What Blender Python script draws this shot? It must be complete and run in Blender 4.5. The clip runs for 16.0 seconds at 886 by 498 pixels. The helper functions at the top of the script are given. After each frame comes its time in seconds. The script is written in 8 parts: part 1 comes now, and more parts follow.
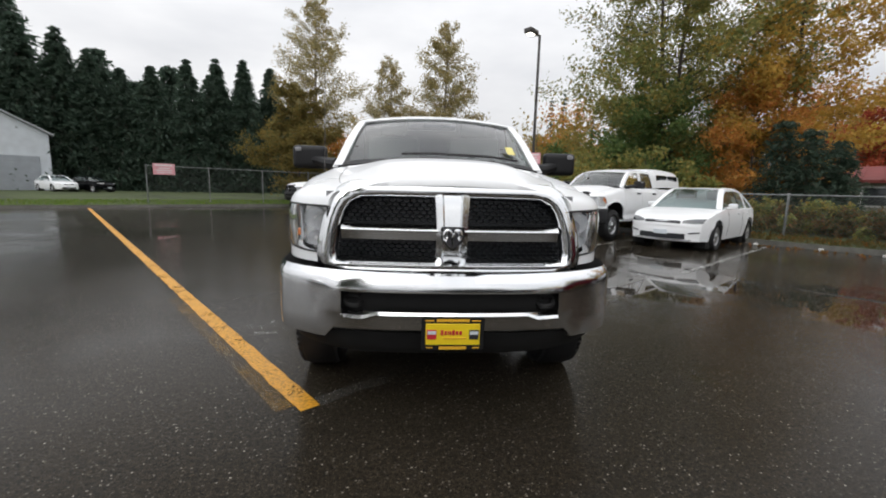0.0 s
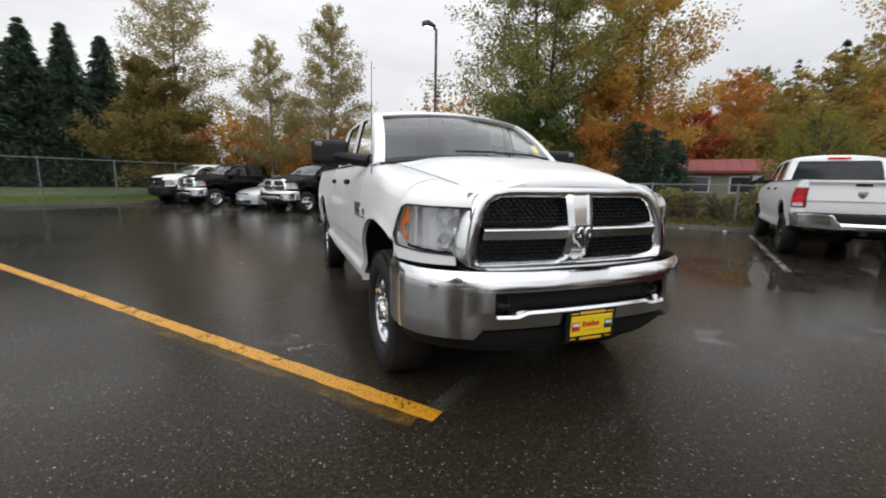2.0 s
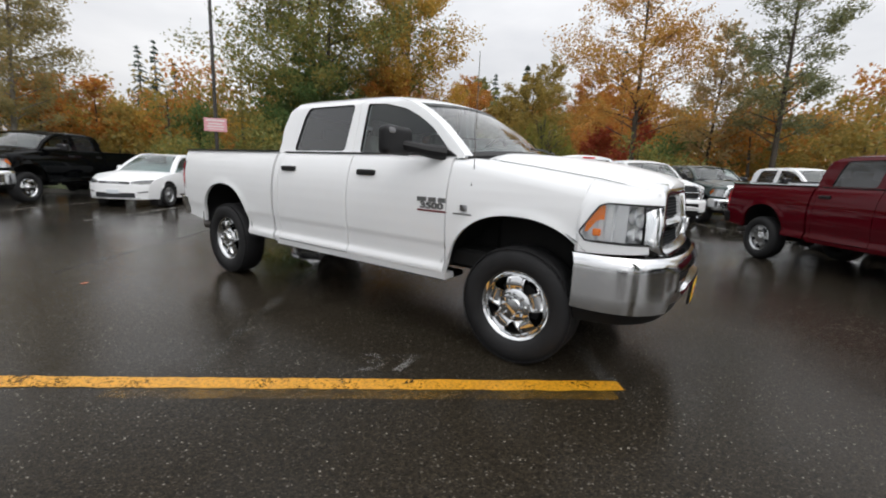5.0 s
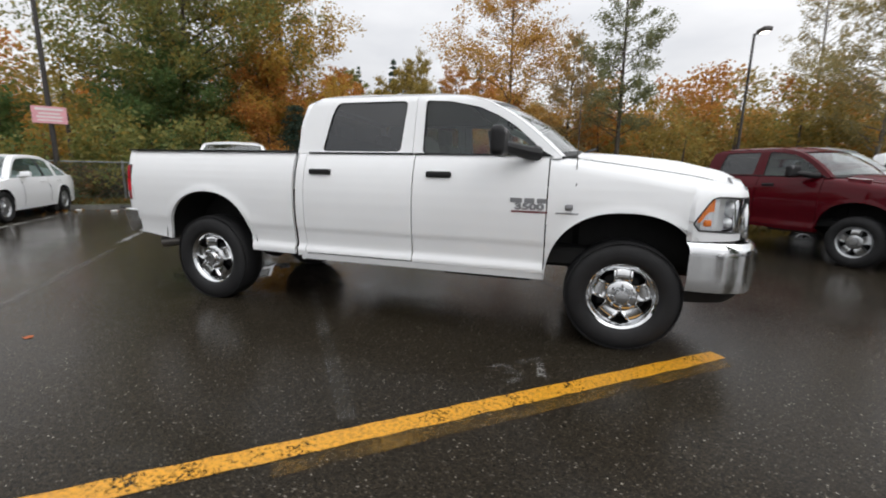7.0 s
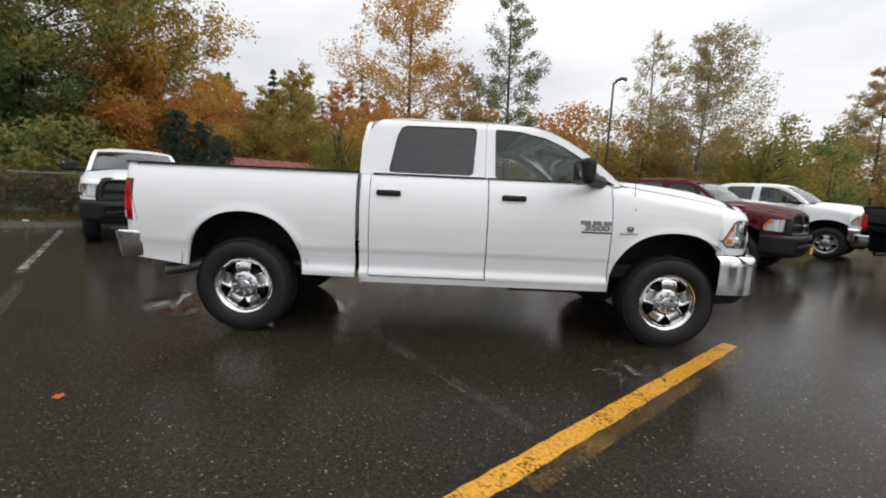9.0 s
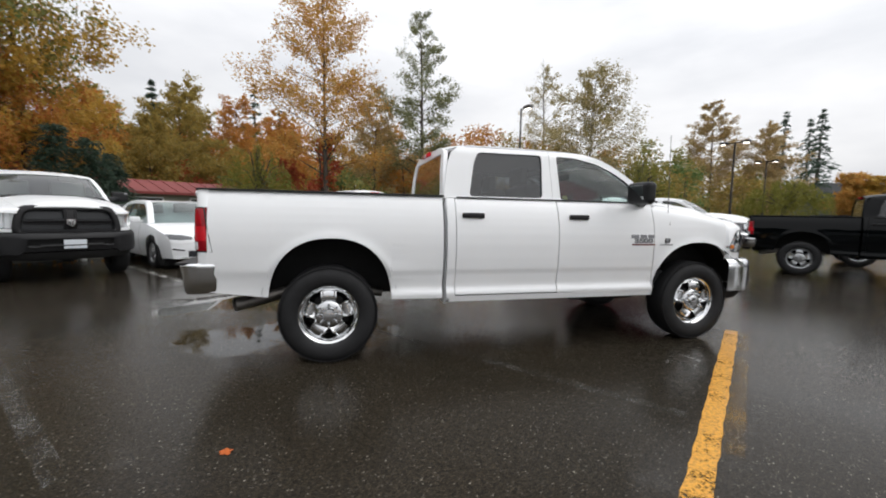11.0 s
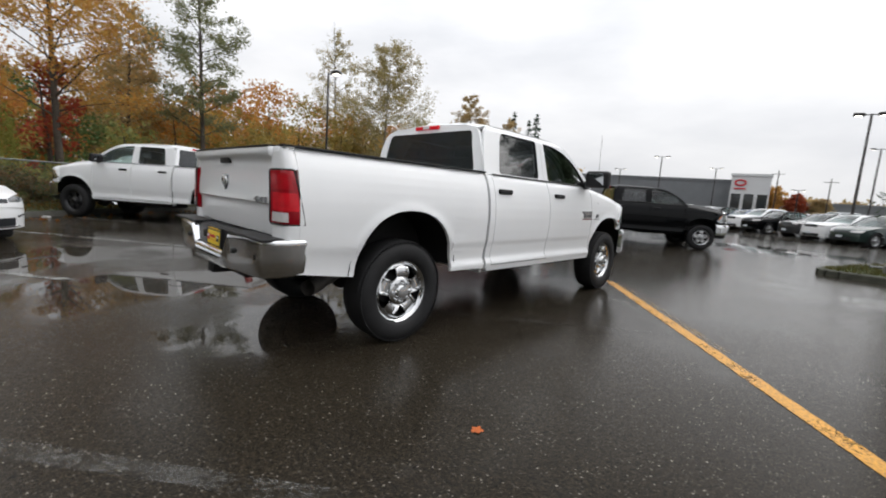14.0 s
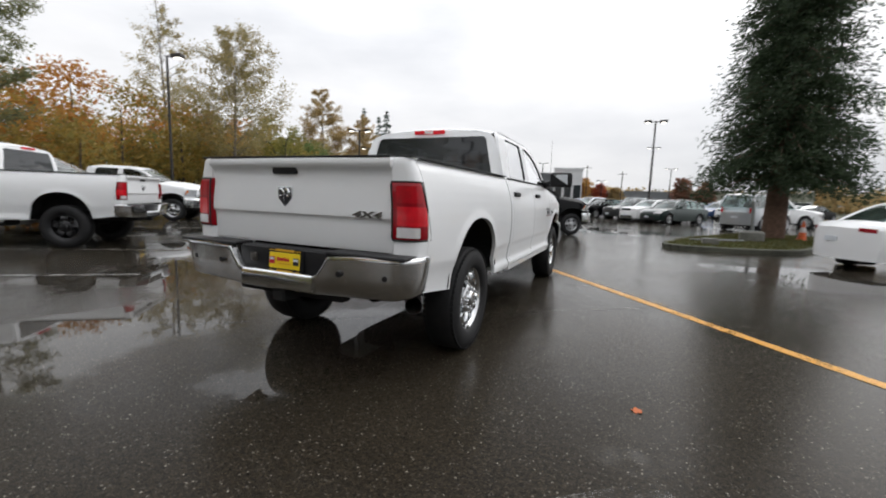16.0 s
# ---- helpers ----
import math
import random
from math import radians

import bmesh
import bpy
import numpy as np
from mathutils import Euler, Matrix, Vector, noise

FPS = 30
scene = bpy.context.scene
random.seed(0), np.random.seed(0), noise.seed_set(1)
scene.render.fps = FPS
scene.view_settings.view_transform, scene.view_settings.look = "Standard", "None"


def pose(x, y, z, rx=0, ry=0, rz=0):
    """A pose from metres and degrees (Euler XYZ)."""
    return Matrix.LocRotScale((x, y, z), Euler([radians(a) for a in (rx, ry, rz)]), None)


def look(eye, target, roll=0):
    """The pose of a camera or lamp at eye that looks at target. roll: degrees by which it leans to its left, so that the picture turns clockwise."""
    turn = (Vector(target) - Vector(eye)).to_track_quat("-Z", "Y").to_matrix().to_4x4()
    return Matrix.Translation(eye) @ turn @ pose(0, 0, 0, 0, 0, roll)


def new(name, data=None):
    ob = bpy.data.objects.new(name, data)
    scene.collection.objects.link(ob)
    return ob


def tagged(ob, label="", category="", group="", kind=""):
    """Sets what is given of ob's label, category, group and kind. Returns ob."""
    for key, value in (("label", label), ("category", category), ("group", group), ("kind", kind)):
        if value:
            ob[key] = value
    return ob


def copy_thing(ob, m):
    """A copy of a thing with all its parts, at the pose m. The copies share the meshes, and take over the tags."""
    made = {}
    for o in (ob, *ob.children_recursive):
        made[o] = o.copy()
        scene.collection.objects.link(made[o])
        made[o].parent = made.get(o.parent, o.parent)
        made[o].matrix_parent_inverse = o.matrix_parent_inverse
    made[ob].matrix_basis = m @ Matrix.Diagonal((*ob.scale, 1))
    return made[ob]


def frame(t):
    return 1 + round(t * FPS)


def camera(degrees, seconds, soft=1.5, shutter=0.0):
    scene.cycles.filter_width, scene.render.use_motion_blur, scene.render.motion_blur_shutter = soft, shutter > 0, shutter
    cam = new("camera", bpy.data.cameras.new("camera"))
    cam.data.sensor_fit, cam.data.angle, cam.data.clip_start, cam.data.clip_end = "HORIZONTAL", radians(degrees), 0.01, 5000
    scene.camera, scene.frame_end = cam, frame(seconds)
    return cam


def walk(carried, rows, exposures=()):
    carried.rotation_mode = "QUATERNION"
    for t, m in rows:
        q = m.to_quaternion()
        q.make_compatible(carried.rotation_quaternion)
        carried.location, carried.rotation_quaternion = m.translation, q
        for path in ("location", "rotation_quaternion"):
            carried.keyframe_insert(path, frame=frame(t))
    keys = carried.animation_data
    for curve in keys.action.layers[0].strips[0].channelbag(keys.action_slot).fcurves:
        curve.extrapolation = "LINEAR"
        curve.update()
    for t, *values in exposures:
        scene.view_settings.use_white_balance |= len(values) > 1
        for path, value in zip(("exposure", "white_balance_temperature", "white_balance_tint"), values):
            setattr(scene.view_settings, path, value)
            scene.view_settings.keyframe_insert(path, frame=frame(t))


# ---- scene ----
cam = camera(93.8, 16.0, soft=1.9, shutter=0.4)
PATH = [
    (0, (-0.195, -2.997, 1.268), (-0.057, -1.022, 0.982), 1.5),
    (0.5, (-0.431, -3.039, 1.272), (-0.161, -1.082, 0.957), 2.3),
    (1, (-0.757, -2.943, 1.285), (-0.324, -1.025, 0.92), 0.3),
    (1.5, (-1.164, -2.878, 1.289), (-0.58, -1.0, 0.926), 0.4),
    (2, (-1.527, -2.725, 1.295), (-0.819, -0.882, 0.977), 1.0),
    (2.5, (-1.847, -2.512, 1.314), (-0.935, -0.756, 1.028), 1.7),
    (3, (-2.23, -2.338, 1.337), (-1.166, -0.677, 1.011), 0.9),
    (3.5, (-2.53, -2.037, 1.341), (-1.335, -0.459, 1.053), 1.2),
    (4, (-2.889, -1.786, 1.32), (-1.52, -0.363, 1.002), 1.6),
    (6.5, (-4.039, 0.04, 1.312), (-2.21, 0.758, 0.939), 2.0),
    (7, (-4.154, 0.448, 1.316), (-2.268, 1.0, 0.944), 1.2),
    (7.5, (-4.326, 0.837, 1.323), (-2.386, 1.219, 1.019), 1.0),
    (8, (-4.456, 1.238, 1.31), (-2.507, 1.502, 0.951), 2.1),
    (8.5, (-4.533, 1.658, 1.312), (-2.564, 1.771, 0.98), 2.7),
    (11, (-4.527, 3.717, 1.299), (-2.597, 3.224, 1.128), 1.1),
    (11.5, (-4.495, 4.157, 1.296), (-2.617, 3.501, 1.09), 1.7),
    (12, (-4.34, 4.551, 1.274), (-2.514, 3.76, 1.074), 1.3),
    (12.5, (-4.199, 4.956, 1.244), (-2.493, 3.933, 1.035), 2.3),
    (13, (-3.964, 5.3, 1.224), (-2.344, 4.152, 0.989), 1.8),
    (13.5, (-3.694, 5.623, 1.222), (-2.173, 4.344, 0.994), 3.1),
    (14, (-3.441, 5.94, 1.226), (-2.06, 4.517, 0.962), 3.9),
    (14.5, (-3.093, 6.179, 1.234), (-1.819, 4.655, 0.999), 3.3),
    (15, (-2.781, 6.491, 1.231), (-1.641, 4.867, 0.983), 2.0),
    (15.5, (-2.392, 6.688, 1.218), (-1.395, 4.979, 0.929), 1.7),
    (16, (-2.054, 6.925, 1.226), (-1.248, 5.111, 0.98), 2.0),
]
walk(cam, [(t, look(eye, target, roll)) for t, eye, target, roll in PATH])

# ---- world and light: overcast, wet autumn day ----
world = bpy.data.worlds.new("overcast_sky")
scene.world = world
world.use_nodes = True
wn, wl = world.node_tree.nodes, world.node_tree.links
wn.clear()
w_out = wn.new("ShaderNodeOutputWorld")
w_bg = wn.new("ShaderNodeBackground")
w_sky = wn.new("ShaderNodeTexSky")
w_sky.sky_type = "NISHITA"
w_sky.sun_disc = False
w_sky.sun_elevation, w_sky.sun_rotation = radians(44), radians(206)
w_sky.air_density, w_sky.dust_density, w_sky.ozone_density = 1.0, 4.0, 1.0
w_hsv = wn.new("ShaderNodeHueSaturation")
w_hsv.inputs["Saturation"].default_value = 0.12
w_hsv.inputs["Value"].default_value = 0.45
w_tc = wn.new("ShaderNodeTexCoord")
w_map = wn.new("ShaderNodeMapping")
w_map.inputs["Scale"].default_value = (1.0, 1.0, 3.0)
w_noise = wn.new("ShaderNodeTexNoise")
w_noise.inputs["Scale"].default_value = 1.8
w_noise.inputs["Detail"].default_value = 6.0
w_ramp = wn.new("ShaderNodeValToRGB")
w_ramp.color_ramp.elements[0].position, w_ramp.color_ramp.elements[0].color = 0.3, (5.3, 5.45, 5.8, 1)
w_ramp.color_ramp.elements[1].position, w_ramp.color_ramp.elements[1].color = 0.7, (8.3, 8.3, 8.4, 1)
w_mix = wn.new("ShaderNodeMixRGB")
w_mix.inputs["Fac"].default_value = 0.8
wl.new(w_tc.outputs["Generated"], w_map.inputs["Vector"])
wl.new(w_map.outputs["Vector"], w_noise.inputs["Vector"])
wl.new(w_noise.outputs["Fac"], w_ramp.inputs["Fac"])
wl.new(w_sky.outputs["Color"], w_hsv.inputs["Color"])
wl.new(w_hsv.outputs["Color"], w_mix.inputs["Color1"])
wl.new(w_ramp.outputs["Color"], w_mix.inputs["Color2"])
w_sep = wn.new("ShaderNodeSeparateXYZ")
w_grad = wn.new("ShaderNodeMapRange")   # an overcast sky is brighter overhead than at the horizon
w_grad.inputs["From Min"].default_value, w_grad.inputs["From Max"].default_value = 0.05, 1.0
w_grad.inputs["To Min"].default_value, w_grad.inputs["To Max"].default_value = 0.93, 2.1
w_mul = wn.new("ShaderNodeMixRGB")
w_mul.blend_type = "MULTIPLY"
w_mul.inputs["Fac"].default_value = 1.0
wl.new(w_tc.outputs["Generated"], w_sep.inputs["Vector"])
wl.new(w_sep.outputs["Z"], w_grad.inputs["Value"])
wl.new(w_mix.outputs["Color"], w_mul.inputs["Color1"])
wl.new(w_grad.outputs["Result"], w_mul.inputs["Color2"])
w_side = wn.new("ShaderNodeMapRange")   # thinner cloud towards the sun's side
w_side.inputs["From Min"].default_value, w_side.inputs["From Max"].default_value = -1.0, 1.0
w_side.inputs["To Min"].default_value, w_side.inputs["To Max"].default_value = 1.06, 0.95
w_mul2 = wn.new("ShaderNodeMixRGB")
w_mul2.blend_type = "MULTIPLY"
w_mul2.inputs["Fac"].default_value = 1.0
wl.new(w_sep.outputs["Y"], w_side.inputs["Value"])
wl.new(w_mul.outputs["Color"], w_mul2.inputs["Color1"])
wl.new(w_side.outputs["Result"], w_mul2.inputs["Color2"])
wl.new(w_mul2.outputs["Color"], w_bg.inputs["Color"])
wl.new(w_bg.outputs["Background"], w_out.inputs["Surface"])
w_bg.inputs["Strength"].default_value = 0.132

sun_data = bpy.data.lights.new("sun", "SUN")
sun_data.energy, sun_data.angle, sun_data.color = 0.6, radians(50), (1.0, 0.97, 0.93)
sun = new("sun", sun_data)
sun.matrix_world = look((0, 0, 50), (22, 46, 0))


# ---- materials ----
MATS = {}


def mat(name, color, rough=0.5, metal=0.0, coat=0.0, spec=0.5, noise_amt=0.0, noise_scale=6.0, bump=0.0, bump_scale=80.0,
        trans=0.0, emit=None, emit_strength=0.0, alpha=1.0, ior=1.45):
    """A procedural surface with optional colour variation at two scales and fine relief."""
    if name in MATS:
        return MATS[name]
    m = bpy.data.materials.new(name)
    m.use_nodes = True
    nt = m.node_tree
    p = nt.nodes["Principled BSDF"]
    p.inputs["Base Color"].default_value = (*color, 1)
    p.inputs["Roughness"].default_value = rough
    p.inputs["Metallic"].default_value = metal
    p.inputs["Coat Weight"].default_value = coat
    p.inputs["Coat Roughness"].default_value = 0.03
    p.inputs["Specular IOR Level"].default_value = spec
    p.inputs["Transmission Weight"].default_value = trans
    p.inputs["IOR"].default_value = ior
    p.inputs["Alpha"].default_value = alpha
    if emit:
        p.inputs["Emission Color"].default_value = (*emit, 1)
        p.inputs["Emission Strength"].default_value = emit_strength
    tc = nt.nodes.new("ShaderNodeTexCoord")
    if noise_amt:
        n1 = nt.nodes.new("ShaderNodeTexNoise")
        n1.inputs["Scale"].default_value, n1.inputs["Detail"].default_value = noise_scale, 8
        n2 = nt.nodes.new("ShaderNodeTexNoise")
        n2.inputs["Scale"].default_value, n2.inputs["Detail"].default_value = noise_scale * 0.13, 3
        add = nt.nodes.new("ShaderNodeMath")
        add.operation = "ADD"
        mr = nt.nodes.new("ShaderNodeMapRange")
        mr.inputs["From Min"].default_value, mr.inputs["From Max"].default_value = 0.7, 1.3
        mr.inputs["To Min"].default_value, mr.inputs["To Max"].default_value = 1 - noise_amt, 1 + noise_amt
        mul = nt.nodes.new("ShaderNodeMixRGB")
        mul.blend_type = "MULTIPLY"
        mul.inputs["Fac"].default_value = 1
        mul.inputs["Color1"].default_value = (*color, 1)
        for n in (n1, n2):
            nt.links.new(tc.outputs["Object"], n.inputs["Vector"])
        nt.links.new(n1.outputs["Fac"], add.inputs[0])
        nt.links.new(n2.outputs["Fac"], add.inputs[1])
        nt.links.new(add.outputs[0], mr.inputs["Value"])
        nt.links.new(mr.outputs["Result"], mul.inputs["Color2"])
        nt.links.new(mul.outputs["Color"], p.inputs["Base Color"])
    if bump:
        nb = nt.nodes.new("ShaderNodeTexNoise")
        nb.inputs["Scale"].default_value, nb.inputs["Detail"].default_value = bump_scale, 4
        bp = nt.nodes.new("ShaderNodeBump")
        bp.inputs["Strength"].default_value, bp.inputs["Distance"].default_value = bump, 0.01
        nt.links.new(tc.outputs["Object"], nb.inputs["Vector"])
        nt.links.new(nb.outputs["Fac"], bp.inputs["Height"])
        nt.links.new(bp.outputs["Normal"], p.inputs["Normal"])
    MATS[name] = m
    return m


def asphalt_material():
    """Wet asphalt: dark aggregate with pale chips under a water film that is glassy in the puddles."""
    m = bpy.data.materials.new("wet_asphalt")
    m.use_nodes = True
    nt = m.node_tree
    N, L = nt.nodes.new, nt.links.new
    p = nt.nodes["Principled BSDF"]
    tc = N("ShaderNodeTexCoord")

    def tex(scale, detail=4, rough=0.5):
        n = N("ShaderNodeTexNoise")
        n.inputs["Scale"].default_value, n.inputs["Detail"].default_value, n.inputs["Roughness"].default_value = scale, detail, rough
        L(tc.outputs["Object"], n.inputs["Vector"])
        return n.outputs["Fac"]

    def ramp(src, a, b, ca=(0, 0, 0), cb=(1, 1, 1)):
        r = N("ShaderNodeValToRGB")
        r.color_ramp.elements[0].position, r.color_ramp.elements[0].color = a, (*ca, 1)
        r.color_ramp.elements[1].position, r.color_ramp.elements[1].color = b, (*cb, 1)
        L(src, r.inputs["Fac"])
        return r.outputs["Color"]

    def mix(fac, a, b, mode="MIX"):
        n = N("ShaderNodeMixRGB")
        n.blend_type = mode
        for sock, v in (("Fac", fac), ("Color1", a), ("Color2", b)):
            if isinstance(v, (int, float)):
                n.inputs[sock].default_value = v if sock == "Fac" else (v, v, v, 1)
            elif isinstance(v, tuple):
                n.inputs[sock].default_value = (*v, 1)
            else:
                L(v, n.inputs[sock])
        return n.outputs["Color"]

    def low_spot(x, y, rx, ry):
        """1 in the middle of a shallow dip of the lot, falling to 0 at its rim."""
        off = N("ShaderNodeVectorMath")
        off.operation = "SUBTRACT"
        off.inputs[1].default_value = (x, y, 0)
        L(tc.outputs["Object"], off.inputs[0])
        sc = N("ShaderNodeVectorMath")
        sc.operation = "MULTIPLY"
        sc.inputs[1].default_value = (1 / rx, 1 / ry, 0)
        L(off.outputs[0], sc.inputs[0])
        ln = N("ShaderNodeVectorMath")
        ln.operation = "LENGTH"
        L(sc.outputs[0], ln.inputs[0])
        mr = N("ShaderNodeMapRange")
        mr.inputs["From Min"].default_value, mr.inputs["From Max"].default_value = 0.35, 1.3
        mr.inputs["To Min"].default_value, mr.inputs["To Max"].default_value = 1.0, 0.0
        L(ln.outputs["Value"], mr.inputs["Value"])
        return mr.outputs["Result"]

    dips = low_spot(2.0, 4.8, 1.6, 1.7)
    for spot in ((3.6, 3.0, 2.2, 2.0), (0.1, 4.0, 1.1, 1.5), (-7.4, 7.8, 2.8, 1.5), (4.3, 5.7, 1.5, 1.3), (5.6, 1.5, 2.2, 1.6), (-5.4, -2.6, 1.7, 2.0), (9.0, -4.0, 3.0, 2.0), (-1.5, -13.0, 3.5, 2.5)):
        mx = N("ShaderNodeMath")
        mx.operation = "MAXIMUM"
        L(dips, mx.inputs[0])
        L(low_spot(*spot), mx.inputs[1])
        dips = mx.outputs[0]
    level = N("ShaderNodeMath")
    level.operation = "MULTIPLY_ADD"
    level.inputs[1].default_value = 0.30
    L(dips, level.inputs[0])
    L(tex(0.75, 6, 0.6), level.inputs[2])
    far_pool = mix(low_spot(-1.0, 2.0, 11.0, 11.0), ramp(tex(0.15, 5, 0.55), 0.52, 0.61), (0.0, 0.0, 0.0))
    puddle = mix(1.0, ramp(level.outputs[0], 0.64, 0.76), far_pool, "LIGHTEN")   # standing water
    film = ramp(tex(0.9, 6, 0.6), 0.38, 0.72)               # thin film between them

    def chips(scale, lo, hi, pick_lo, pick_hi):
        v = N("ShaderNodeTexVoronoi")
        v.inputs["Scale"].default_value = scale
        jag = N("ShaderNodeTexNoise")
        jag.inputs["Scale"].default_value, jag.inputs["Detail"].default_value = scale * 1.3, 2
        L(tc.outputs["Object"], jag.inputs["Vector"])
        sh = N("ShaderNodeVectorMath")
        sh.operation = "MULTIPLY_ADD"
        sh.inputs[1].default_value = (1.1 / scale, 1.1 / scale, 1.1 / scale)
        L(jag.outputs["Color"], sh.inputs[0])
        L(tc.outputs["Object"], sh.inputs[2])
        L(sh.outputs[0], v.inputs["Vector"])
        sep = N("ShaderNodeSeparateColor")
        L(v.outputs["Color"], sep.inputs["Color"])
        spot = mix(1.0, ramp(v.outputs["Distance"], lo, hi, (1, 1, 1), (0, 0, 0)), ramp(sep.outputs["Red"], pick_lo, pick_hi), "MULTIPLY")
        return spot, v.outputs["Distance"], sep.outputs["Green"]

    coarse, _, cg = chips(66.0, 0.06, 0.40, 0.76, 0.97)
    fine, fd, fg = chips(120.0, 0.20, 0.55, 0.15, 0.95)
    base = mix(ramp(tex(42, 7, 0.85), 0.41, 0.60), (0.0015, 0.0012, 0.0009), (0.050, 0.039, 0.025))
    base = mix(ramp(tex(9, 4, 0.7), 0.35, 0.68), base, mix(0.5, base, (0.021, 0.0167, 0.011)))
    base = mix(fine, base, mix(fg, (0.0025, 0.002, 0.0013), (0.150, 0.121, 0.080)))
    base = mix(ramp(tex(0.45, 5, 0.6), 0.30, 0.72), base, mix(0.45, base, (0.007, 0.0058, 0.0045)))
    base = mix(coarse, base, mix(cg, (0.05, 0.042, 0.03), (0.55, 0.50, 0.42)))
    L(base, p.inputs["Base Color"])
    p.inputs["Roughness"].default_value = 0.6
    p.inputs["Specular IOR Level"].default_value = 0.06
    p.inputs["Coat IOR"].default_value = 1.33
    wet = mix(0.45, puddle, film, "ADD")
    lw = N("ShaderNodeLayerWeight")
    lw.inputs["Blend"].default_value = 0.5
    damp = ramp(lw.outputs["Facing"], 0.40, 0.80, (0.18, 0.18, 0.18), (0.86, 0.86, 0.86))   # a damp grain shines only at a low slant
    L(mix(ramp(wet, 0.15, 0.9), damp, (1.0, 1.0, 1.0)), p.inputs["Coat Weight"])
    L(ramp(wet, 0.1, 1.0, (0.125, 0.125, 0.125), (0.03, 0.03, 0.03)), p.inputs["Coat Roughness"])
    h = mix(0.5, tex(110, 3, 0.6), mix(0.55, fd, tex(16, 4, 0.6)))
    inv = N("ShaderNodeMath")
    inv.operation = "SUBTRACT"
    inv.inputs[0].default_value = 1.0
    L(wet, inv.inputs[1])
    inv.use_clamp = True
    bump = N("ShaderNodeBump")
    bump.inputs["Distance"].default_value = 0.016
    bump.inputs["Strength"].default_value = 0.9
    L(h, bump.inputs["Height"])
    L(bump.outputs["Normal"], p.inputs["Normal"])
    b2 = N("ShaderNodeBump")
    b2.inputs["Distance"].default_value = 0.006
    s2 = N("ShaderNodeMath")
    s2.operation = "MULTIPLY"
    s2.inputs[1].default_value = 0.26
    L(inv.outputs[0], s2.inputs[0])
    L(s2.outputs[0], b2.inputs["Strength"])
    L(h, b2.inputs["Height"])
    L(b2.outputs["Normal"], p.inputs["Coat Normal"])
    return m


def worn_paint(name, color, wear_lo, wear_hi, cover=1.0):
    """Road paint worn down to the asphalt in patches, under a water film."""
    m = bpy.data.materials.new(name)
    m.use_nodes = True
    nt = m.node_tree
    N, L = nt.nodes.new, nt.links.new
    p = nt.nodes["Principled BSDF"]
    tc = N("ShaderNodeTexCoord")
    outs = []
    for s, d in ((48, 8), (3.5, 5)):
        n = N("ShaderNodeTexNoise")
        n.inputs["Scale"].default_value, n.inputs["Detail"].default_value, n.inputs["Roughness"].default_value = s, d, 0.65
        L(tc.outputs["Object"], n.inputs["Vector"])
        outs.append(n.outputs["Fac"])
    a = N("ShaderNodeMath")
    a.operation = "ADD"
    L(outs[0], a.inputs[0])
    L(outs[1], a.inputs[1])
    h = N("ShaderNodeMath")
    h.operation = "MULTIPLY"
    h.inputs[1].default_value = 0.5
    L(a.outputs[0], h.inputs[0])
    r = N("ShaderNodeValToRGB")
    r.color_ramp.elements[0].position, r.color_ramp.elements[0].color = wear_lo, (0, 0, 0, 1)
    r.color_ramp.elements[1].position, r.color_ramp.elements[1].color = wear_hi, (cover, cover, cover, 1)
    L(h.outputs[0], r.inputs["Fac"])
    tint = N("ShaderNodeMixRGB")
    tint.inputs["Color1"].default_value = (*(v * 0.48 for v in color), 1)
    tint.inputs["Color2"].default_value = (*color, 1)
    tr = N("ShaderNodeMapRange")
    tr.inputs["From Min"].default_value, tr.inputs["From Max"].default_value = 0.36, 0.56
    L(outs[0], tr.inputs["Value"])
    L(tr.outputs["Result"], tint.inputs["Fac"])
    L(tint.outputs["Color"], p.inputs["Base Color"])
    p.inputs["Roughness"].default_value = 0.5
    p.inputs["Coat Weight"].default_value = 0.25
    p.inputs["Coat Roughness"].default_value = 0.3
    L(r.outputs["Color"], p.inputs["Alpha"])
    b = N("ShaderNodeBump")
    b.inputs["Strength"].default_value, b.inputs["Distance"].default_value = 0.6, 0.006
    L(outs[0], b.inputs["Height"])
    L(b.outputs["Normal"], p.inputs["Normal"])
    return m


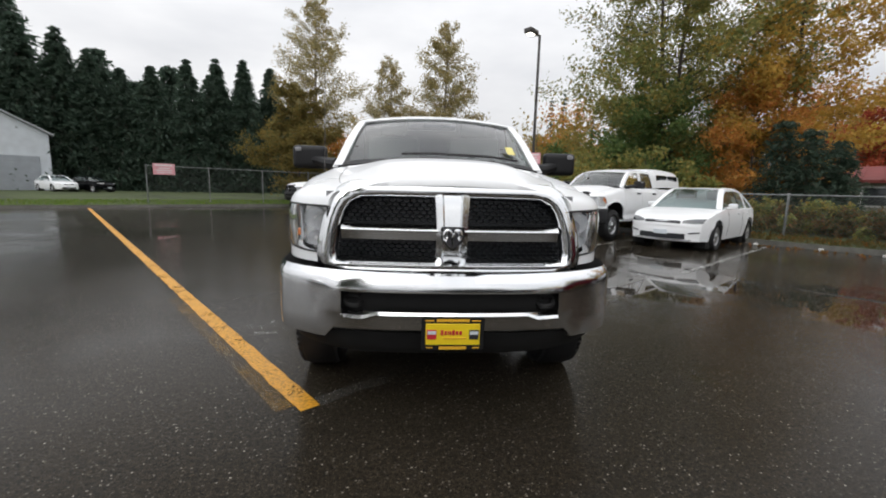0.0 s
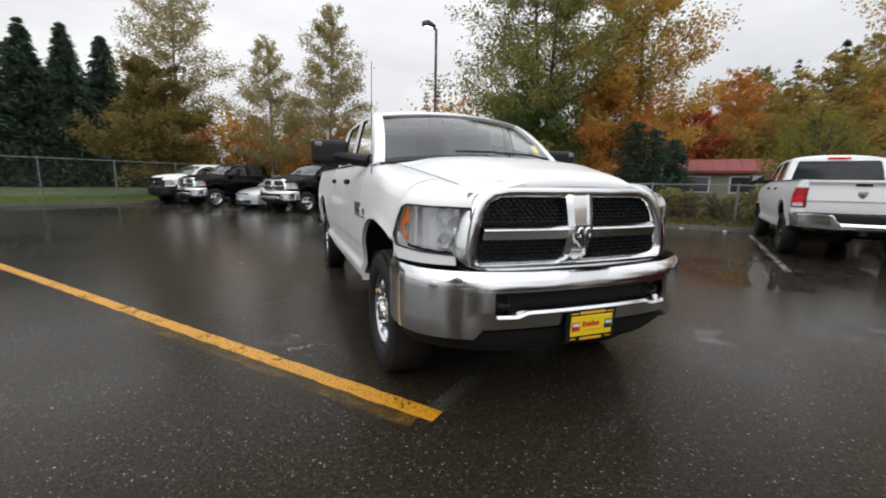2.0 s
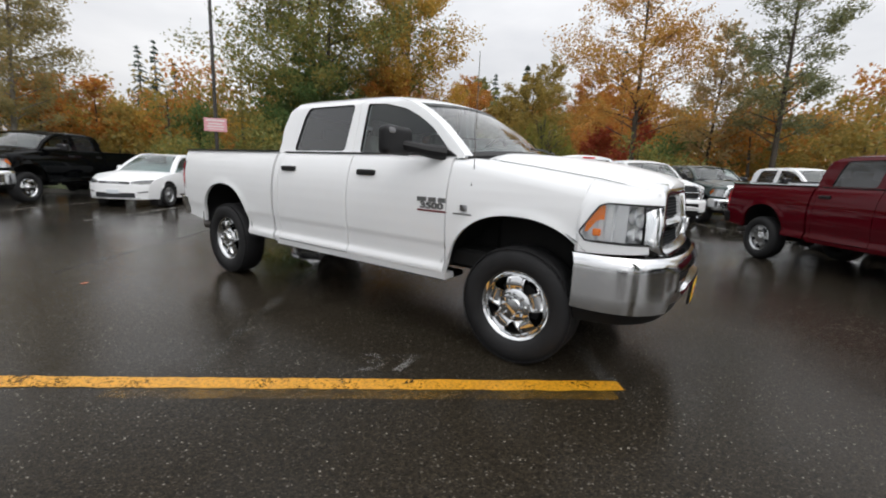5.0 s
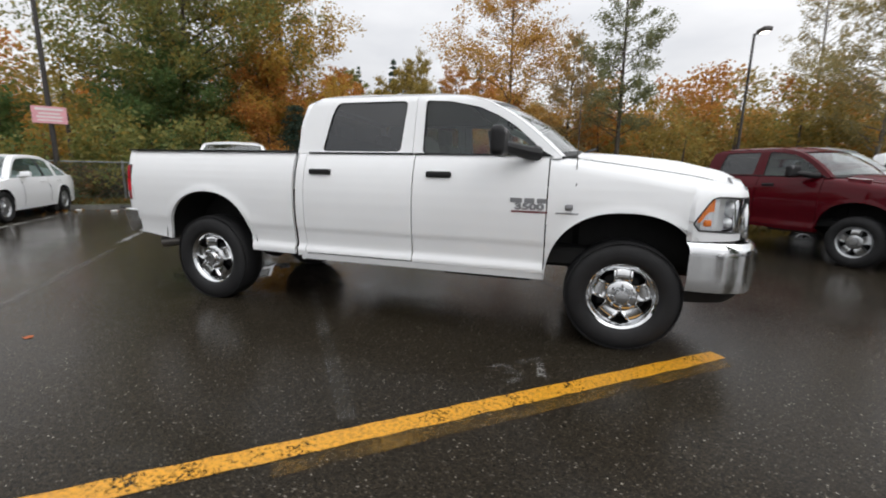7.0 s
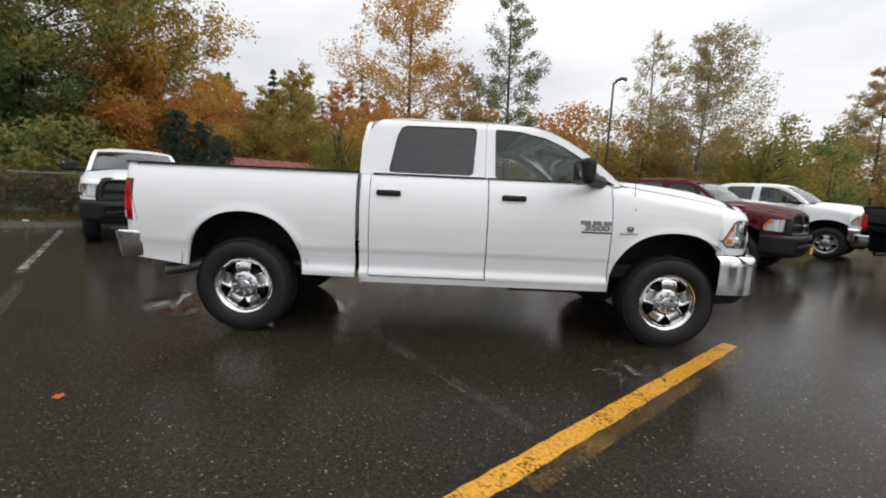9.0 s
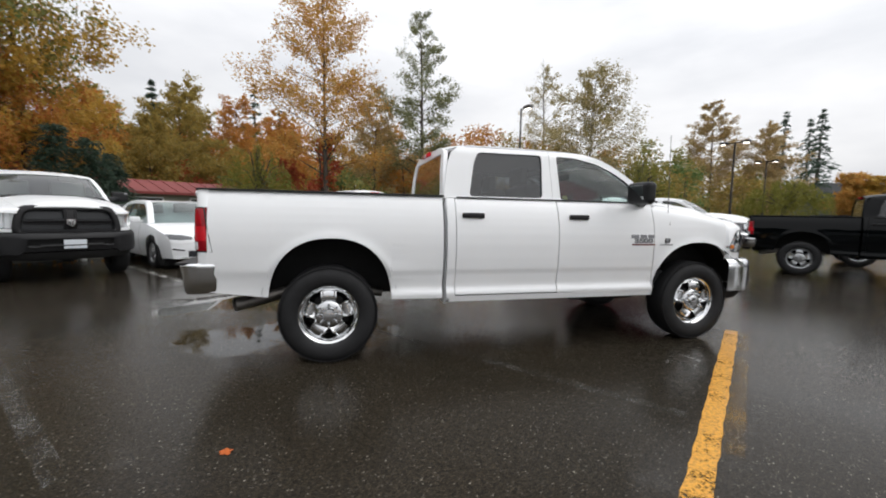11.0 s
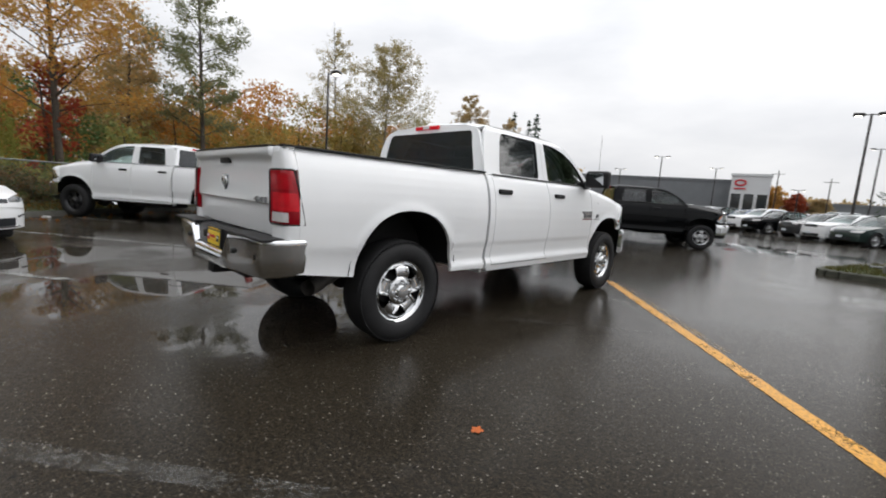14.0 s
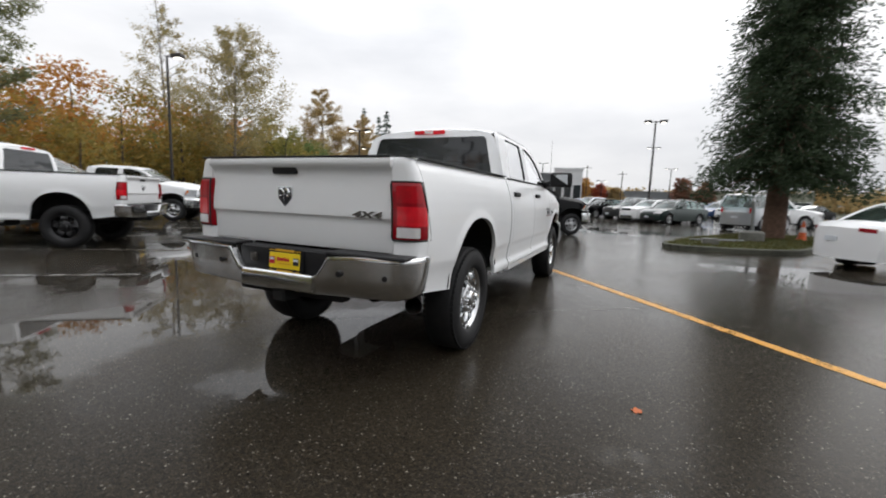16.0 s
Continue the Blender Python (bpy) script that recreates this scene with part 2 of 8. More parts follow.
def leaf_material(name, colors):
    """Leaves whose colour differs from leaf to leaf."""
    if name in MATS:
        return MATS[name]
    m = bpy.data.materials.new(name)
    m.use_nodes = True
    nt = m.node_tree
    p = nt.nodes["Principled BSDF"]
    g = nt.nodes.new("ShaderNodeNewGeometry")
    r = nt.nodes.new("ShaderNodeValToRGB")
    r.color_ramp.elements[0].color = (*colors[0], 1)
    r.color_ramp.elements[1].color = (*colors[-1], 1)
    for i, c in enumerate(colors[1:-1], 1):
        e = r.color_ramp.elements.new(i / (len(colors) - 1))
        e.color = (*c, 1)
    nt.links.new(g.outputs["Random Per Island"], r.inputs["Fac"])
    nt.links.new(r.outputs["Color"], p.inputs["Base Color"])
    p.inputs["Roughness"].default_value = 0.55
    p.inputs["Specular IOR Level"].default_value = 0.3
    tr = nt.nodes.new("ShaderNodeBsdfTranslucent")
    nt.links.new(r.outputs["Color"], tr.inputs["Color"])
    ms = nt.nodes.new("ShaderNodeMixShader")
    ms.inputs["Fac"].default_value = 0.5
    nt.links.new(p.outputs["BSDF"], ms.inputs[1])
    nt.links.new(tr.outputs["BSDF"], ms.inputs[2])
    nt.links.new(ms.outputs["Shader"], nt.nodes["Material Output"].inputs["Surface"])
    MATS[name] = m
    return m


PAINT_WHITE = mat("white_car_paint", (0.84, 0.85, 0.86), 0.4, coat=0.55, noise_amt=0.015, noise_scale=3)
PAINT_BLACK = mat("black_car_paint", (0.002, 0.0025, 0.003), 0.3, spec=0.0, coat=0.35, noise_amt=0.1, noise_scale=3)
PAINT_MAROON = mat("maroon_car_paint", (0.075, 0.003, 0.007), 0.4, spec=0.0, coat=0.4, noise_amt=0.08, noise_scale=3)
PAINT_SILVER = mat("silver_car_paint", (0.46, 0.48, 0.50), 0.3, metal=0.5, coat=1.0, noise_amt=0.05, noise_scale=3)
PAINT_GREY = mat("grey_car_paint", (0.035, 0.037, 0.04), 0.3, metal=0.4, coat=1.0, noise_amt=0.05, noise_scale=3)
PAINT_GREEN = mat("dark_green_car_paint", (0.012, 0.03, 0.026), 0.3, metal=0.3, coat=1.0, noise_amt=0.05, noise_scale=3)
PAINT_BLUE = mat("blue_car_paint", (0.02, 0.06, 0.16), 0.3, metal=0.3, coat=1.0, noise_amt=0.05, noise_scale=3)
CHROME = mat("chrome", (0.80, 0.81, 0.82), 0.13, metal=1.0, noise_amt=0.05, noise_scale=5)
CHROME_DARK = mat("wheel_chrome", (0.66, 0.67, 0.68), 0.055, metal=1.0, noise_amt=0.06, noise_scale=9)
ALLOY = mat("silver_alloy", (0.45, 0.46, 0.47), 0.3, metal=0.9, noise_amt=0.06, noise_scale=9)
RUBBER = mat("tyre_rubber", (0.014, 0.014, 0.015), 0.65, spec=0.4, noise_amt=0.25, noise_scale=12, bump=0.15, bump_scale=60)
PLASTIC = mat("black_plastic", (0.011, 0.011, 0.012), 0.46, spec=0.35, noise_amt=0.12, noise_scale=14, bump=0.08, bump_scale=300)
MESH_BLACK = mat("grille_black", (0.016, 0.018, 0.021), 0.35, noise_amt=0.1)
UNDER = mat("underbody", (0.008, 0.008, 0.008), 0.8, noise_amt=0.4, noise_scale=8)
STEEL = mat("dull_steel", (0.16, 0.15, 0.14), 0.45, metal=0.8, noise_amt=0.25, noise_scale=12)
TRIM = mat("rubber_trim", (0.01, 0.01, 0.01), 0.5)
SEAT = mat("grey_seat_cloth", (0.22, 0.215, 0.205), 0.9, noise_amt=0.15, noise_scale=20, bump=0.1)
DASH = mat("dark_dashboard", (0.04, 0.04, 0.042), 0.7, noise_amt=0.1, noise_scale=15)
HEADLINER = mat("grey_headliner", (0.30, 0.30, 0.29), 0.95, noise_amt=0.05)
GLASS_CLEAR = mat("car_glass", (0.66, 0.88, 0.82), 0.02, trans=1.0, ior=1.12, spec=0.5, coat=1.0)
GLASS_DARK = mat("privacy_glass", (0.045, 0.05, 0.055), 0.02, trans=0.6, ior=1.1, coat=1.0)
GLASS_BACK = mat("dark_back_glass", (0.03, 0.034, 0.037), 0.02, trans=0.3, ior=1.1, coat=1.0)
GLASS_SIDE = mat("side_glass", (0.44, 0.55, 0.52), 0.02, trans=1.0, ior=1.12, coat=1.0)
for g in (GLASS_CLEAR, GLASS_SIDE, GLASS_DARK, GLASS_BACK):
    g.node_tree.nodes["Principled BSDF"].inputs["Coat IOR"].default_value = 1.8 if g is GLASS_CLEAR else (1.6 if g is GLASS_DARK else 1.5)
RED_MID = mat("red_lens_upper", (0.42, 0.008, 0.016), 0.2, spec=0.2, coat=0.35, noise_amt=0.25, noise_scale=25)
LAMP_GREY = mat("lamp_housing", (0.22, 0.22, 0.23), 0.4)
MIRROR = mat("mirror_glass", (0.42, 0.44, 0.45), 0.03, metal=1.0)
LENS = mat("clear_lens", (0.92, 0.94, 0.95), 0.03, trans=1.0, ior=1.08, coat=0.6)
AMBER = mat("amber_lens", (0.85, 0.20, 0.02), 0.2, coat=0.6)
RED_LENS = mat("red_lens", (0.62, 0.012, 0.022), 0.2, spec=0.2, coat=0.35, noise_amt=0.18, noise_scale=20)
RED_DEEP = mat("deep_red_lens", (0.30, 0.005, 0.012), 0.22, spec=0.2, coat=0.35, noise_amt=0.15, noise_scale=20)
WHITE_LENS = mat("white_lens", (0.62, 0.60, 0.60), 0.2, coat=1.0, noise_amt=0.1, noise_scale=25)
REFLECTOR = mat("lamp_reflector", (0.90, 0.91, 0.92), 0.2, metal=0.55, noise_amt=0.06, noise_scale=18)
YELLOW_PLATE = mat("yellow_plate", (0.85, 0.62, 0.02), 0.4, noise_amt=0.05, noise_scale=20)
ORANGE_BAR = mat("orange_print", (0.75, 0.42, 0.03), 0.5)
RED_PRINT = mat("red_print", (0.55, 0.03, 0.04), 0.5)
DARK_PRINT = mat("dark_print", (0.03, 0.03, 0.035), 0.5)
PLATE_WHITE = mat("pale_plate", (0.62, 0.66, 0.70), 0.4, noise_amt=0.05)
BADGE = mat("badge_chrome", (0.30, 0.30, 0.31), 0.3, metal=1.0)
BADGE_RED = mat("badge_dark_red", (0.14, 0.02, 0.02), 0.35)
STICKER = mat("yellow_sticker", (0.75, 0.68, 0.25), 0.6)


# ---- mesh helpers ----
def part(name, data, material, parent=None, label="", smooth=35, mats=None, midx=None):
    """Links (verts, faces) or a bmesh as one mesh object under parent."""
    me = bpy.data.meshes.new(name)
    if isinstance(data, tuple):
        me.from_pydata([tuple(v) for v in data[0]], [], data[1])
    else:
        data.to_mesh(me)
        data.free()
    for m in mats or [material]:
        me.materials.append(m)
    if midx is not None:
        me.polygons.foreach_set("material_index", midx)
    me.validate()
    me.update()
    if smooth:
        me.shade_smooth()
        if smooth < 180:
            me.set_sharp_from_angle(angle=radians(smooth))
    ob = new(name, me)
    if parent is not None:
        ob.parent = parent
    if label:
        ob["label"] = label
    return ob


def empty(name, m=None):
    ob = new(name)
    ob.empty_display_size = 0.1
    if m is not None:
        ob.matrix_world = m
    return ob


def join(*datas):
    vs, fs = [], []
    for v, f in datas:
        k = len(vs)
        vs += [tuple(p) for p in v]
        fs += [tuple(i + k for i in q) for q in f]
    return vs, fs


def flip(data):
    """The mirror image across x = 0."""
    return [(-v[0], v[1], v[2]) for v in data[0]], [tuple(reversed(f)) for f in data[1]]


def moved(data, m):
    return [tuple(m @ Vector(v)) for v in data[0]], data[1]


def grid(rows, fold=None, closed=False):
    """A sheet through rows of points; fold: a function that gives, for a rim point, where its folded-in edge lies."""
    nr, nc = len(rows), len(rows[0])
    vs = [tuple(p) for r in rows for p in r]
    fs = []
    for i in range(nr - 1):
        for j in range(nc - 1 if not closed else nc):
            k = (j + 1) % nc
            fs.append((i * nc + j, i * nc + k, (i + 1) * nc + k, (i + 1) * nc + j))
    if fold:
        rim = [j for j in range(nc)] + [i * nc + nc - 1 for i in range(1, nr)]
        rim += [(nr - 1) * nc + j for j in range(nc - 2, -1, -1)] + [i * nc for i in range(nr - 2, 0, -1)]
        base = len(vs)
        vs += [tuple(fold(vs[i])) for i in rim]
        for a in range(len(rim)):
            b = (a + 1) % len(rim)
            fs.append((rim[b], rim[a], base + a, base + b))
    return vs, fs


def box(c, s, bevel=0.0, seg=2):
    bm = bmesh.new()
    bmesh.ops.create_cube(bm, size=1.0)
    bmesh.ops.scale(bm, vec=s, verts=bm.verts)
    if bevel:
        bmesh.ops.bevel(bm, geom=bm.edges[:], offset=bevel, segments=seg, profile=0.6, affect="EDGES")
    bmesh.ops.translate(bm, vec=c, verts=bm.verts)
    return bm_data(bm)


def bm_data(bm):
    bm.verts.index_update()
    out = [tuple(v.co) for v in bm.verts], [tuple(v.index for v in f.verts) for f in bm.faces]
    bm.free()
    return out


def tube(points, radii, seg=10, caps=True):
    """A round tube through points."""
    pts = [Vector(p) for p in points]
    if isinstance(radii, (int, float)):
        radii = [radii] * len(pts)
    rows, up = [], None
    for i, p in enumerate(pts):
        d = (pts[min(i + 1, len(pts) - 1)] - pts[max(i - 1, 0)]).normalized()
        if up is None:
            up = d.orthogonal().normalized()
        up = (up - d * up.dot(d)).normalized()
        side = d.cross(up)
        rows.append([p + float(radii[i]) * (math.cos(2 * math.pi * k / seg) * up + math.sin(2 * math.pi * k / seg) * side) for k in range(seg)])
    vs, fs = grid(rows, closed=True)
    if caps:
        fs.append(tuple(reversed(range(seg))))
        fs.append(tuple((len(pts) - 1) * seg + k for k in range(seg)))
    return vs, fs


def lathe_x(profile, seg=48):
    """Turns (radius, x) points round the x axis."""
    rows = [[(x, r * math.cos(2 * math.pi * k / seg), r * math.sin(2 * math.pi * k / seg)) for k in range(seg)] for r, x in profile]
    return grid(rows, closed=True)


def prism(poly, a, b, axis="x"):
    """A flat polygon extruded along an axis from a to b. poly: pairs of the two other coordinates, in order."""
    def put(u, v, w):
        return {"x": (w, u, v), "y": (u, w, v), "z": (u, v, w)}[axis]
    n = len(poly)
    vs = [put(u, v, a) for u, v in poly] + [put(u, v, b) for u, v in poly]
    fs = [tuple(range(n)), tuple(range(2 * n - 1, n - 1, -1))]
    fs += [(i, i + n, (i + 1) % n + n, (i + 1) % n) for i in range(n)]
    return vs, fs


def interp(t, pairs):
    return float(np.interp(t, [p[0] for p in pairs], [p[1] for p in pairs]))


def smooth_curve(points, n):
    """n points of a smooth curve through points (Catmull-Rom)."""
    P = [Vector(p) for p in points]
    P = [2 * P[0] - P[1]] + P + [2 * P[-1] - P[-2]]
    out, m = [], len(P) - 3
    for i in range(n):
        t = i / (n - 1) * m
        k = min(int(t), m - 1)
        u = t - k
        a, b, c, d = P[k:k + 4]
        out.append(0.5 * ((2 * b) + (c - a) * u + (2 * a - 5 * b + 4 * c - d) * u * u + (3 * b - 3 * c + d - a) * u ** 3))
    return out


def star_hit(poly, cx, cy, ang):
    """Where a ray from (cx, cy) leaves a star-shaped polygon."""
    dx, dy = math.cos(ang), math.sin(ang)
    best = None
    for i in range(len(poly)):
        (x1, y1), (x2, y2) = poly[i], poly[(i + 1) % len(poly)]
        ex, ey = x2 - x1, y2 - y1
        det = dx * -ey + ex * dy
        if abs(det) < 1e-12:
            continue
        s = ((x1 - cx) * -ey + ex * (y1 - cy)) / det
        u = (dx * (y1 - cy) - dy * (x1 - cx)) / det
        if s > 0 and -1e-6 <= u <= 1 + 1e-6 and (best is None or s > best):
            best = s
    return cx + best * dx, cy + best * dy


def rounded(poly, r, n=4):
    """A polygon with its corners rounded."""
    out = []
    for i in range(len(poly)):
        p0, p, p1 = Vector(poly[i - 1]), Vector(poly[i]), Vector(poly[(i + 1) % len(poly)])
        a, b = p0 - p, p1 - p
        k = min(r, a.length * 0.45, b.length * 0.45)
        A, B = p + a.normalized() * k, p + b.normalized() * k
        for j in range(n + 1):
            t = j / n
            out.append(tuple((1 - t) ** 2 * A + 2 * t * (1 - t) * p + t * t * B))
    return out


def ring(inner, outer, place, depth, steps=40):
    """A flat frame between two star-shaped outlines, laid on a surface by place(u, v), its edges folded inwards by depth(point)."""
    cx = sum(p[0] for p in inner) / len(inner)
    cy = sum(p[1] for p in inner) / len(inner)
    angs = [2 * math.pi * k / steps for k in range(steps)]
    angs += [math.atan2(y - cy, x - cx) % (2 * math.pi) for x, y in list(inner) + list(outer)]
    angs = sorted(set(round(a, 4) for a in angs))
    a = [star_hit(inner, cx, cy, g) for g in angs]
    b = [star_hit(outer, cx, cy, g) for g in angs]
    rows = []
    for t in (0.0, 0.25, 0.5, 0.75, 1.0):
        rows.append([place(p[0] * (1 - t) + q[0] * t, p[1] * (1 - t) + q[1] * t) for p, q in zip(a, b)])
    rows = [[depth(p) for p in rows[0]]] + rows + [[depth(p) for p in rows[-1]]]
    pane = [place(*p) for p in a]
    return grid(rows, closed=True), pane


def fan(loop, shift=(0, 0, 0)):
    """A pane that fills a loop of points."""
    vs = [tuple(Vector(p) + Vector(shift)) for p in loop]
    c = sum((Vector(v) for v in vs), Vector()) / len(vs)
    n = len(vs)
    return vs + [tuple(c)], [(i, (i + 1) % n, n) for i in range(n)]


def text_mesh(body, size, depth, bold=0.0):
    cu = bpy.data.curves.new("lettering", "FONT")
    cu.offset = bold
    cu.body, cu.size, cu.extrude, cu.align_x, cu.align_y = body, size, depth, "CENTER", "CENTER"
    ob = bpy.data.objects.new("lettering", cu)
    scene.collection.objects.link(ob)
    me = bpy.data.meshes.new_from_object(ob.evaluated_get(bpy.context.evaluated_depsgraph_get()))
    out = [tuple(v.co) for v in me.vertices], [tuple(f.vertices) for f in me.polygons]
    bpy.data.objects.remove(ob)
    bpy.data.curves.remove(cu)
    bpy.data.meshes.remove(me)
    return out


# ---- pickup truck: front axle over the origin, nose towards -y ----
SIDE = [(0.46, 0.930), (0.50, 0.944), (0.54, 0.953), (0.575, 0.960), (0.592, 0.958), (0.625, 0.934), (0.66, 0.934), (0.74, 0.944), (0.765, 0.947), (0.785, 0.957),
        (0.90, 0.966), (1.02, 0.969), (1.12, 0.964), (1.20, 0.953), (1.27, 0.938), (1.33, 0.920), (1.385, 0.898), (1.43, 0.872), (1.45, 0.855)]
GLASSHOUSE = [(1.42, 0.876), (1.46, 0.858), (1.60, 0.822), (1.75, 0.783), (1.88, 0.745), (1.91, 0.725), (1.942, 0.69)]


def arch_z(y, yc, half, base, rise, p=2.3):
    a = min(abs(y - yc) / half, 1.0)
    return base + rise * (1 - a ** p) ** (1 / p)


def flare(y, z, yc, zc, r):
    d = math.hypot(y - yc, z - zc)
    return 0.012 * math.exp(-((d - r) / 0.045) ** 2)


def side_x(y, z):
    x = interp(max(z, 0.66) if y > 4.2 else z, SIDE)
    if y < -0.05:
        x -= 0.17 * ((-0.05 - y) / 0.6) ** 2.0
    x += flare(y, z, 0.02, 0.46, 0.59) if y < 0.7 else 0
    x += flare(y, z, 3.77, 0.50, 0.58) if y > 3.0 else 0
    return x


def inward(k):
    return lambda p: (p[0] + (k if p[0] < 0 else -k), p[1], p[2])


def columns(ys, zb, zt, n, x=side_x, extra=None):
    """Side sheet on the -x side: for each y, points from zb(y) up to zt(y), then any extra points."""
    rows = []
    for y in ys:
        a, b = zb(y), zt(y)
        col = [(-x(y, a + (b - a) * k / (n - 1)), y, a + (b - a) * k / (n - 1)) for k in range(n)]
        rows.append(col + (extra(y) if extra else []))
    return rows


def spaced(a, b, n):
    return [a + (b - a) * i / (n - 1) for i in range(n)]


def arch_ys(a, b, yc, half, n):
    """Stations from a to b, crowded where the wheel arch turns steep."""
    ys = set(round(v, 4) for v in spaced(a, b, 9))
    for k in range(n):
        v = yc - half * math.cos(math.pi * k / (n - 1))
        if a < v < b:
            ys.add(round(v, 4))
    return sorted(ys)


def wheel(name, parent, at, side, r=0.418, width=0.27, rim=0.252, rim_mat=None, spokes=5, detail=True, dish=0.03, mid=True):
    """Tyre, rim with open windows, hub and lug nuts. side: -1 when the outer face looks to -x."""
    rim_mat = rim_mat or CHROME_DARK
    w = empty(name)
    w.parent = parent
    w.location = at
    h = width / 2
    seg = 56 if detail else (24 if mid else 14)
    hseg = 28 if detail else 12
    prof = [(rim - 0.012, h * 0.62), (rim + 0.008, h * 0.86), (rim + 0.03, h * 0.97), (rim + 0.09, h * 1.0), (r - 0.045, h * 0.93), (r - 0.015, h * 0.8), (r, h * 0.62)]
    prof = [(a, side * b) for a, b in prof]
    full = prof + [(a, -b) for a, b in reversed(prof)]
    vs, fs = lathe_x(full, seg)
    tyre = part("tyre", (vs, fs if side > 0 else [tuple(reversed(f)) for f in fs]), RUBBER, w, smooth=50)
    if detail:
        tr = []
        for k in range(60):
            a = 2 * math.pi * k / 60
            for off in (-0.75, -0.38, 0.0, 0.38, 0.75):
                b = box((0, 0, 0), (h * 0.34, 0.034, 0.006))
                tr.append(moved(b, pose(0, 0, 0, math.degrees(a) + (3 if off in (-0.38, 0.38) else 0)) @ pose(off * h, 0, r - 0.0045 - 0.012 * abs(off), 0, 0, 12)))
        part("tread", join(*tr), RUBBER, tyre, smooth=0)
    # barrel and outer lip
    lip = [(rim - 0.035, side * h * 0.0), (rim - 0.03, side * h * 0.55), (rim - 0.012, side * h * 0.70), (rim, side * h * 0.76), (rim + 0.004, side * h * 0.72), (rim - 0.004, side * h * 0.58)]
    part("rim", lathe_x(lip, seg), rim_mat, w, smooth=60)
    # spoke face with windows
    face = []
    n = 5 if spokes == 5 else spokes
    step = 2 * math.pi / n
    off = -math.pi / 2
    for k in range(n):
        c = off + (k + 0.5) * step
        rows = []
        for t in ((0, 0.10, 0.17, 0.26, 0.45, 0.66, 0.79, 0.85, 0.91, 1.0) if detail else (0, 0.26, 0.42, 0.76, 0.90, 1.0)):
            r_in = 0.42 * rim
            rad = r_in + (rim - 0.022 - r_in) * t
            half_w = step * interp(t, [(0, 0.5), (0.10, 0.5), (0.17, 0.45), (0.26, 0.40), (0.79, 0.275), (0.85, 0.31), (0.91, 0.5), (1, 0.5)])
            x = side * h * (0.62 + dish / h * math.sin(t * math.pi) - 0.10 * t)
            row = []
            for u in ((-1, -0.9, -0.74, -0.6, 0, 0.6, 0.74, 0.9, 1) if detail else (-1, -0.8, 0, 0.8, 1)):
                drop = (0.050 if 0.12 < t < 0.88 else 0.004) if abs(u) == 1 else (0.0 if abs(u) > 0.7 else (0.017 if abs(u) < 0.1 else 0.016) * math.sin(t * math.pi) ** 0.5)
                a = c + half_w * u
                row.append((x - side * drop, rad * math.cos(a), rad * math.sin(a)))
            rows.append(row)
        face.append(grid(rows))
    part("spoke_face", join(*face), rim_mat, w, smooth=50)
    part("brake_disc", lathe_x([(0.0, side * h * 0.25), (0.17, side * h * 0.25), (0.17, side * h * 0.15), (0.0, side * h * 0.15)], hseg), UNDER, w)
    part("barrel", lathe_x([(rim - 0.04, side * h * 0.5), (rim - 0.045, -side * h * 0.5), (0.0, -side * h * 0.5)], hseg), UNDER, w)
    hub = [(r_in * 1.12, side * h * 0.50), (r_in * 1.09, side * h * 0.65), (r_in * 0.98, side * h * 0.72), (0.068, side * h * 0.735), (0.060, side * h * 0.86), (0.050, side * h * 0.95), (0.020, side * h * 0.98), (0.0, side * h * 0.98)]
    cap = part("hub_cap", lathe_x(hub, hseg), rim_mat, w, smooth=40)
    if detail:
        for k in range(8):
            a = 2 * math.pi * k / 8
            part("lug_nut", moved(lathe_x([(0.011, 0.0), (0.011, side * 0.022), (0.007, side * 0.028), (0.0, side * 0.028)], 8),
                                  pose(side * h * 0.70, 0.088 * math.cos(a), 0.088 * math.sin(a))), rim_mat, cap)
    return w


def mirror_parts(sd, parent, detail, x0=0.86):
    """Black towing mirror on the side sd (-1 or 1)."""
    m = empty("mirror")
    m.parent = parent
    part("mirror_arm", tube([(sd * x0, 0.68, 1.455), (sd * (x0 + 0.09), 0.76, 1.465), (sd * 1.05, 0.87, 1.490), (sd * 1.14, 0.92, 1.505)], [0.058, 0.052, 0.044, 0.036], 10), PLASTIC, m)
    part("mirror_head", box((sd * 1.150, 0.925, 1.525), (0.30, 0.105, 0.205), 0.050, 5), PLASTIC, m)
    part("mirror_glass", moved(box((0, 0, 0), (0.195, 0.006, 0.14), 0.002, 1), pose(sd * 1.150, 0.975, 1.525, -9, 0, sd * 6)), MIRROR, m)
    part("mirror_lamp", box((sd * 1.245, 0.905, 1.590), (0.060, 0.085, 0.040), 0.016, 2), LAMP_GREY, m)
    part("sail_panel", prism([(0.56, 1.435), (0.80, 1.435), (0.80, 1.52), (0.66, 1.49)], sd * (x0 - 0.01), sd * (x0 + 0.02)), PLASTIC, m)
    return m


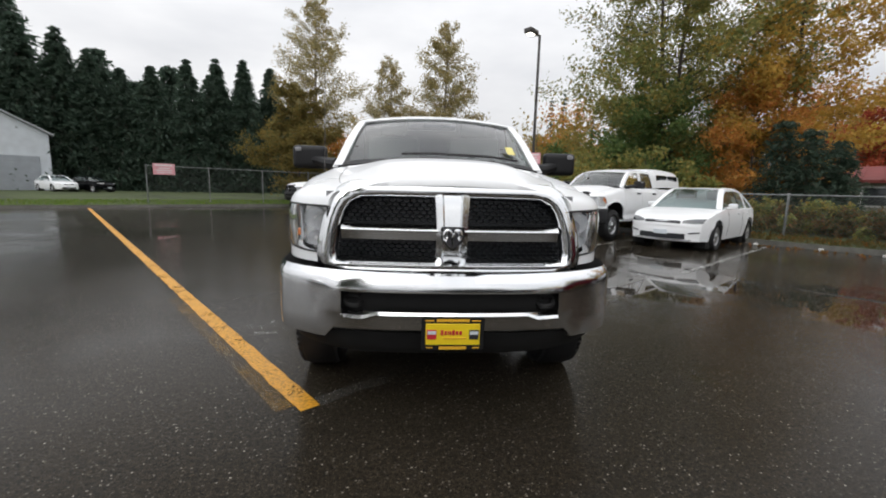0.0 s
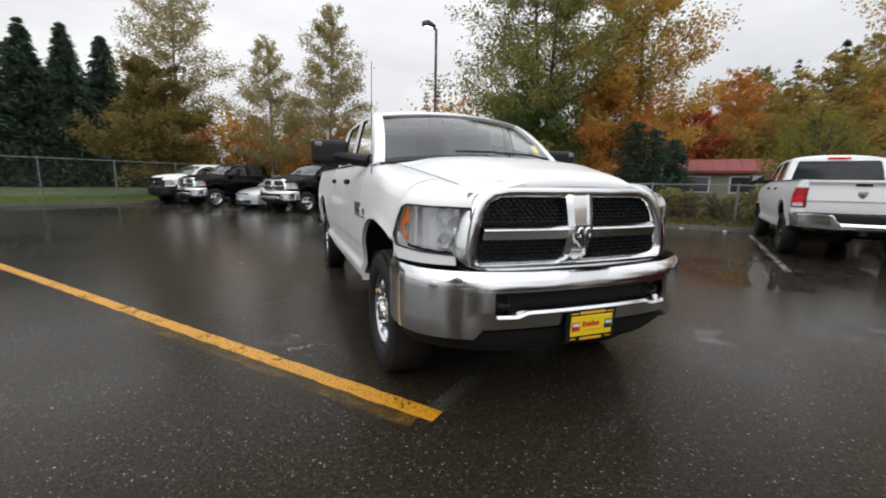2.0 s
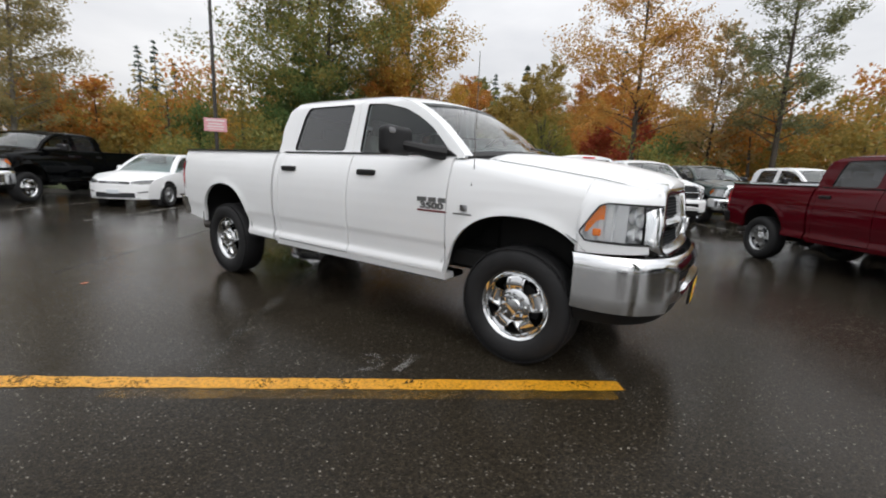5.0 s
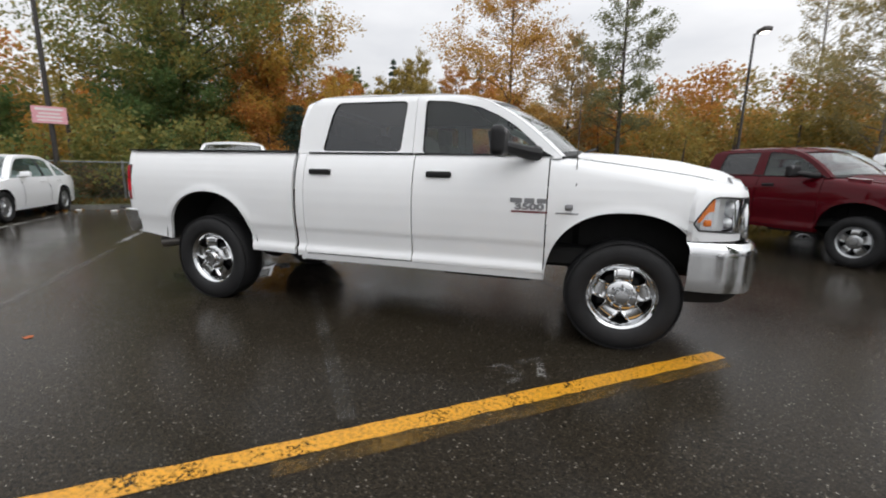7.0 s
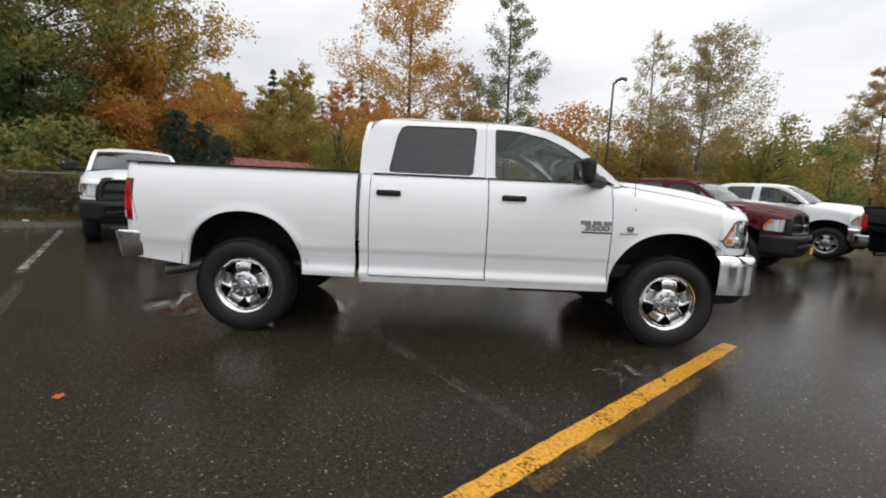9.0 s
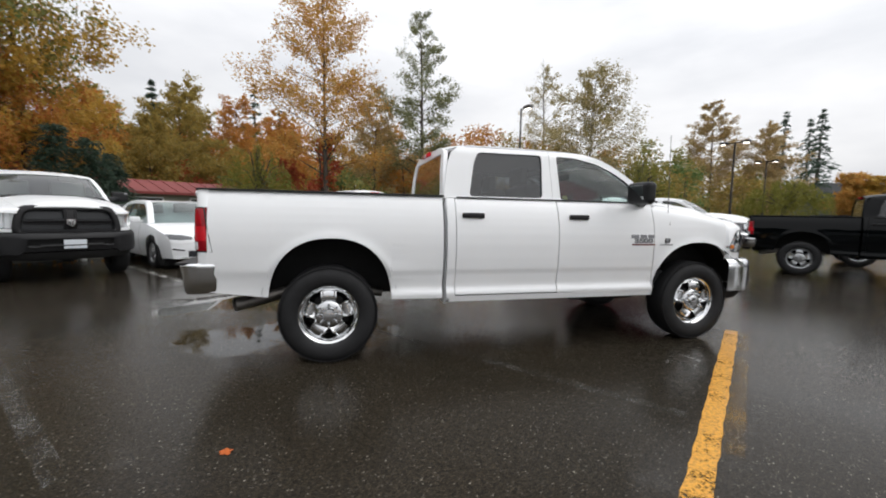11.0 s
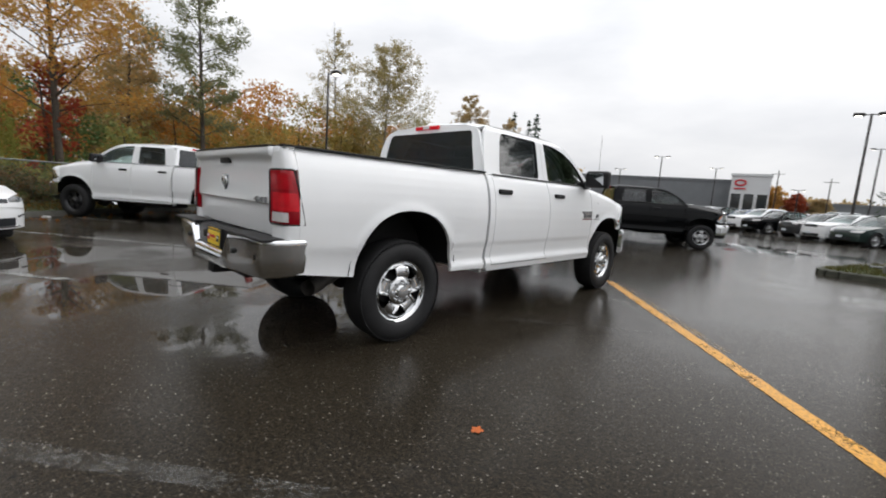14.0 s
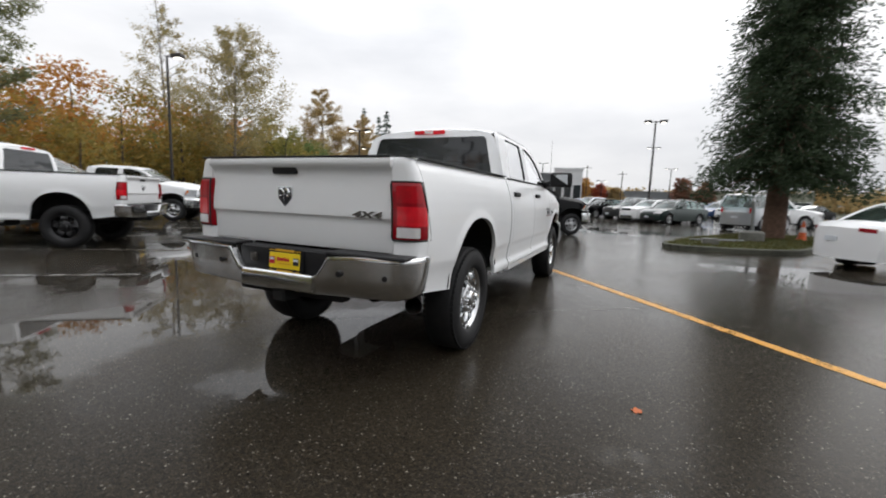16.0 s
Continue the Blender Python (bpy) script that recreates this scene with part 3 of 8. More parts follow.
def badge_shield(parent, c, size, normal):
    """Shield-shaped maker's mark as a plain chrome shape with a dark field."""
    s = size
    out = rounded([(-0.5 * s, 0.45 * s), (0.5 * s, 0.45 * s), (0.46 * s, -0.15 * s), (0.0, -0.6 * s), (-0.46 * s, -0.15 * s)], 0.12 * s, 3)
    ins = [(u * 0.82, v * 0.82) for u, v in out]
    k = normal
    b = part("badge", prism([(c[0] + u, c[2] + v) for u, v in out], c[1], c[1] + k * 0.016, "y"), CHROME, parent, "plain chrome shield badge")
    part("badge_field", prism([(c[0] + u, c[2] + v) for u, v in ins], c[1] + k * 0.010, c[1] + k * 0.020, "y"), DARK_PRINT, b)
    for sd in (-1, 1):
        arc = [(c[0] + sd * s * u, c[1] + k * 0.022, c[2] + s * v) for u, v in ((0.04, 0.02), (0.10, 0.26), (0.26, 0.28), (0.33, 0.08), (0.26, -0.08), (0.20, 0.02))]
        part("badge_curl", tube(smooth_curve(arc, 12), [0.05 * s + 0.035 * s * math.sin(i / 11 * math.pi) for i in range(12)], 8), CHROME, b)
    part("badge_wedge", prism([(c[0] - 0.07 * s, c[2] + 0.05 * s), (c[0] + 0.07 * s, c[2] + 0.05 * s), (c[0] + 0.03 * s, c[2] - 0.38 * s), (c[0] - 0.03 * s, c[2] - 0.38 * s)], c[1] + k * 0.018, c[1] + k * 0.027, "y"), CHROME, b)


def dealer_plate(name, at, w, h, yaw=0.0, tilt=0.0):
    """Yellow dealer plate in a black frame, its unreadable or named lettering as bars. Faces -y before turning."""
    p = empty(name, at)
    fr = rounded([(-w / 2, -h / 2), (w / 2, -h / 2), (w / 2, h / 2), (-w / 2, h / 2)], 0.012, 3)
    part("plate_frame", prism(fr, -0.010, 0.008, "y"), PLASTIC, p)
    part("plate_field", box((0, -0.011, 0), (w * 0.86, 0.006, h * 0.66), 0.002, 1), YELLOW_PLATE, p)
    for z, ws in ((0.43 * h, (0.52, 0.14, 0.14)), (-0.43 * h, (0.44, 0.1, 0.1))):
        part("print_bar", box((0, -0.012, z), (w * ws[0], 0.004, h * 0.085)), ORANGE_BAR, p)
        for sd in (-1, 1):
            part("print_dash", box((sd * w * 0.37, -0.012, z * 0.98), (w * ws[1], 0.004, h * 0.03)), ORANGE_BAR, p)
    x = -0.20 * w
    for k, bw in enumerate((0.055, 0.05, 0.02, 0.035, 0.05, 0.05, 0.05)):
        x += bw * w / 2
        part("print_block", box((x, -0.0155, 0.05 * h + (0.012 * h if k in (0, 4) else 0)), (bw * w * 0.78, 0.003, h * (0.16 if k in (0, 4) else 0.12))), RED_PRINT, p)
        x += bw * w / 2 + 0.006 * w
    part("print_line", box((0.01, -0.0155, -0.12 * h), (w * 0.36, 0.003, h * 0.05)), ORANGE_BAR, p)
    for sd, c1, c2 in ((-1, RED_PRINT, PLATE_WHITE), (1, DARK_PRINT, PLATE_WHITE)):
        e = part("emblem", box((sd * 0.335 * w, -0.0155, 0.0), (w * 0.15, 0.003, h * 0.30), 0.001, 1), c1, p)
        part("emblem_band", box((sd * 0.335 * w, -0.0175, 0.06 * h), (w * 0.13, 0.003, h * 0.10)), c2, e)
    return p


def pickup(name, paint, at, detail=False, rims=None, bumper=None, grille=None, canopy=False, black_bumper=False, dealer=False, mirror=True, crew=True, wheel_r=0.418):
    """Crew-cab pickup with separate panels, glass, lamps, bumpers, bed and underbody."""
    T = empty(name, at)
    chrome = bumper or CHROME
    gmat = grille or CHROME
    both = lambda d: ((d, -1), (flip(d), 1))  # noqa: E731

    # front fenders
    def top_over(y):
        zs = interp(y, [(-0.42, 1.315), (0.0, 1.375), (0.35, 1.42), (0.6, 1.44)])
        xs = interp(y, [(-0.42, 0.66), (0.0, 0.70), (0.6, 0.74)])
        x0 = side_x(y, interp(y, [(-0.42, 1.20), (0.6, 1.36)]))
        z0 = interp(y, [(-0.42, 1.20), (0.6, 1.36)])
        return [(-(x0 * (1 - t) ** 2 + 2 * t * (1 - t) * (x0 - 0.02) + t * t * xs), y, z0 * (1 - t) ** 2 + 2 * t * (1 - t) * (zs - 0.005) + t * t * zs) for t in (0.2, 0.4, 0.6, 0.8, 1.0)]

    fz = lambda y: max(0.50 if y > 0.3 else 0.86, arch_z(y, 0.02, 0.555, 0.48, 0.565))  # noqa: E731
    fy = arch_ys(-0.41, 0.578, 0.02, 0.555, 30)
    fender = grid(columns(fy, fz, lambda y: interp(y, [(-0.42, 1.20), (0.6, 1.36)]), 26 if detail else 12, extra=top_over), inward(0.03))
    corner = smooth_curve([(-0.945, -0.41), (-0.925, -0.50), (-0.875, -0.615), (-0.79, -0.715), (-0.645, -0.815)], 12)
    hl_top = lambda s: interp(s, [(0, 1.0), (0.30, 1.175), (1, 1.165)])  # noqa: E731
    hl_bot = lambda s: interp(s, [(0, 0.985), (0.08, 0.945), (1, 0.918)])  # noqa: E731
    rows_up, rows_low, rows_lens, rows_back = [], [], [], []
    for i, c in enumerate(corner):
        s = i / (len(corner) - 1)
        a = Vector((c[0], c[1], hl_top(s) + 0.006))
        e = Vector((-(0.66 - 0.075 * s), -0.41 - 0.385 * s, 1.315 - 0.068 * s))
        m = Vector((c[0] + 0.01, c[1] + 0.01, e.z - 0.01))
        rows_up.append([(1 - t) ** 2 * a + 2 * t * (1 - t) * m + t * t * e for t in spaced(0, 1, 8)])
        rows_low.append([(c[0], c[1], z) for z in spaced(0.868, hl_bot(s) - 0.006, 4)])
        b = math.sin(math.pi * min(s * 1.1, 1)) * 0.012
        out = Vector((c[0], c[1], 0)) - Vector((0, 0.1, 0))
        out.z = 0
        out = out.normalized() * b
        rows_lens.append([(c[0] + out.x * q, c[1] + out.y * q, hl_bot(s) + (hl_top(s) - hl_bot(s)) * t) for t, q in ((0, 0.0), (0.15, 0.8), (0.5, 1), (0.85, 0.8), (1, 0.0))])
        flute = 0.018 if i % 2 else -0.012
        rows_back.append([(c[0] * 0.955 + flute * 0.3, c[1] + 0.07 + flute, hl_bot(s) + (hl_top(s) - hl_bot(s)) * t) for t in (0, 0.5, 1)])
    back = lambda p: (p[0] * 0.97, p[1] + 0.03, p[2])  # noqa: E731
    for sd in (-1, 1):
        pick = (lambda d: d) if sd < 0 else flip
        fen = part("fender", pick(fender), paint, T)
        part("fender_corner", pick(grid(rows_up, back)), paint, fen)
        part("fender_valance", pick(grid(rows_low, back)), paint, fen)
        hl = part("headlight", pick(grid(rows_back)), REFLECTOR, T, "clear headlight with an amber corner")
        part("lamp_lens", pick(grid(rows_lens, lambda p: (p[0] * 0.99, p[1] + 0.012, p[2]))), LENS, hl)
        rim = [r[-1] for r in rows_lens] + [rows_lens[-1][k] for k in (3, 2, 1)] + [r[0] for r in reversed(rows_lens)]
        if detail:
            part("lamp_seal", pick(tube(rim + [rim[0]], 0.0055, 6)), TRIM, hl)
        # amber corner and bowls
        am = []
        for s in spaced(0.12, 0.37, 6):
            i = s * (len(corner) - 1)
            c = corner[int(i)].lerp(corner[min(int(i) + 1, len(corner) - 1)], i - int(i))
            zt, zb = hl_top(s) - 0.012, max(hl_bot(s) + 0.05, hl_top(s) - 0.10)
            am.append([(c[0] * 0.985, c[1] + 0.018, zb + (zt - zb) * t) for t in (0, 0.5, 1)])
        part("turn_signal", pick(grid(am)), AMBER, hl)
        if detail:
            for (u, v, rr) in ((0.765, 1.095, 0.058), (0.70, 1.07, 0.05), (0.775, 0.985, 0.040), (0.69, 0.975, 0.036)):
                i = min(range(len(corner)), key=lambda q: abs(corner[q][0] + u))
                c = corner[i]
                bowl = [(rr, 0.0), (rr * 0.97, 0.012), (rr * 0.8, 0.028), (rr * 0.45, 0.042), (rr * 0.2, 0.046), (0.0, 0.047)]
                rows = [[(c[0] * 0.985 + a * math.cos(2 * math.pi * k / 20), c[1] + 0.05 + dz, v + a * math.sin(2 * math.pi * k / 20)) for k in range(20)] for a, dz in bowl]
                bw = part("reflector_bowl", pick(grid(rows, closed=True)), REFLECTOR, hl)
                part("bulb", pick(moved(tube([(0, 0, 0), (0, 0.03, 0)], [0.012, 0.009], 8), pose(c[0] * 0.985, c[1] + 0.062, v))), WHITE_LENS, bw)
            for s in (0.36, 0.42, 0.48):
                k = int(s * (len(corner) - 1))
                c = corner[k]
                part("lamp_rib", pick(box((c[0] * 0.975, c[1] + 0.035, 1.05), (0.006, 0.03, 0.20), 0.002, 1)), REFLECTOR, hl)
            part("lamp_flank", pick(grid([[(-0.655, -0.790, z), (-0.625, -0.785, z), (-0.585, -0.765, z)] for z in (0.87, 1.0, 1.17, 1.245)])), LAMP_GREY, hl)
            part("side_marker", pick(box((-0.905, -0.50, 0.995), (0.02, 0.05, 0.045), 0.008, 1)), AMBER if sd < 0 else WHITE_LENS, hl)

    # hood with a raised centre
    rows = []
    for y in spaced(0.42, -0.80, 26):
        zc = interp(y, [(-0.80, 1.312), (-0.74, 1.352), (-0.66, 1.385), (-0.43, 1.438), (-0.1, 1.475), (0.2, 1.495), (0.42, 1.498)])
        zs = interp(y, [(-0.80, 1.245), (-0.42, 1.318), (0.0, 1.378), (0.35, 1.423), (0.6, 1.443)]) + 0.002
        we = interp(y, [(-0.80, 0.575), (-0.42, 0.655), (0.0, 0.695), (0.6, 0.735)])
        row = []
        for u in spaced(-1, 1, 33):
            a = abs(u)
            dome = (1 - a ** 14) / (1 + math.exp((a - 0.78) * 10))
            z = zs + (zc - zs) * dome * (0.80 + 0.20 * (1 - (a / 0.8) ** 2 if a < 0.8 else 0))
            row.append((u * we, y + (0.05 * (1 - a * a) - 0.05) * (1 if y > 0.3 else 0) - (0.035 * (1 - a ** 2) if y < -0.7 else 0), z))
        rows.append(row)
    part("hood", grid(rows, lambda p: (p[0] * 0.985, p[1], p[2] - 0.03)), paint, T, smooth=60)
    if detail:
        for sd in (-1, 1):
            edge = [(sd * interp(y, [(-0.80, 0.575), (-0.42, 0.655), (0.0, 0.695), (0.6, 0.735)]), y, interp(y, [(-0.80, 1.245), (-0.42, 1.318), (0.0, 1.378), (0.35, 1.423), (0.6, 1.443)]) + 0.002) for y in spaced(0.36, -0.58, 18)]
            part("hood_seam", tube(edge, 0.0018, 6), TRIM, T)
    part("cowl", grid([[(u * 0.80, 0.36 + 0.20 * abs(u) ** 2 + dy, 1.485 + dz - 0.045 * u * u) for u in spaced(-1, 1, 17)] for dy, dz in ((0.0, -0.02), (0.10, 0.0), (0.22, -0.03))], lambda p: (p[0], p[1], p[2] - 0.05)), PLASTIC, T)

    # doors, cab corner, sill
    door_top = lambda y: 1.44  # noqa: E731
    for nm, y0, y1, zb in (("front_door", 0.588, 1.655, 0.555), ("rear_door", 1.665, 2.68, 0.565), ("cab_corner", 2.687, 2.765, 0.53)):
        d = grid(columns(spaced(y0, y1, 14 if nm != "cab_corner" else 4), lambda y: zb, door_top, 46 if detail else 22), inward(0.03))
        for data, sd in both(d):
            dp = part(nm, data, paint, T)
            if nm != "cab_corner":
                hy = 1.440 if nm == "front_door" else 2.52
                hx = side_x(hy, 1.285)
                h = part("door_handle", moved(box((0, 0, 0), (0.042, 0.21, 0.048), 0.018, 3), pose(sd * (hx + 0.008), hy, 1.285, 0, 0, 0)), PLASTIC, dp, "black plastic door handle")
                part("handle_recess", box((sd * (hx - 0.008), hy, 1.28), (0.02, 0.15, 0.08), 0.01, 2), paint, h)
                part("belt_moulding", box((sd * 0.867, (y0 + y1) / 2 + (0.0 if nm == "rear_door" else 0.03), 1.447), (0.024, (y1 - y0) - 0.03, 0.014), 0.004, 1), TRIM, dp)
    sill = grid(columns(spaced(0.575, 2.735, 20), lambda y: 0.499, lambda y: 0.552, 4, x=lambda y, z: side_x(1.5, z) - 0.004), inward(0.12))
    for data, sd in both(sill):
        part("rocker_panel", data, paint, T)

    # upper cab sides with window openings
    gx = lambda z: interp(z, GLASSHOUSE)  # noqa: E731
    put = lambda y, z: Vector((-gx(z), y, z))  # noqa: E731
    win_r = rounded([(2.54, 1.462), (2.475, 1.79), (2.43, 1.882), (2.05, 1.884), (1.772, 1.884), (1.80, 1.462)], 0.045, 4)
    win_f = rounded([(1.605, 1.455), (1.612, 1.884), (1.40, 1.872), (1.16, 1.822), (1.0, 1.752), (0.85, 1.662), (0.70, 1.53), (0.60, 1.435), (0.65, 1.435)], 0.03, 3)
    out_r = [(2.785, 1.442), (2.765, 1.60), (2.735, 1.76), (2.69, 1.87), (2.61, 1.932), (2.2, 1.94), (1.692, 1.94), (1.692, 1.442)]
    out_f = [(1.688, 1.442), (1.688, 1.94), (1.30, 1.918), (1.12, 1.868), (0.95, 1.785), (0.78, 1.675), (0.62, 1.54), (0.50, 1.425), (0.56, 1.42)]
    cabside = empty("cab")
    cabside.parent = T
    for nm, inner, outer, glass in (("rear_window", win_r, out_r, GLASS_DARK), ("front_window", win_f, out_f, GLASS_SIDE)):
        fr, pane = ring(inner, outer, put, inward(0.035))
        tr, _ = ring([(p[0] * 0.985 + 0.015 * np.mean([q[0] for q in inner]), p[1] * 0.985 + 0.015 * np.mean([q[1] for q in inner])) for p in inner], inner, lambda y, z: Vector((-gx(z) + 0.002, y, z)), inward(0.02))
        for data, sd in both(fr):
            part("window_frame", data, paint, cabside)
        for data, sd in both(fan(pane, (0.014, 0, 0))):
            part(nm, data, glass, cabside, "tinted privacy glass" if glass is GLASS_DARK else "")
        for data, sd in both(tr):
            part("window_seal", data, TRIM, cabside)
    # windshield and roof share one rail
    rail = [(0.50, 1.437), (0.62, 1.548), (0.78, 1.683), (0.95, 1.793), (1.12, 1.876), (1.30, 1.922)]
    rows = []
    for v in spaced(0, 1, 14):
        i = v * (len(rail) - 1)
        k = min(int(i), len(rail) - 2)
        y = rail[k][0] + (rail[k + 1][0] - rail[k][0]) * (i - k)
        z = rail[k][1] + (rail[k + 1][1] - rail[k][1]) * (i - k)
        rows.append([(u * (gx(z) - 0.022), y - (0.20 - 0.05 * v) * (1 - u * u), z + (0.045 - 0.015 * v) * (1 - u * u)) for u in spaced(-1, 1, 25)])
    top_curve = rows[-1]
    ws = part("windshield", grid([[(p[0] * 0.965, p[1] + 0.004, p[2] - 0.006) for p in r] for r in rows[:-2]], lambda p: (p[0], p[1] + 0.01, p[2] - 0.008)), GLASS_CLEAR, T, smooth=180)
    part("roof_header", grid([[(p[0] * 1.01, p[1] - 0.004, p[2] + 0.005) for p in r] for r in rows[-4:]], lambda p: (p[0], p[1] + 0.012, p[2] - 0.014)), paint, cabside, smooth=60)
    band = [r[:2] for r in rows]
    edge = [[Vector(r[0]) * 1.0 + Vector((-0.018, 0.0, 0.004)), Vector(r[0]) + Vector((0.012, -0.012, 0.008)), Vector(r[0]) + Vector((0.055, -0.028, 0.006))] for r in rows]
    for data, sd in both(grid(edge, lambda p: (p[0], p[1] + 0.02, p[2] - 0.02))):
        part("a_pillar", data, paint, cabside, smooth=60)
    part("windshield_seal", grid([[(p[0] * 0.975, p[1] - 0.012, p[2] + 0.001) for p in rows[0]], [(p[0] * 0.97, p[1] + 0.03, p[2] + 0.03) for p in rows[0]]], lambda p: (p[0], p[1], p[2] - 0.02)), TRIM, T)
    rrows = []
    for v in spaced(0, 1, 18):
        row = []
        for j, u in enumerate(spaced(-1, 1, 25)):
            f = Vector(top_curve[j])
            ye = f.y + (2.735 - 0.02 * u * u - f.y) * v
            ze = interp(v, [(0, 1.924), (0.12, 1.938), (0.8, 1.943), (0.93, 1.933), (1, 1.905)])
            cr = 0.032 + 0.036 * math.sin(min(v * 2.2, 1) * math.pi / 2) - (0.02 * max(0, v - 0.85) / 0.15)
            xe = 0.705 - (0.02 if v > 0.9 else 0)
            row.append((u * xe, ye, ze + cr * (1 - abs(u) ** 2.6)))
        rrows.append(row)
    part("roof", grid(rrows, lambda p: (p[0] * 0.985, p[1], p[2] - 0.03)), paint, T, smooth=60)
    # rear wall of the cab with its window
    back_y = lambda z: interp(z, [(1.40, 2.792), (1.70, 2.78), (1.90, 2.75)])  # noqa: E731
    rw_in = rounded([(-0.735, 1.465), (0.735, 1.465), (0.64, 1.872), (-0.64, 1.872)], 0.05, 4)
    rw_out = rounded([(-0.855, 1.40), (0.855, 1.40), (0.80, 1.68), (0.72, 1.88), (0.55, 1.935), (-0.55, 1.935), (-0.72, 1.88), (-0.80, 1.68)], 0.05, 3)
    fr, pane = ring(rw_in, rw_out, lambda x, z: Vector((x, back_y(z), z)), lambda p: (p[0] * 0.99, p[1] - 0.04, p[2]))
    part("rear_frame", (fr[0], [tuple(reversed(f)) for f in fr[1]]), paint, cabside)
    part("back_window", fan(pane, (0, -0.012, 0)), GLASS_BACK, T, "tinted privacy glass")
    part("cab_back", box((0, 2.76, 0.95), (1.78, 0.03, 0.95), 0.01, 1), paint, cabside)
    bl = part("brake_light", box((0, 2.770, 1.922), (0.36, 0.03, 0.042), 0.010, 2), RED_LENS, T, "red roof brake light")
    part("cargo_lens", box((0, 2.786, 1.922), (0.10, 0.006, 0.028), 0.002, 1), WHITE_LENS if detail else RED_DEEP, bl)

    # interior
    part("dashboard", join(box((0, 0.78, 1.32), (1.55, 0.42, 0.26), 0.08, 3), box((0, 0.62, 1.40), (1.5, 0.5, 0.06), 0.02, 2)), DASH, T)
    part("cab_floor", box((0, 1.70, 0.66), (1.7, 2.0, 0.10), 0.02, 1), DASH, T)
    part("headliner", box((0, 1.98, 1.90), (1.28, 1.30, 0.02), 0.005, 1), HEADLINER, T)
    for sd in (-1, 1):
        s = empty("front_seat")
        s.parent = T
        part("seat_cushion", box((sd * 0.40, 1.38, 0.98), (0.52, 0.52, 0.18), 0.06, 3), SEAT, s)
        part("seat_back", moved(box((0, 0, 0.32), (0.52, 0.16, 0.66), 0.06, 3), pose(sd * 0.40, 1.64, 1.0, -14)), SEAT, s)
        part("headrest", box((sd * 0.40, 1.83, 1.72), (0.27, 0.10, 0.18), 0.04, 3), SEAT, s)
    part("rear_bench", join(box((0, 2.25, 0.98), (1.45, 0.46, 0.16), 0.05, 2), moved(box((0, 0, 0.32), (1.45, 0.14, 0.64), 0.05, 2), pose(0, 2.52, 1.0, -10)), box((0.4, 2.6, 1.68), (0.26, 0.08, 0.14), 0.03, 2), box((-0.4, 2.6, 1.68), (0.26, 0.08, 0.14), 0.03, 2)), SEAT, T)
    if detail:
        col = []
        for k in range(25):
            a = 2 * math.pi * k / 24
            col.append((0.40 + 0.19 * math.cos(a), 0, 0.19 * math.sin(a)))
        st = moved(tube(col, 0.016, 8, False), pose(0, 1.08, 1.33, 25))
        wheel_s = part("steering_wheel", st, DASH, T)
        part("steering_hub", moved(box((0.40, 0, 0), (0.30, 0.05, 0.10), 0.02, 2), pose(0, 1.07, 1.33, 25)), DASH, wheel_s)
        part("rear_view_mirror", box((0, 1.02, 1.80), (0.25, 0.04, 0.075), 0.02, 2), PLASTIC, T)
        for sd in (-1, 1):
            wp = [(sd * 0.05 - 0.25, 0.27, 1.515), (sd * 0.05 + 0.02, 0.275, 1.522), (sd * 0.05 + 0.30, 0.33, 1.515)] if sd < 0 else [(0.12, 0.27, 1.518), (0.40, 0.34, 1.515), (0.62, 0.42, 1.495)]
            part("wiper", tube([(a, b - 0.04, c + 0.012) for a, b, c in wp], 0.009, 6), TRIM, T)
        part("price_sticker", moved(box((0, 0, 0), (0.075, 0.002, 0.085)), pose(0.60, 0.555, 1.60, -40, 0, 22)), STICKER, T, "pale yellow sticker inside the windshield")

    # bed: outer sides, corners, tail lights
    bz = lambda y: max(interp(y, [(2.755, 0.535), (3.25, 0.545), (3.30, 0.54), (4.2, 0.57), (4.27, 0.585), (4.70, 0.64)]), arch_z(y, 3.765, 0.505, 0.52, 0.555))  # noqa: E731
    by = arch_ys(2.802, 4.70, 3.765, 0.505, 30)
    bed = grid(columns(by, bz, lambda y: 1.435, 42 if detail else 20, extra=lambda y: [(-0.862, y, 1.447), (-0.845, y, 1.452), (-0.815, y, 1.453)]), inward(0.03))
    qc = smooth_curve([(-0.9605, 4.702), (-0.956, 4.73), (-0.94, 4.762), (-0.90, 4.787), (-0.785, 4.80)], 12)
    rows_a, rows_t, rows_b = [], [], []
    tz0, tz1 = 0.962, 1.312

    def lamp_at(s, z, k=0.0):
        """A point of the tail light's face: s from its outer edge to its inner one, k proud of it."""
        i = min(s * 11, 10.999)
        c = qc[int(i)].lerp(qc[int(i) + 1], i - int(i))
        q = min(1.0, (z - tz0) / 0.02, (tz1 - z) / 0.02)
        fall_x = (side_x(4.5, z) - 0.962) * (1 - 0.65 * s)
        x = (c[0] - fall_x) * (1 + 0.010 * math.sin(math.pi * s) * q) + 0.004 - k * (1 - s)
        return Vector((x, c[1] + 0.004 + 0.010 * q * s + (-0.010 + 0.032 * (z - 1.14) / 0.175) * max(0.0, 1 - 1.6 * s) + k * min(1.0, 0.3 + s), z))

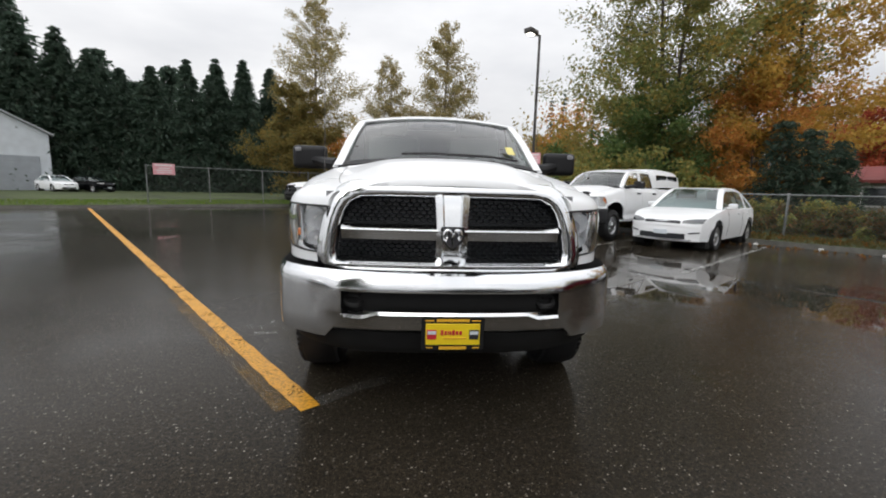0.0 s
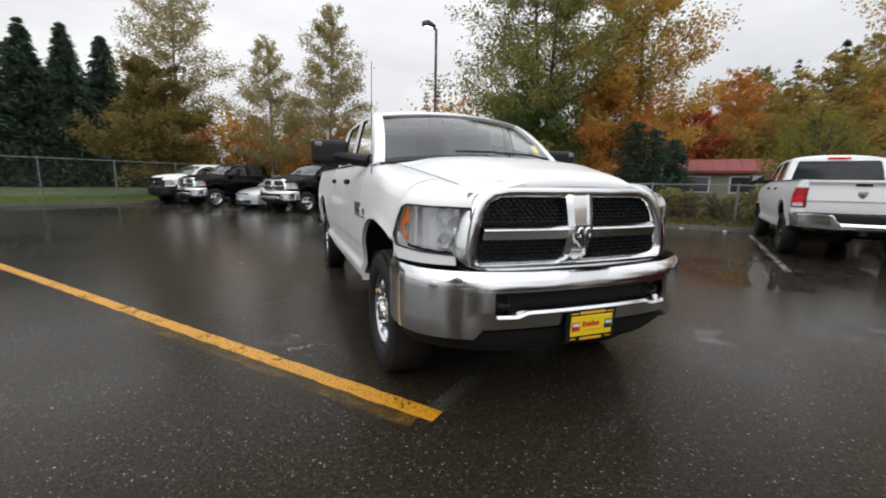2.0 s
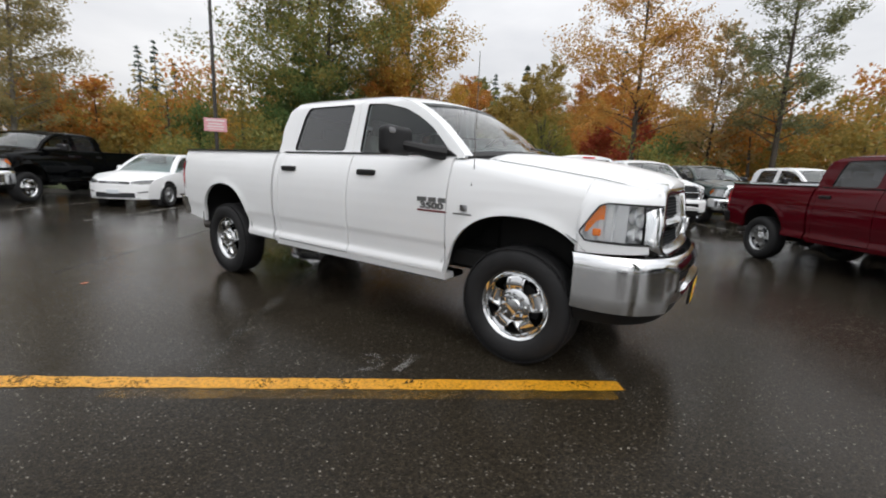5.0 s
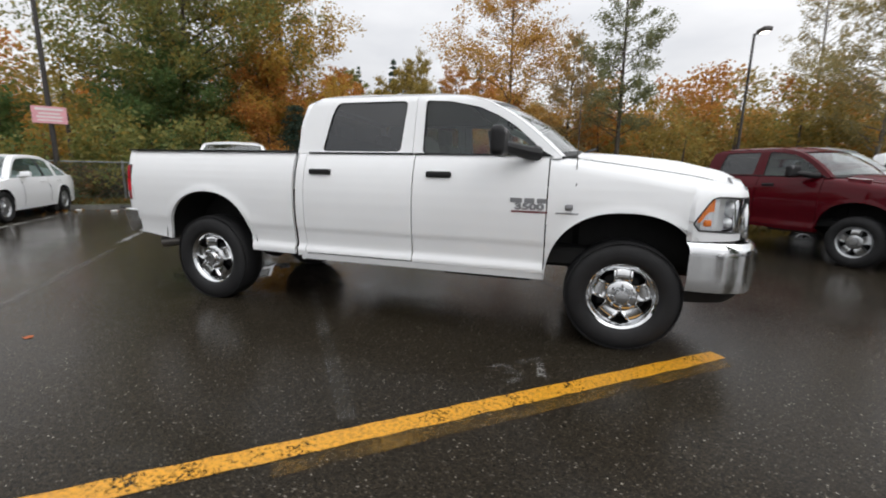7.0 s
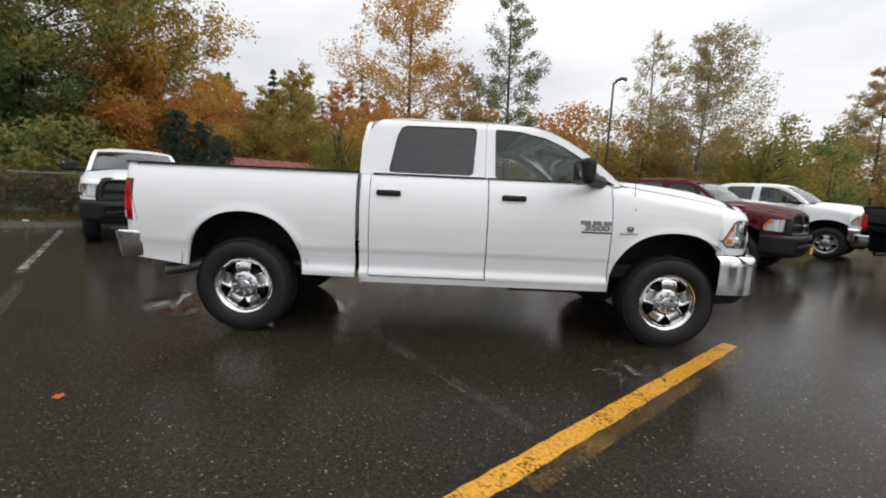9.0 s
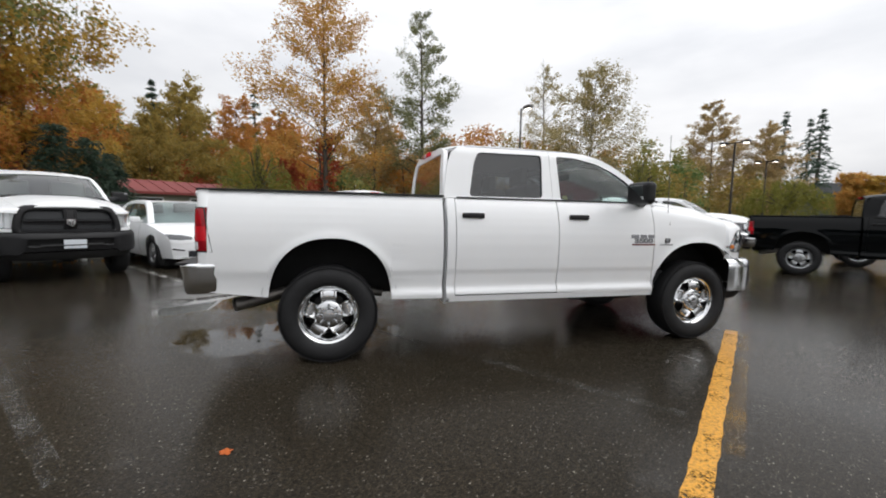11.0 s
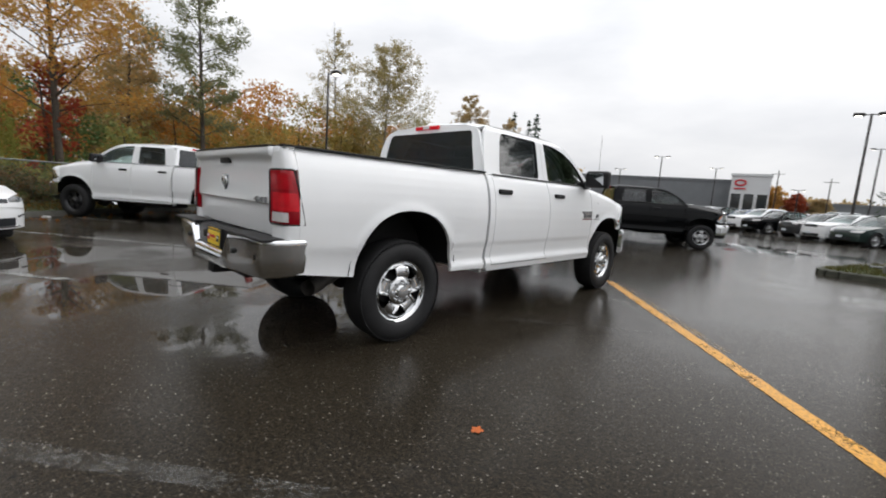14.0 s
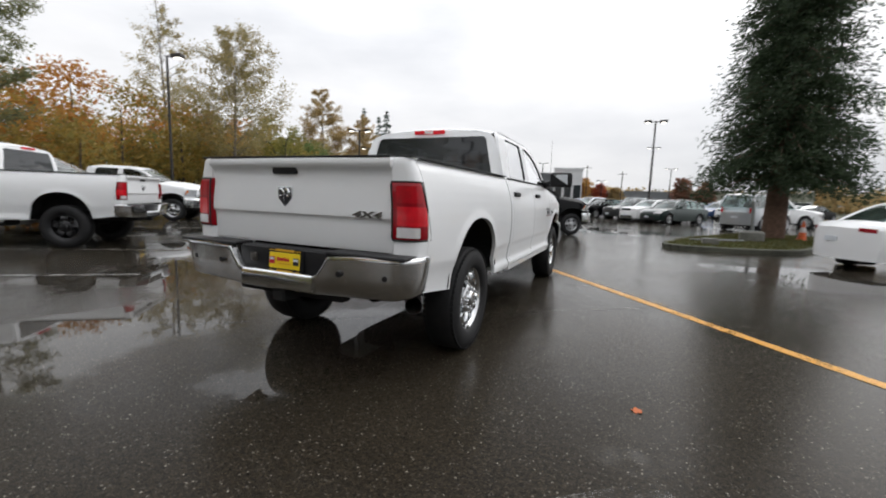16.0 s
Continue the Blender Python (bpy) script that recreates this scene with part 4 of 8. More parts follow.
    for i, c in enumerate(qc):
        s = i / 11
        fall = lambda z: (side_x(4.5, z) - 0.962) * (1 - 0.65 * s)  # noqa: E731
        if i == 0:
            rows_a.append([(c[0] - fall(z), c[1], z) for z in spaced(1.312, 1.436, 6)] + [(-0.855, c[1], 1.452)])
        else:
            rows_a.append([(c[0] - fall(z), c[1], z) for z in spaced(1.312, 1.436, 6)] + [(c[0] * 0.93, c[1] - 0.006, 1.452)])
        rows_t.append([lamp_at(s, z) for z in (tz0, tz0 + 0.02, 1.05, 1.14, 1.23, tz1 - 0.02, tz1)])
        rows_b.append([(c[0] - fall(z), c[1], z) for z in spaced(interp(s, [(0, 0.635), (0.3, 0.80), (1, 0.868)]), 0.960, 7)])
    pull = lambda p: (p[0] * 0.97, p[1] - 0.03, p[2])  # noqa: E731
    for sd in (-1, 1):
        pick = (lambda d: d) if sd < 0 else flip
        bs = part("bed_side", pick(bed), paint, T)
        part("corner_cap", pick(grid(rows_a, pull)), paint, bs)
        part("corner_lower", pick(grid(rows_b, pull)), paint, bs)
        tl = empty("tail_light")
        tl.parent = T
        nz = len(rows_t[0])
        part("lamp_body", pick(grid(rows_t, pull)), RED_DEEP, tl)
        lens = lambda s0, s1, z0, z1, k=0.004: grid([[lamp_at(s, z, k) for z in spaced(z0, z1, 4)] for s in spaced(s0, s1, 8)], pull)  # noqa: E731
        part("brake_lens", pick(lens(0.14, 0.94, 1.052, 1.165)), RED_LENS, tl, "bright red brake lens")
        part("upper_lens", pick(lens(0.30, 0.94, 1.185, 1.285, 0.003)), RED_MID, tl)
        part("reverse_lens", pick(lens(0.52, 0.94, 0.982, 1.042)), WHITE_LENS, tl, "clear reversing lens")
        part("lamp_seal", pick(tube([lamp_at(s, tz0 + 0.003, 0.001) for s in spaced(0, 1, 12)] + [lamp_at(1, z, 0.001) for z in spaced(tz0 + 0.02, tz1 - 0.02, 6)] + [lamp_at(s, tz1 - 0.003, 0.001) for s in spaced(1, 0, 12)] + [lamp_at(0, z, 0.001) for z in spaced(tz1 - 0.02, tz0 + 0.003, 6)], 0.006, 6)), TRIM, tl)
        part("rail_cap", pick(box((-0.845, 3.785, 1.458), (0.085, 2.0, 0.014), 0.005, 2)), PLASTIC, bs, "black bed rail cap")
        part("bed_inner", pick(box((-0.79, 3.785, 1.29), (0.02, 1.98, 0.32), 0.004, 1)), paint, bs)
    part("bed_floor", box((0, 3.79, 1.13), (1.58, 1.98, 0.03), 0.005, 1), paint, T)
    part("bed_front", box((0, 2.83, 1.17), (1.62, 0.05, 0.54), 0.012, 1), paint, T)
    # tailgate
    tg_prof = [(0.878, 4.778), (0.90, 4.786), (1.04, 4.790), (1.068, 4.792), (1.078, 4.797), (1.088, 4.808), (1.12, 4.809), (1.26, 4.800), (1.335, 4.796), (1.365, 4.800), (1.385, 4.814), (1.402, 4.834), (1.425, 4.838), (1.442, 4.834), (1.450, 4.820), (1.452, 4.76)]
    rows = [[(u * 0.772, y - 0.010 * u * u - (0.012 if abs(u) == 1 else 0), z) for u in (-1, -0.99, -0.8, -0.5, -0.2, 0, 0.2, 0.5, 0.8, 0.99, 1)] for z, y in tg_prof]
    tgate = part("tailgate", (lambda d: (d[0], [tuple(reversed(f)) for f in d[1]]))(grid(rows, lambda p: (p[0], p[1] - 0.03, p[2]))), paint, T, smooth=40)
    part("inner_skin", box((0, 4.745, 1.16), (1.53, 0.02, 0.56), 0.004, 1), paint, tgate)
    part("top_cap", box((0, 4.79, 1.456), (1.53, 0.075, 0.012), 0.005, 2), PLASTIC, tgate, "black top cap")
    hd = part("tailgate_handle", box((0.055, 4.803, 1.372), (0.21, 0.03, 0.052), 0.012, 2), PLASTIC, tgate, "black tailgate handle")
    badge_shield(tgate, (0.055, 4.793, 1.205), 0.13, 1)
    if detail:
        tx = text_mesh("4X4", 0.085, 0.004, 0.0022)
        part("lettering", moved(tx, Matrix(((-1.45, -0.25, 0, -0.60), (0, 0, 1, 4.806), (0, 0.62, 0, 1.105), (0, 0, 0, 1)))), BADGE, tgate, "chrome 4X4 lettering")

    # rear bumper with a dropped step
    bmat = PLASTIC if black_bumper else chrome
    curve = smooth_curve([(-0.968, 4.665), (-0.972, 4.74), (-0.962, 4.82), (-0.925, 4.89), (-0.86, 4.925), (-0.60, 4.945), (-0.42, 4.955), (-0.30, 4.958)], 22)
    rows = []
    for i, c in enumerate(curve):
        ztop = interp(-c[0], [(0.30, 0.722), (0.34, 0.735), (0.42, 0.855), (0.6, 0.868), (1, 0.872)])
        zbot = interp(i / 21, [(0, 0.640), (0.2, 0.632), (0.5, 0.622), (1, 0.60)])
        tuck = lambda k: (c[0] + 0.030 * k, c[1] - 0.022 * k * (1 - s0))  # noqa: E731
        s0 = max(0.0, 1 - i / 8)
        rows.append([(*tuck(1.5), zbot - 0.005), (*tuck(1.0), zbot + 0.01), (*tuck(0.5), (zbot + ztop) / 2), (*tuck(0.05), ztop - 0.035), (*tuck(0.0), ztop - 0.02), (c[0] + 0.004, c[1] - 0.004, ztop - 0.006), (c[0] * 0.985, c[1] - 0.02, ztop)])
    wing = grid(rows, lambda p: (p[0] * 0.99, p[1] - 0.03, p[2]))
    mid = grid([[(u * 0.30, 4.938, 0.597), (u * 0.30, 4.958, 0.61), (u * 0.30, 4.962, 0.66), (u * 0.30, 4.958, 0.705), (u * 0.30, 4.938, 0.72)] for u in spaced(1, -1, 7)], lambda p: (p[0], p[1] - 0.03, p[2]))
    rb = part("rear_bumper", join((wing[0], wing[1]), flip(wing), (mid[0], [tuple(reversed(f)) for f in mid[1]])), bmat, T, "chrome step bumper" if not black_bumper else "", smooth=50)
    part("step_pad", join(box((0.66, 4.86, 0.868), (0.56, 0.15, 0.02), 0.006, 1), box((-0.66, 4.86, 0.868), (0.56, 0.15, 0.02), 0.006, 1), box((0, 4.83, 0.85), (0.80, 0.10, 0.03), 0.008, 1)), PLASTIC, rb)
    part("plate_recess", box((0, 4.885, 0.785), (0.74, 0.04, 0.15), 0.012, 2), PLASTIC, rb)
    if detail:
        for sx in (-0.80, -0.50, 0.50, 0.80):
            part("parking_sensor", moved(lathe_x([(0.0, 0.008), (0.018, 0.006), (0.02, -0.01)], 14), pose(sx, 4.945 - (0.03 if abs(sx) > 0.7 else -0.006), 0.75, 0, 0, 90)), PLASTIC, rb)
        part("trailer_socket", box((0.235, 4.91, 0.79), (0.06, 0.02, 0.06), 0.015, 2), STEEL, rb)

    # front bumper: chrome skin with a slot
    bm_mat = PLASTIC if black_bumper else chrome
    half = smooth_curve([(-0.965, -0.40), (-0.972, -0.52), (-0.955, -0.64), (-0.89, -0.77), (-0.76, -0.865), (-0.60, -0.925), (-0.40, -0.958), (-0.20, -0.972), (0.0, -0.976)], 30)
    line = list(half) + [Vector((-p[0], p[1])) for p in reversed(half[:-1])]
    zsets = lambda x: [(0.490, 0.045), (0.500, 0.006), (0.560, 0.0), (0.61, -0.004), (0.640, -0.012), (0.655, -0.016), (0.750, -0.012), (0.765, -0.014), (0.80, 0.0), (0.835, 0.012), (interp(abs(x), [(0, 0.842), (0.6, 0.85), (1, 0.862)]), 0.035)]  # noqa: E731
    vs, fs = [], []
    nz = 11
    for p in line:
        nd = Vector((p[0] * 0.5, p[1])).normalized()
        for z, back_off in zsets(p[0]):
            k = back_off if back_off > 0 else back_off * (1 if abs(p[0]) < 0.62 else 0)
            lift = interp(abs(p[0]), [(0.6, 0.0), (0.97, 0.018)]) if z < 0.6 else 0.0
            if z < 0.60 and abs(p[0]) < 0.61:
                z = 0.548 + (z - 0.490) * 0.5
            vs.append((p[0] - nd.x * k, p[1] - nd.y * k, z + lift))
    for i in range(len(line) - 1):
        for j in range(nz - 1):
            xm = (line[i][0] + line[i + 1][0]) / 2
            if j == 5 and abs(xm) < 0.575:
                continue
            if j == 4 and 0.43 < abs(xm) < 0.575:
                continue
            fs.append((i * nz + j, (i + 1) * nz + j, (i + 1) * nz + j + 1, i * nz + j + 1))
    fb = part("front_bumper", (vs, fs), bm_mat, T, "chrome front bumper" if not black_bumper else "black front bumper", smooth=50)
    slot_rows = []
    for p in line:
        if abs(p[0]) < 0.66:
            slot_rows.append([(p[0] * 0.985, p[1] + 0.02, 0.628), (p[0] * 0.98, p[1] + 0.055, 0.64), (p[0] * 0.98, p[1] + 0.055, 0.757), (p[0] * 0.985, p[1] + 0.02, 0.768)])
    part("slot_liner", grid(slot_rows), UNDER, fb)
    if detail:
        for sd in (-1, 1):
            hk = [(sd * 0.46, -0.885, 0.680), (sd * 0.48, -0.935, 0.675), (sd * 0.53, -0.925, 0.680), (sd * 0.545, -0.890, 0.70), (sd * 0.52, -0.90, 0.722), (sd * 0.47, -0.915, 0.720)]
            part("tow_hook", tube(smooth_curve(hk, 16), 0.012, 8), UNDER, fb)
    val = []
    for p in line:
        if p[1] < -0.46:
            val.append([(p[0] * 0.93, p[1] + 0.11, 0.392 + interp(abs(p[0]), [(0.5, 0), (0.95, 0.03)])), (p[0] * 0.95, p[1] + 0.065, 0.44 + interp(abs(p[0]), [(0.5, 0), (0.95, 0.04)])), (p[0] * 0.97, p[1] + 0.035, 0.53)])
    part("air_dam", grid(val, lambda p: (p[0] * 0.97, p[1] + 0.03, p[2])), UNDER, fb)
    dip = lambda x: interp(abs(x), [(0.40, 0.0), (0.44, -0.020), (0.58, -0.016), (0.60, 0.0)])  # noqa: E731
    lips = [[(p[0], p[1] - 0.020, 0.630 + dip(p[0])), (p[0], p[1] - 0.034, 0.640 + dip(p[0])), (p[0], p[1] - 0.026, 0.655 + dip(p[0])), (p[0] * 0.99, p[1] + 0.02, 0.668 + dip(p[0]))] for p in line if abs(p[0]) < 0.60]
    part("slot_lip", grid(lips), bm_mat, fb)

    # grille: surround, cross bars, mesh
    gy = lambda z: interp(z, [(0.82, -0.862), (1.05, -0.850), (1.20, -0.828), (1.31, -0.795)])  # noqa: E731
    bow = lambda x: 0.05 * (x / 0.66) ** 2  # noqa: E731
    gp = lambda x, z: Vector((x, gy(z) + bow(x), z))  # noqa: E731
    out = rounded([(-0.730, 0.812), (0.730, 0.812), (0.690, 1.10), (0.605, 1.310), (-0.605, 1.310), (-0.690, 1.10)], 0.12, 6)
    inn = rounded([(-0.612, 0.872), (0.612, 0.872), (0.580, 1.09), (0.52, 1.218), (-0.52, 1.218), (-0.580, 1.09)], 0.06, 5)
    cx, cy = 0.0, 1.05
    n = 72
    angs = [2 * math.pi * k / n for k in range(n)]
    loops = []
    for t, dy in ((0.0, 0.03), (0.06, -0.012), (0.30, -0.030), (0.62, -0.030), (0.92, -0.012), (1.0, 0.05)):
        lp = []
        for a in angs:
            p, q = star_hit(inn, cx, cy, a), star_hit(out, cx, cy, a)
            v = gp(p[0] + (q[0] - p[0]) * t, p[1] + (q[1] - p[1]) * t)
            lp.append((v.x, v.y + dy, v.z))
        loops.append(lp)
    gr = empty("grille")
    gr.parent = T
    part("surround", grid(loops, closed=True), gmat, gr, smooth=60)
    for z0, z1, nm in ((0.998, 1.082, "cross_bar"),):
        rows = []
        for x in spaced(-0.575, 0.575, 25):
            rows.append([tuple(gp(x, z) + Vector((0, d, 0))) for z, d in ((z0, 0.03), (z0 + 0.004, -0.004), (z0 + 0.042, -0.012), (z0 + 0.046, -0.026), (z0 + 0.054, -0.028), (z1 - 0.004, -0.002), (z1, 0.03))])
        part(nm, grid(rows), gmat, gr)
    rows = []
    for z in spaced(0.87, 1.24, 14):
        w = interp(z, [(0.87, 0.125), (0.93, 0.09), (1.1, 0.088), (1.24, 0.10)])
        lean = 0.055 * max(0.0, 1.03 - z) / 0.16
        rows.append([tuple(gp(u * w, z) + Vector((0, d + lean, 0))) for u, d in ((-1, 0.02), (-0.92, -0.018), (-0.55, -0.034), (-0.45, -0.022), (0.45, -0.022), (0.55, -0.034), (0.92, -0.018), (1, 0.02))])
    part("centre_bar", grid(rows), gmat, gr)
    rows = [[tuple(gp(x, 0.862 + dz) + Vector((0, d, 0))) for dz, d in ((0, 0.0), (0.0, -0.036), (0.012, -0.038), (0.044, 0.002), (0.048, 0.03))] for x in spaced(-0.60, 0.60, 21)]
    part("lower_bar", grid(rows), gmat, gr)
    part("grille_backing", grid([[tuple(gp(x, z) + Vector((0, 0.045, 0))) for x in spaced(-0.6, 0.6, 13)] for z in (0.87, 1.05, 1.23)]), MESH_BLACK, gr)
    if detail:
        cells = []
        hs = 0.021
        for sd in (-1, 1):
            for r_i in range(-1, 22):
                for c_i in range(0, 17):
                    x = 0.095 + c_i * hs * 1.732 + (hs * 0.866 if r_i % 2 else 0)
                    z = 0.885 + r_i * hs * 0.95
                    lim = star_hit(inn, 0, 1.05, math.atan2(z - 1.05, x))
                    if math.hypot(x, z - 1.05) > math.hypot(lim[0], lim[1] - 1.05) - 0.005 or 0.990 < z < 1.088:
                        continue
                    o, i_ = [], []
                    for k in range(6):
                        a = math.pi / 6 + k * math.pi / 3
                        o.append(tuple(gp(sd * (x + hs * 1.02 * math.cos(a)), z + hs * 0.64 * math.sin(a)) + Vector((0, 0.006, 0))))
                        i_.append(tuple(gp(sd * (x + hs * 0.78 * math.cos(a)), z + hs * 0.44 * math.sin(a)) + Vector((0, 0.022, 0))))
                    cells.append((o + i_, [(k, (k + 1) % 6, 6 + (k + 1) % 6, 6 + k) for k in range(6)]))
        mesh = part("honeycomb", join(*cells), MESH_BLACK, gr, "black honeycomb insert", smooth=0)
        tagged(mesh, kind="stuff")
    badge_shield(gr, (0.0, -0.878, 1.022), 0.125, -1)

    # wheel wells, axles, frame, exhaust
    for yc, zt, half_w in ((0.02, 1.03, 0.60), (3.765, 1.06, 0.55)):
        rows = []
        for k in range(17):
            a = math.pi * k / 16
            rows.append([(x, yc + half_w * math.cos(a), 0.60 + (zt + 0.02 - 0.60) * math.sin(a)) for x in (-0.945, -0.70, -0.50)])
        rows.append([(x, y, z) for x, y, z in [(-0.93, yc - half_w, 0.59), (-0.70, yc - half_w, 0.59), (-0.50, yc - half_w, 0.59)]])
        rows.insert(0, [(-0.93, yc + half_w, 0.59), (-0.70, yc + half_w, 0.59), (-0.50, yc + half_w, 0.59)])
        wall = fan([r[2] for r in rows])
        for data, sd in both(join(grid(rows), wall)):
            part("wheel_well", data, UNDER, T)
        part("axle", tube([(-0.80, yc - 0.02, 0.42), (0.80, yc - 0.02, 0.42)], 0.055, 10), UNDER, T)
        part("differential", moved(lathe_x([(0.0, -0.16), (0.10, -0.13), (0.15, 0.0), (0.10, 0.13), (0.0, 0.16)], 16), pose(0.1 if yc < 1 else 0, yc, 0.40)), UNDER, T)
    for data, sd in both(box((-0.42, 2.0, 0.60), (0.09, 5.2, 0.17), 0.015, 1)):
        part("frame_rail", data, UNDER, T)
    part("floor_pan", box((0, 1.2, 0.66), (1.56, 2.6, 0.14), 0.02, 1), UNDER, T)
    part("engine_bay", box((0, -0.15, 0.80), (1.1, 1.05, 0.50), 0.05, 1), UNDER, T)
    part("transmission", box((0.05, 1.2, 0.48), (0.34, 1.2, 0.18), 0.06, 2), UNDER, T)
    part("fuel_tank", box((0.62, 2.2, 0.50), (0.40, 1.2, 0.20), 0.05, 2), UNDER, T)
    part("transfer_guard", box((-0.66, 1.05, 0.47), (0.30, 0.75, 0.05), 0.015, 1), UNDER, T)
    part("spare_tyre", moved(lathe_x([(0.20, -0.11), (0.38, -0.12), (0.40, -0.06), (0.40, 0.06), (0.38, 0.12), (0.20, 0.11)], 28), pose(0, 4.33, 0.62, 0, 90)), UNDER, T)
    part("hitch_receiver", join(box((0, 4.80, 0.575), (0.90, 0.09, 0.07), 0.012, 1), box((0, 4.86, 0.555), (0.10, 0.16, 0.085), 0.012, 1)), UNDER, T)
    part("exhaust_pipe", tube([(-0.50, 3.3, 0.52), (-0.52, 3.7, 0.60), (-0.56, 4.1, 0.58), (-0.68, 4.34, 0.535), (-0.80, 4.55, 0.505)], [0.045, 0.045, 0.05, 0.056, 0.058], 14, False), STEEL, T, "dull steel exhaust tailpipe")

    # wheels
    for nm, x, y, sd in (("front_wheel", -0.815, 0.0, -1), ("front_wheel", 0.815, 0.0, 1), ("rear_wheel", -0.815, 3.79, -1), ("rear_wheel", 0.815, 3.79, 1)):
        wheel(nm, T, (x, y, wheel_r - 0.002), sd, r=wheel_r, rim_mat=rims or CHROME_DARK, detail=detail)
    if mirror:
        for sd in (-1, 1):
            mirror_parts(sd, T, detail)
    if detail:
        # side badges and aerial
        for sd in (-1, 1):
            y0, z0 = 0.712, 1.072
            bx = side_x(y0, z0) + 0.003
            for k, (u, w) in enumerate(((-0.09, 0.07), (0.0, 0.075), (0.10, 0.09))):
                part("badge_block", box((sd * side_x(y0, 1.107), y0 - u * -sd * -1, 1.107), (0.010, w, 0.036), 0.003, 1), BADGE, T, "plain chrome badge block")
            tx = text_mesh("3500", 0.075, 0.004, 0.0035)
            m = Matrix(((0, 0, -1, -(bx)), (-1, 0, 0, y0), (0, 1, 0, 1.060), (0, 0, 0, 1))) if sd < 0 else Matrix(((0, 0, 1, bx), (1, 0, 0, y0), (0, 1, 0, 1.060), (0, 0, 0, 1)))
            wide = Matrix.Diagonal((1.45, 0.85, 1, 1))
            part("lettering", moved(tx, m @ wide), BADGE, T, "chrome 3500 lettering")
            part("badge_bar", box((sd * side_x(y0, 1.022), y0, 1.022), (0.008, 0.27, 0.014), 0.002, 1), BADGE_RED, T)
            part("badge_bar", box((sd * side_x(0.43, 1.022), 0.435, 1.022), (0.008, 0.16, 0.012), 0.002, 1), BADGE, T)
            part("badge_block", box((sd * side_x(0.43, 1.07), 0.425, 1.065), (0.010, 0.055, 0.05), 0.015, 2), BADGE, T)
        part("aerial_base", tube([(-0.925, 0.385, 1.205), (-0.928, 0.385, 1.225), (-0.922, 0.386, 1.262), (-0.912, 0.387, 1.29)], [0.010, 0.021, 0.017, 0.006], 10), PLASTIC, T)
        part("aerial_mast", tube([(-0.912, 0.387, 1.28), (-0.90, 0.40, 2.14)], [0.0035, 0.0025], 6), STEEL, T)
    if canopy:
        part("number_plate", box((0.02, -0.995, 0.66), (0.30, 0.012, 0.15), 0.006, 1), PLATE_WHITE, T)
        rows = []
        for y in spaced(2.78, 4.80, 12):
            r = []
            for k in range(17):
                a = math.pi * k / 16
                px = -0.83 * (abs(math.cos(a)) ** 0.35) * (1 if math.cos(a) > 0 else -1)
                r.append((px * (1 - 0.10 * math.sin(a)), y - 0.03 * math.sin(a) * (1 if y > 4.7 else 0), 1.46 + 0.60 * math.sin(a) ** 0.6 + (0.04 * math.sin((y - 2.78) / 2.02 * math.pi))))
            rows.append(r)
        c = part("canopy", join(grid(rows), fan([rows[0][k] for k in range(17)]), fan([rows[-1][k] for k in reversed(range(17))])), paint, T, "white fibreglass bed canopy", smooth=50)
        for sd in (-1, 1):
            for y0, y1 in ((2.92, 3.75), (3.82, 4.62)):
                part("canopy_window", moved(box((0, 0, 0), (0.012, y1 - y0, 0.30), 0.005, 1), pose(sd * 0.797, (y0 + y1) / 2, 1.73, 0, -sd * 5)), GLASS_DARK, c)
    return T


# ---- the lot ----
DX, DY = 0.790, 0.613          # along the parking stalls, away from the yellow line


def lot(d, n, z=0.0):
    """Lot coordinates (d along the stalls, n along the row) to the world."""
    return Vector((DX * d + DY * n, DY * d - DX * n, z))


def facing(d, n, out=True):
    """The pose of a vehicle whose front axle stands at (d, n), nose to the aisle (out) or to the kerb."""
    p = lot(d, n)
    a = math.degrees(math.atan2(DY, DX)) - 90
    return pose(p.x, p.y, 0, 0, 0, a if out else a + 180)


ASPHALT = asphalt_material()
ground = part("ground", grid([[(x, y, -0.02) for x in spaced(-1500, 1500, 13)] for y in spaced(-1500, 1500, 13)]), mat("wet_earth", (0.05, 0.055, 0.03), 0.8, noise_amt=0.5, noise_scale=0.4, bump=0.3, bump_scale=5), smooth=0)
tagged(ground, "damp earth and grass stretching to the horizon", "ground", kind="structure")
corners = [(-75, -22.6), (11.9, -22.6), (11.9, 120), (-75, 120)]
lotp = part("parking_lot", ([tuple(lot(d, n)) for d, n in corners], [(3, 2, 1, 0)]), ASPHALT, smooth=0)
tagged(lotp, "wet dark asphalt parking lot with puddles", "parking lot", kind="structure")


YELLOW_LINE = worn_paint("yellow_line_paint", (0.68, 0.315, 0.012), 0.385, 0.46)
YELLOW_OLD = worn_paint("old_yellow_paint", (0.34, 0.18, 0.015), 0.44, 0.62, 0.5)
WHITE_LINE = worn_paint("worn_white_paint", (0.45, 0.45, 0.43), 0.43, 0.60, 0.8)
WHITE_FAINT = worn_paint("faint_white_paint", (0.25, 0.25, 0.24), 0.44, 0.66, 0.45)
WHITE_GHOST = worn_paint("ghost_white_paint", (0.22, 0.22, 0.21), 0.46, 0.70, 0.33)


